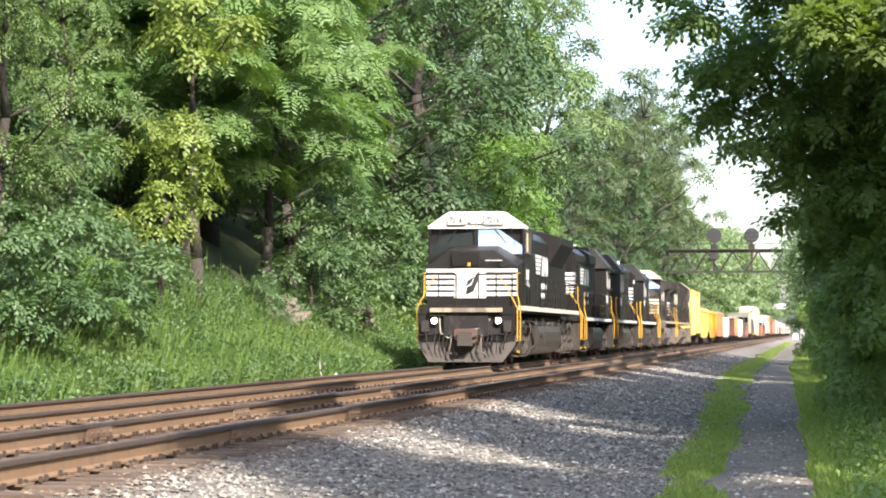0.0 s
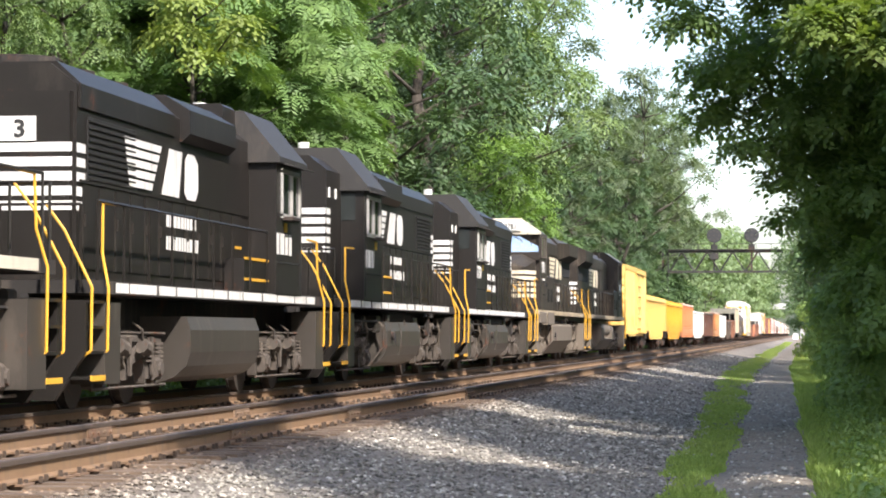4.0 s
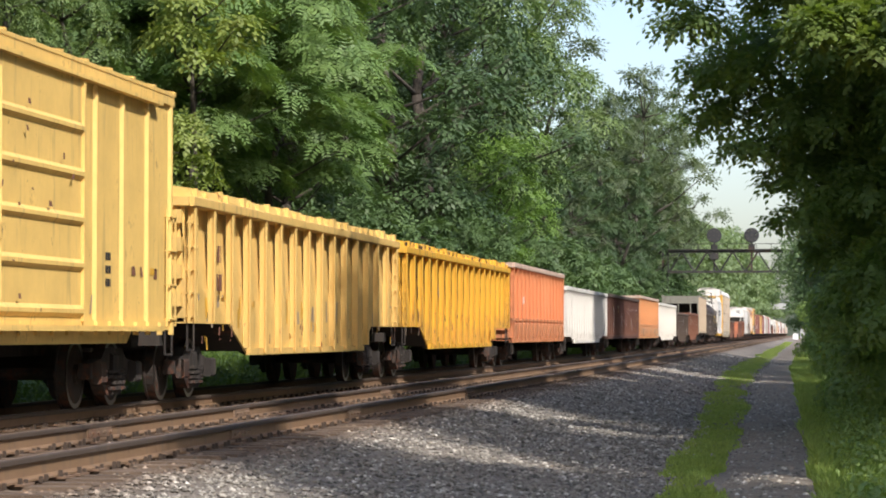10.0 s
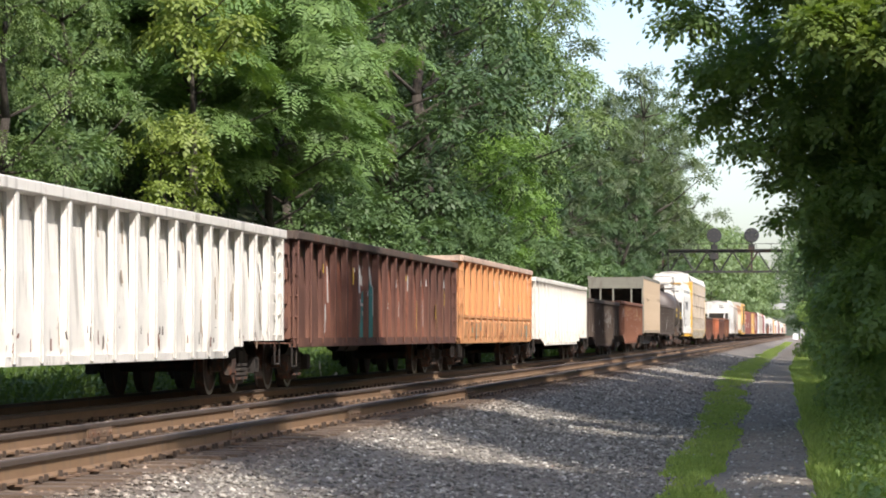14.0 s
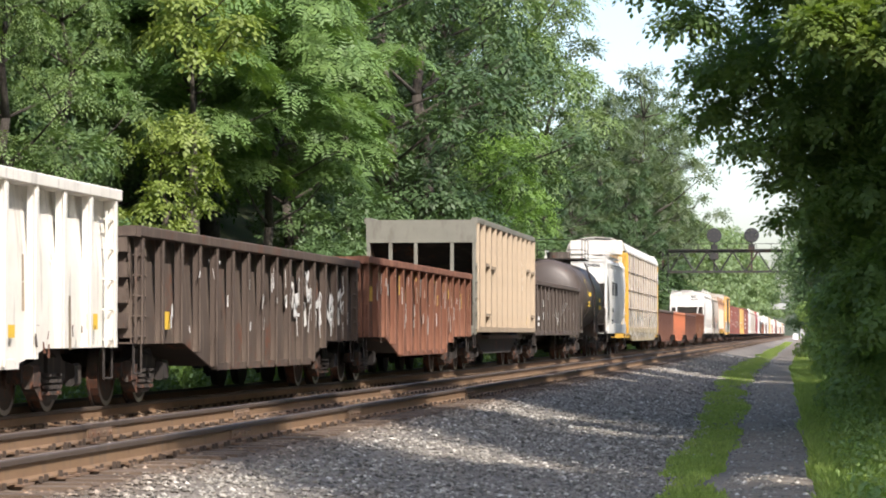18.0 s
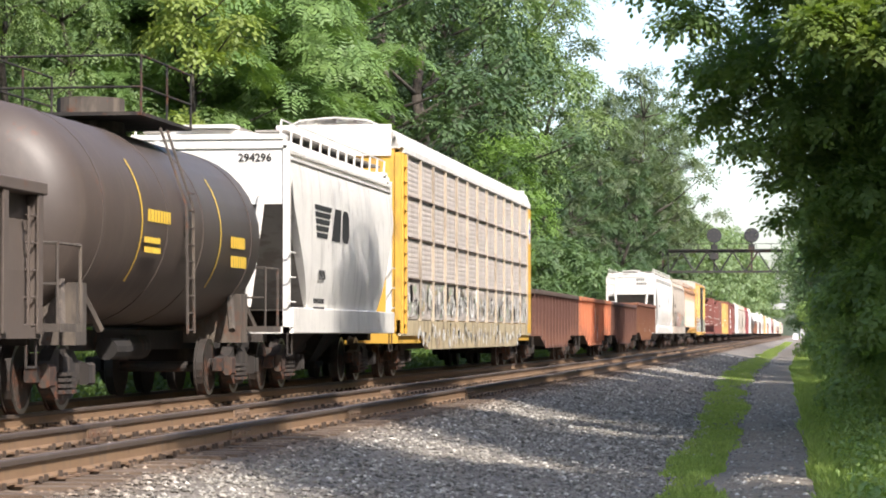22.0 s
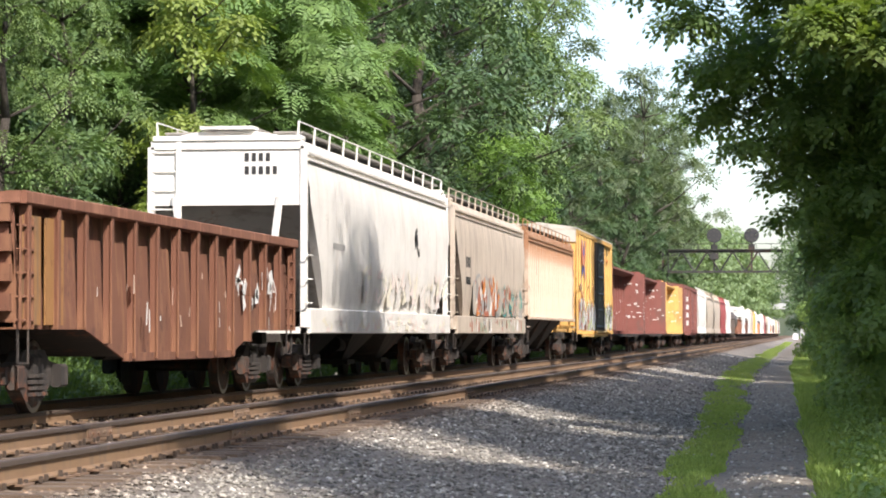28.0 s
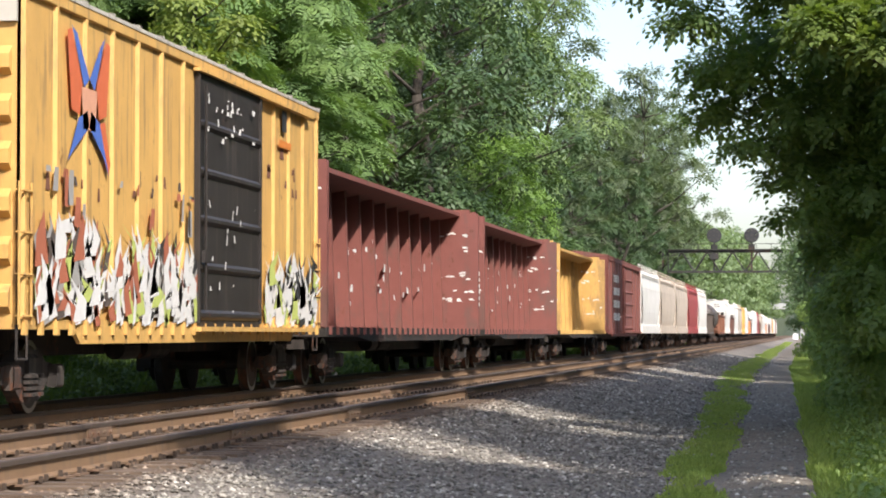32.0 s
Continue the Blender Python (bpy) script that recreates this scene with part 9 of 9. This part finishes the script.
SMEARS = [plain("smear_grey", (0.67, 0.635, 0.59), 0.7), plain("smear_pink", (0.74, 0.635, 0.58), 0.7), plain("smear_yellow", (0.74, 0.69, 0.56), 0.7)]
jagged(h, 1.538, 6.0, 18.0, 1.55, 2.5, SMEARS, 43, 70)
jagged(h, 1.545, 2.0, 18.5, 1.03, 1.42, SMEARS, 44, 70)
h = couple(hopper(17.6, M_HOPTAN, 4.45, 1.42, "dusty tan covered hopper with coloured graffiti", curved=True), 574.2)
tag_letters(h, 1.548, 4.2, 8.6, 1.5, 2.55, [G_RUSTRED, M_HOPTAN, G_ORANGE], 21, 0.95, G_GREY)
jagged(h, 1.55, 4.4, 9.4, 1.45, 2.7, [G_GREY, G_RUSTRED, M_MARK, G_ORANGE, G_RUSTRED], 22, 90)
jagged(h, 1.55, 9.2, 15.8, 1.45, 2.5, [G_RUSTRED, G_PALEGREEN, G_GREY, G_TEAL, M_HOPTAN, M_HOPTAN], 23, 110)
dashes(h, 1.545, 3.0, 16.5, 0.98, 1.4, [G_RUSTRED, G_PALEGREEN, M_MARK], 24, 60, 0.3, 0.08)
text_bars(h, 1.53, 2.5, 2.75, 0.9, 0.28, 1, M_INK, 22)
text_bars(h, 1.53, 2.5, 2.3, 0.9, 0.2, 1, M_INK, 23)
h = couple(hopper(17.9, M_HOPRUST, 4.42, 1.52, "rust-streaked ribbed covered hopper with sloped bays", curved=False, ribs=23, sill_h=0.06, ladder_side=1), 591.8)
marks = Mesh()
for k, (y, z) in enumerate(((2.75, 2.95), (2.95, 2.95), (3.6, 2.95), (3.82, 2.95), (2.8, 2.45), (3.55, 2.45), (4.3, 2.45))):
    marks.box(1.426, 1.43, y, y + 0.075, z, z + 0.32)
    if k % 2 == 0:
        marks.box(1.426, 1.43, y + 0.075, y + 0.15, z + 0.13, z + 0.19)
part("lettering", marks, M_INK, h)["kind"] = "stuff"
b = couple(boxcar(19.5, M_BOXYEL, 5.1, 1.05, "yellow high boxcar with black plug door and graffiti", door_mat=M_BLACKDOOR, door=(0.47, 0.71), panels=14, roof_mat=M_BOXROOF, white_top=True), 609.7)
jagged(b, 1.525, 1.2, 9.2, 1.08, 2.5, [G_BLACK, G_WHITE, M_CHAR, G_WHITE, G_GREY, G_LIME, M_MARK, G_RUSTRED, G_WHITE], 26, 240)
jagged(b, 1.525, 14.2, 18.7, 1.08, 2.45, [G_BLACK, G_WHITE, G_LIME, G_WHITE, M_MARK], 27, 120)
dashes(b, 1.53, 1.4, 9.0, 2.3, 3.0, [G_GREY, G_RUSTRED], 40, 16, 0.4, 0.09)
for pts, mt in (([(2.3, 4.85), (2.6, 4.75), (3.3, 4.1), (3.0, 3.95)], G_BLUE), ([(4.2, 4.85), (3.95, 4.7), (3.3, 4.1), (3.6, 3.95)], G_BLUE),
                ([(2.05, 4.75), (2.3, 4.8), (2.9, 4.0), (2.75, 3.5), (2.3, 3.55)], G_VERMILION), ([(4.5, 4.75), (4.25, 4.8), (3.7, 4.0), (3.85, 3.5), (4.3, 3.6)], G_VERMILION),
                ([(2.85, 3.95), (3.75, 3.95), (3.65, 3.3), (2.95, 3.3)], G_PALERED),
                ([(2.1, 2.75), (2.45, 2.95), (3.3, 3.35), (3.2, 3.6), (2.7, 3.45)], G_BLUE), ([(4.45, 2.65), (4.1, 2.95), (3.3, 3.35), (3.4, 3.6), (3.9, 3.45)], G_BLUE),
                ([(4.55, 2.85), (4.45, 2.65), (3.9, 3.45), (4.2, 3.5)], G_VERMILION),
                ([(18.4, 4.9), (18.9, 4.9), (18.9, 4.45), (18.4, 4.45)], M_INK), ([(18.1, 4.25), (19.4, 4.25), (19.4, 4.1), (18.1, 4.1)], G_ORANGE)):
    part("painted_emblem", Mesh().add([(1.522, 0.75 + 0.8 * y, 0.91 + 0.8 * z) for y, z in pts], [tuple(range(len(pts)))]), mt, b)
dashes(b, 1.58, 9.6, 13.0, 3.9, 4.6, [M_MARK], 29, 26, 0.07, 0.06)
dashes(b, 1.58, 9.6, 13.0, 1.2, 3.0, [M_MARK], 30, 14, 0.1, 0.03)
dashes(b, 1.48, 14.5, 18.0, 3.2, 4.3, [M_RUST], 38, 9, 0.2, 0.1)
dashes(b, 1.48, 1.4, 8.8, 2.6, 3.2, [M_CHAR, M_RUST], 39, 12, 0.2, 0.07)
g = couple(centerbeam(24.1, M_REDBROWN, "mineral-red centerbeam flat car with bulkheads and scrawls"), 629.2)
dashes(g, 0.41, 2.0, 22.0, 1.6, 3.2, [G_WHITE], 31, 44, 0.12, 0.10)
text_bars(g, 1.47, 23.3, 2.6, 0.2, 0.1, 6, M_MARK, 81)
g = couple(centerbeam(22.5, M_REDBROWN, "mineral-red centerbeam flat car with bulkheads"), 653.3)
dashes(g, 0.41, 2.0, 20.0, 1.6, 3.2, [G_WHITE], 32, 36, 0.12, 0.10)
couple(centerbeam(22.5, M_BOXYEL, "yellow centerbeam flat car with bulkheads"), 675.8)
# gondolas that ride low on their springs
STAYS = ("truck", "center_sill", "coupler", "brake_cylinder", "air_tank", "air_hose", "wheel", "axle")
for thing, s, turn in CONSIST:
    dz = {278.0: 0.2, 298.9: 0.2, 321.1: 0.2, 339.4: 0.2, 360.7: 0.19, 379.0: 0.13, 484.5: 0.13, 502.3: 0.13, 519.1: 0.13}.get(round(s, 1))
    if dz:
        for p in thing.children:
            if not p.name.startswith(STAYS):
                p.location.z -= dz
# the cars further back, only ever seen far off
s = 698.3
rng = random.Random(5)
far_list = ["red", "white", "tan", "tan", "redhop", "grey", "dark", "tank", "rust", "white", "brown", "grey", "tan", "yellow", "white", "orange", "tank", "white", "grey", "redhop", "brown", "tan",
            "white", "white", "orange", "grey", "tank", "brown", "white", "tan", "yellow", "white", "grey", "red", "white"]
for kind in far_list:
    if kind == "red":
        L = 24.0
        t = boxcar(L, M_REDBROWN, 4.5, 1.05, "mineral-red boxcar far back in the train", lod=True, panels=12)
        text_bars(t, 1.51, 4, 3.4, 4.0, 0.35, 4, M_MARK, 40)
    elif kind in ("white", "tan", "grey", "redhop"):
        L = 18.6
        t = hopper(L, {"white": M_HOPWHITE, "tan": M_HOPTAN, "grey": M_HOPGREY, "redhop": M_RED}[kind], 4.5, 1.42,
                   {"white": "white", "tan": "tan", "grey": "grey", "redhop": "red"}[kind] + " curved-side covered hopper far back in the train", lod=True)
    elif kind == "tank":
        L = 15.0
        t = tank_car(L, "dark tank car far back in the train", True)
    elif kind == "yellow":
        L = 17.5
        t = boxcar(L, M_BOXYEL, 4.5, 1.05, "yellow boxcar far back in the train", lod=True, panels=10)
    else:
        L = 18.0
        t = gondola(L, {"brown": M_BROWNRED, "dark": M_CHAR, "rust": M_RUST, "orange": M_ORANGE}[kind], 1.02, 2.8, 1.02, 10,
                    {"brown": "brown-red", "dark": "charcoal", "rust": "rust-brown", "orange": "faded orange"}[kind] + " gondola far back in the train", lod=True)
    couple(t, s)
    s += L

SPEED = 18.17


def motions():
    """The train rolls towards the camera at a steady speed."""
    for thing, s0, turn in CONSIST:
        walk(thing, [(t, pose(FAR_X, s0 - SPEED * t, FAR_Z, 0, 0, turn)) for t in (0, 8, 16, 24, 32)])
    # wheels roll without slipping; wheels of one size and sense share one set of keys
    turned = {thing for thing, _, turn in CONSIST if turn}
    lead = {}
    for w, r in AXLES:
        key = (r, -1 if w.parent.parent in turned else 1)
        if key not in lead:
            lead[key] = w
            step = key[1] * math.degrees(SPEED / (FPS * r))
            walk(w, [(k / FPS, pose(0, 0, 0, (step * k) % 360)) for k in range(32 * FPS + 1)])
        else:
            w.rotation_mode = "QUATERNION"
            mine, his = w.animation_data_create(), lead[key].animation_data
            mine.action = his.action
            mine.action_slot = his.action_slot


motions()
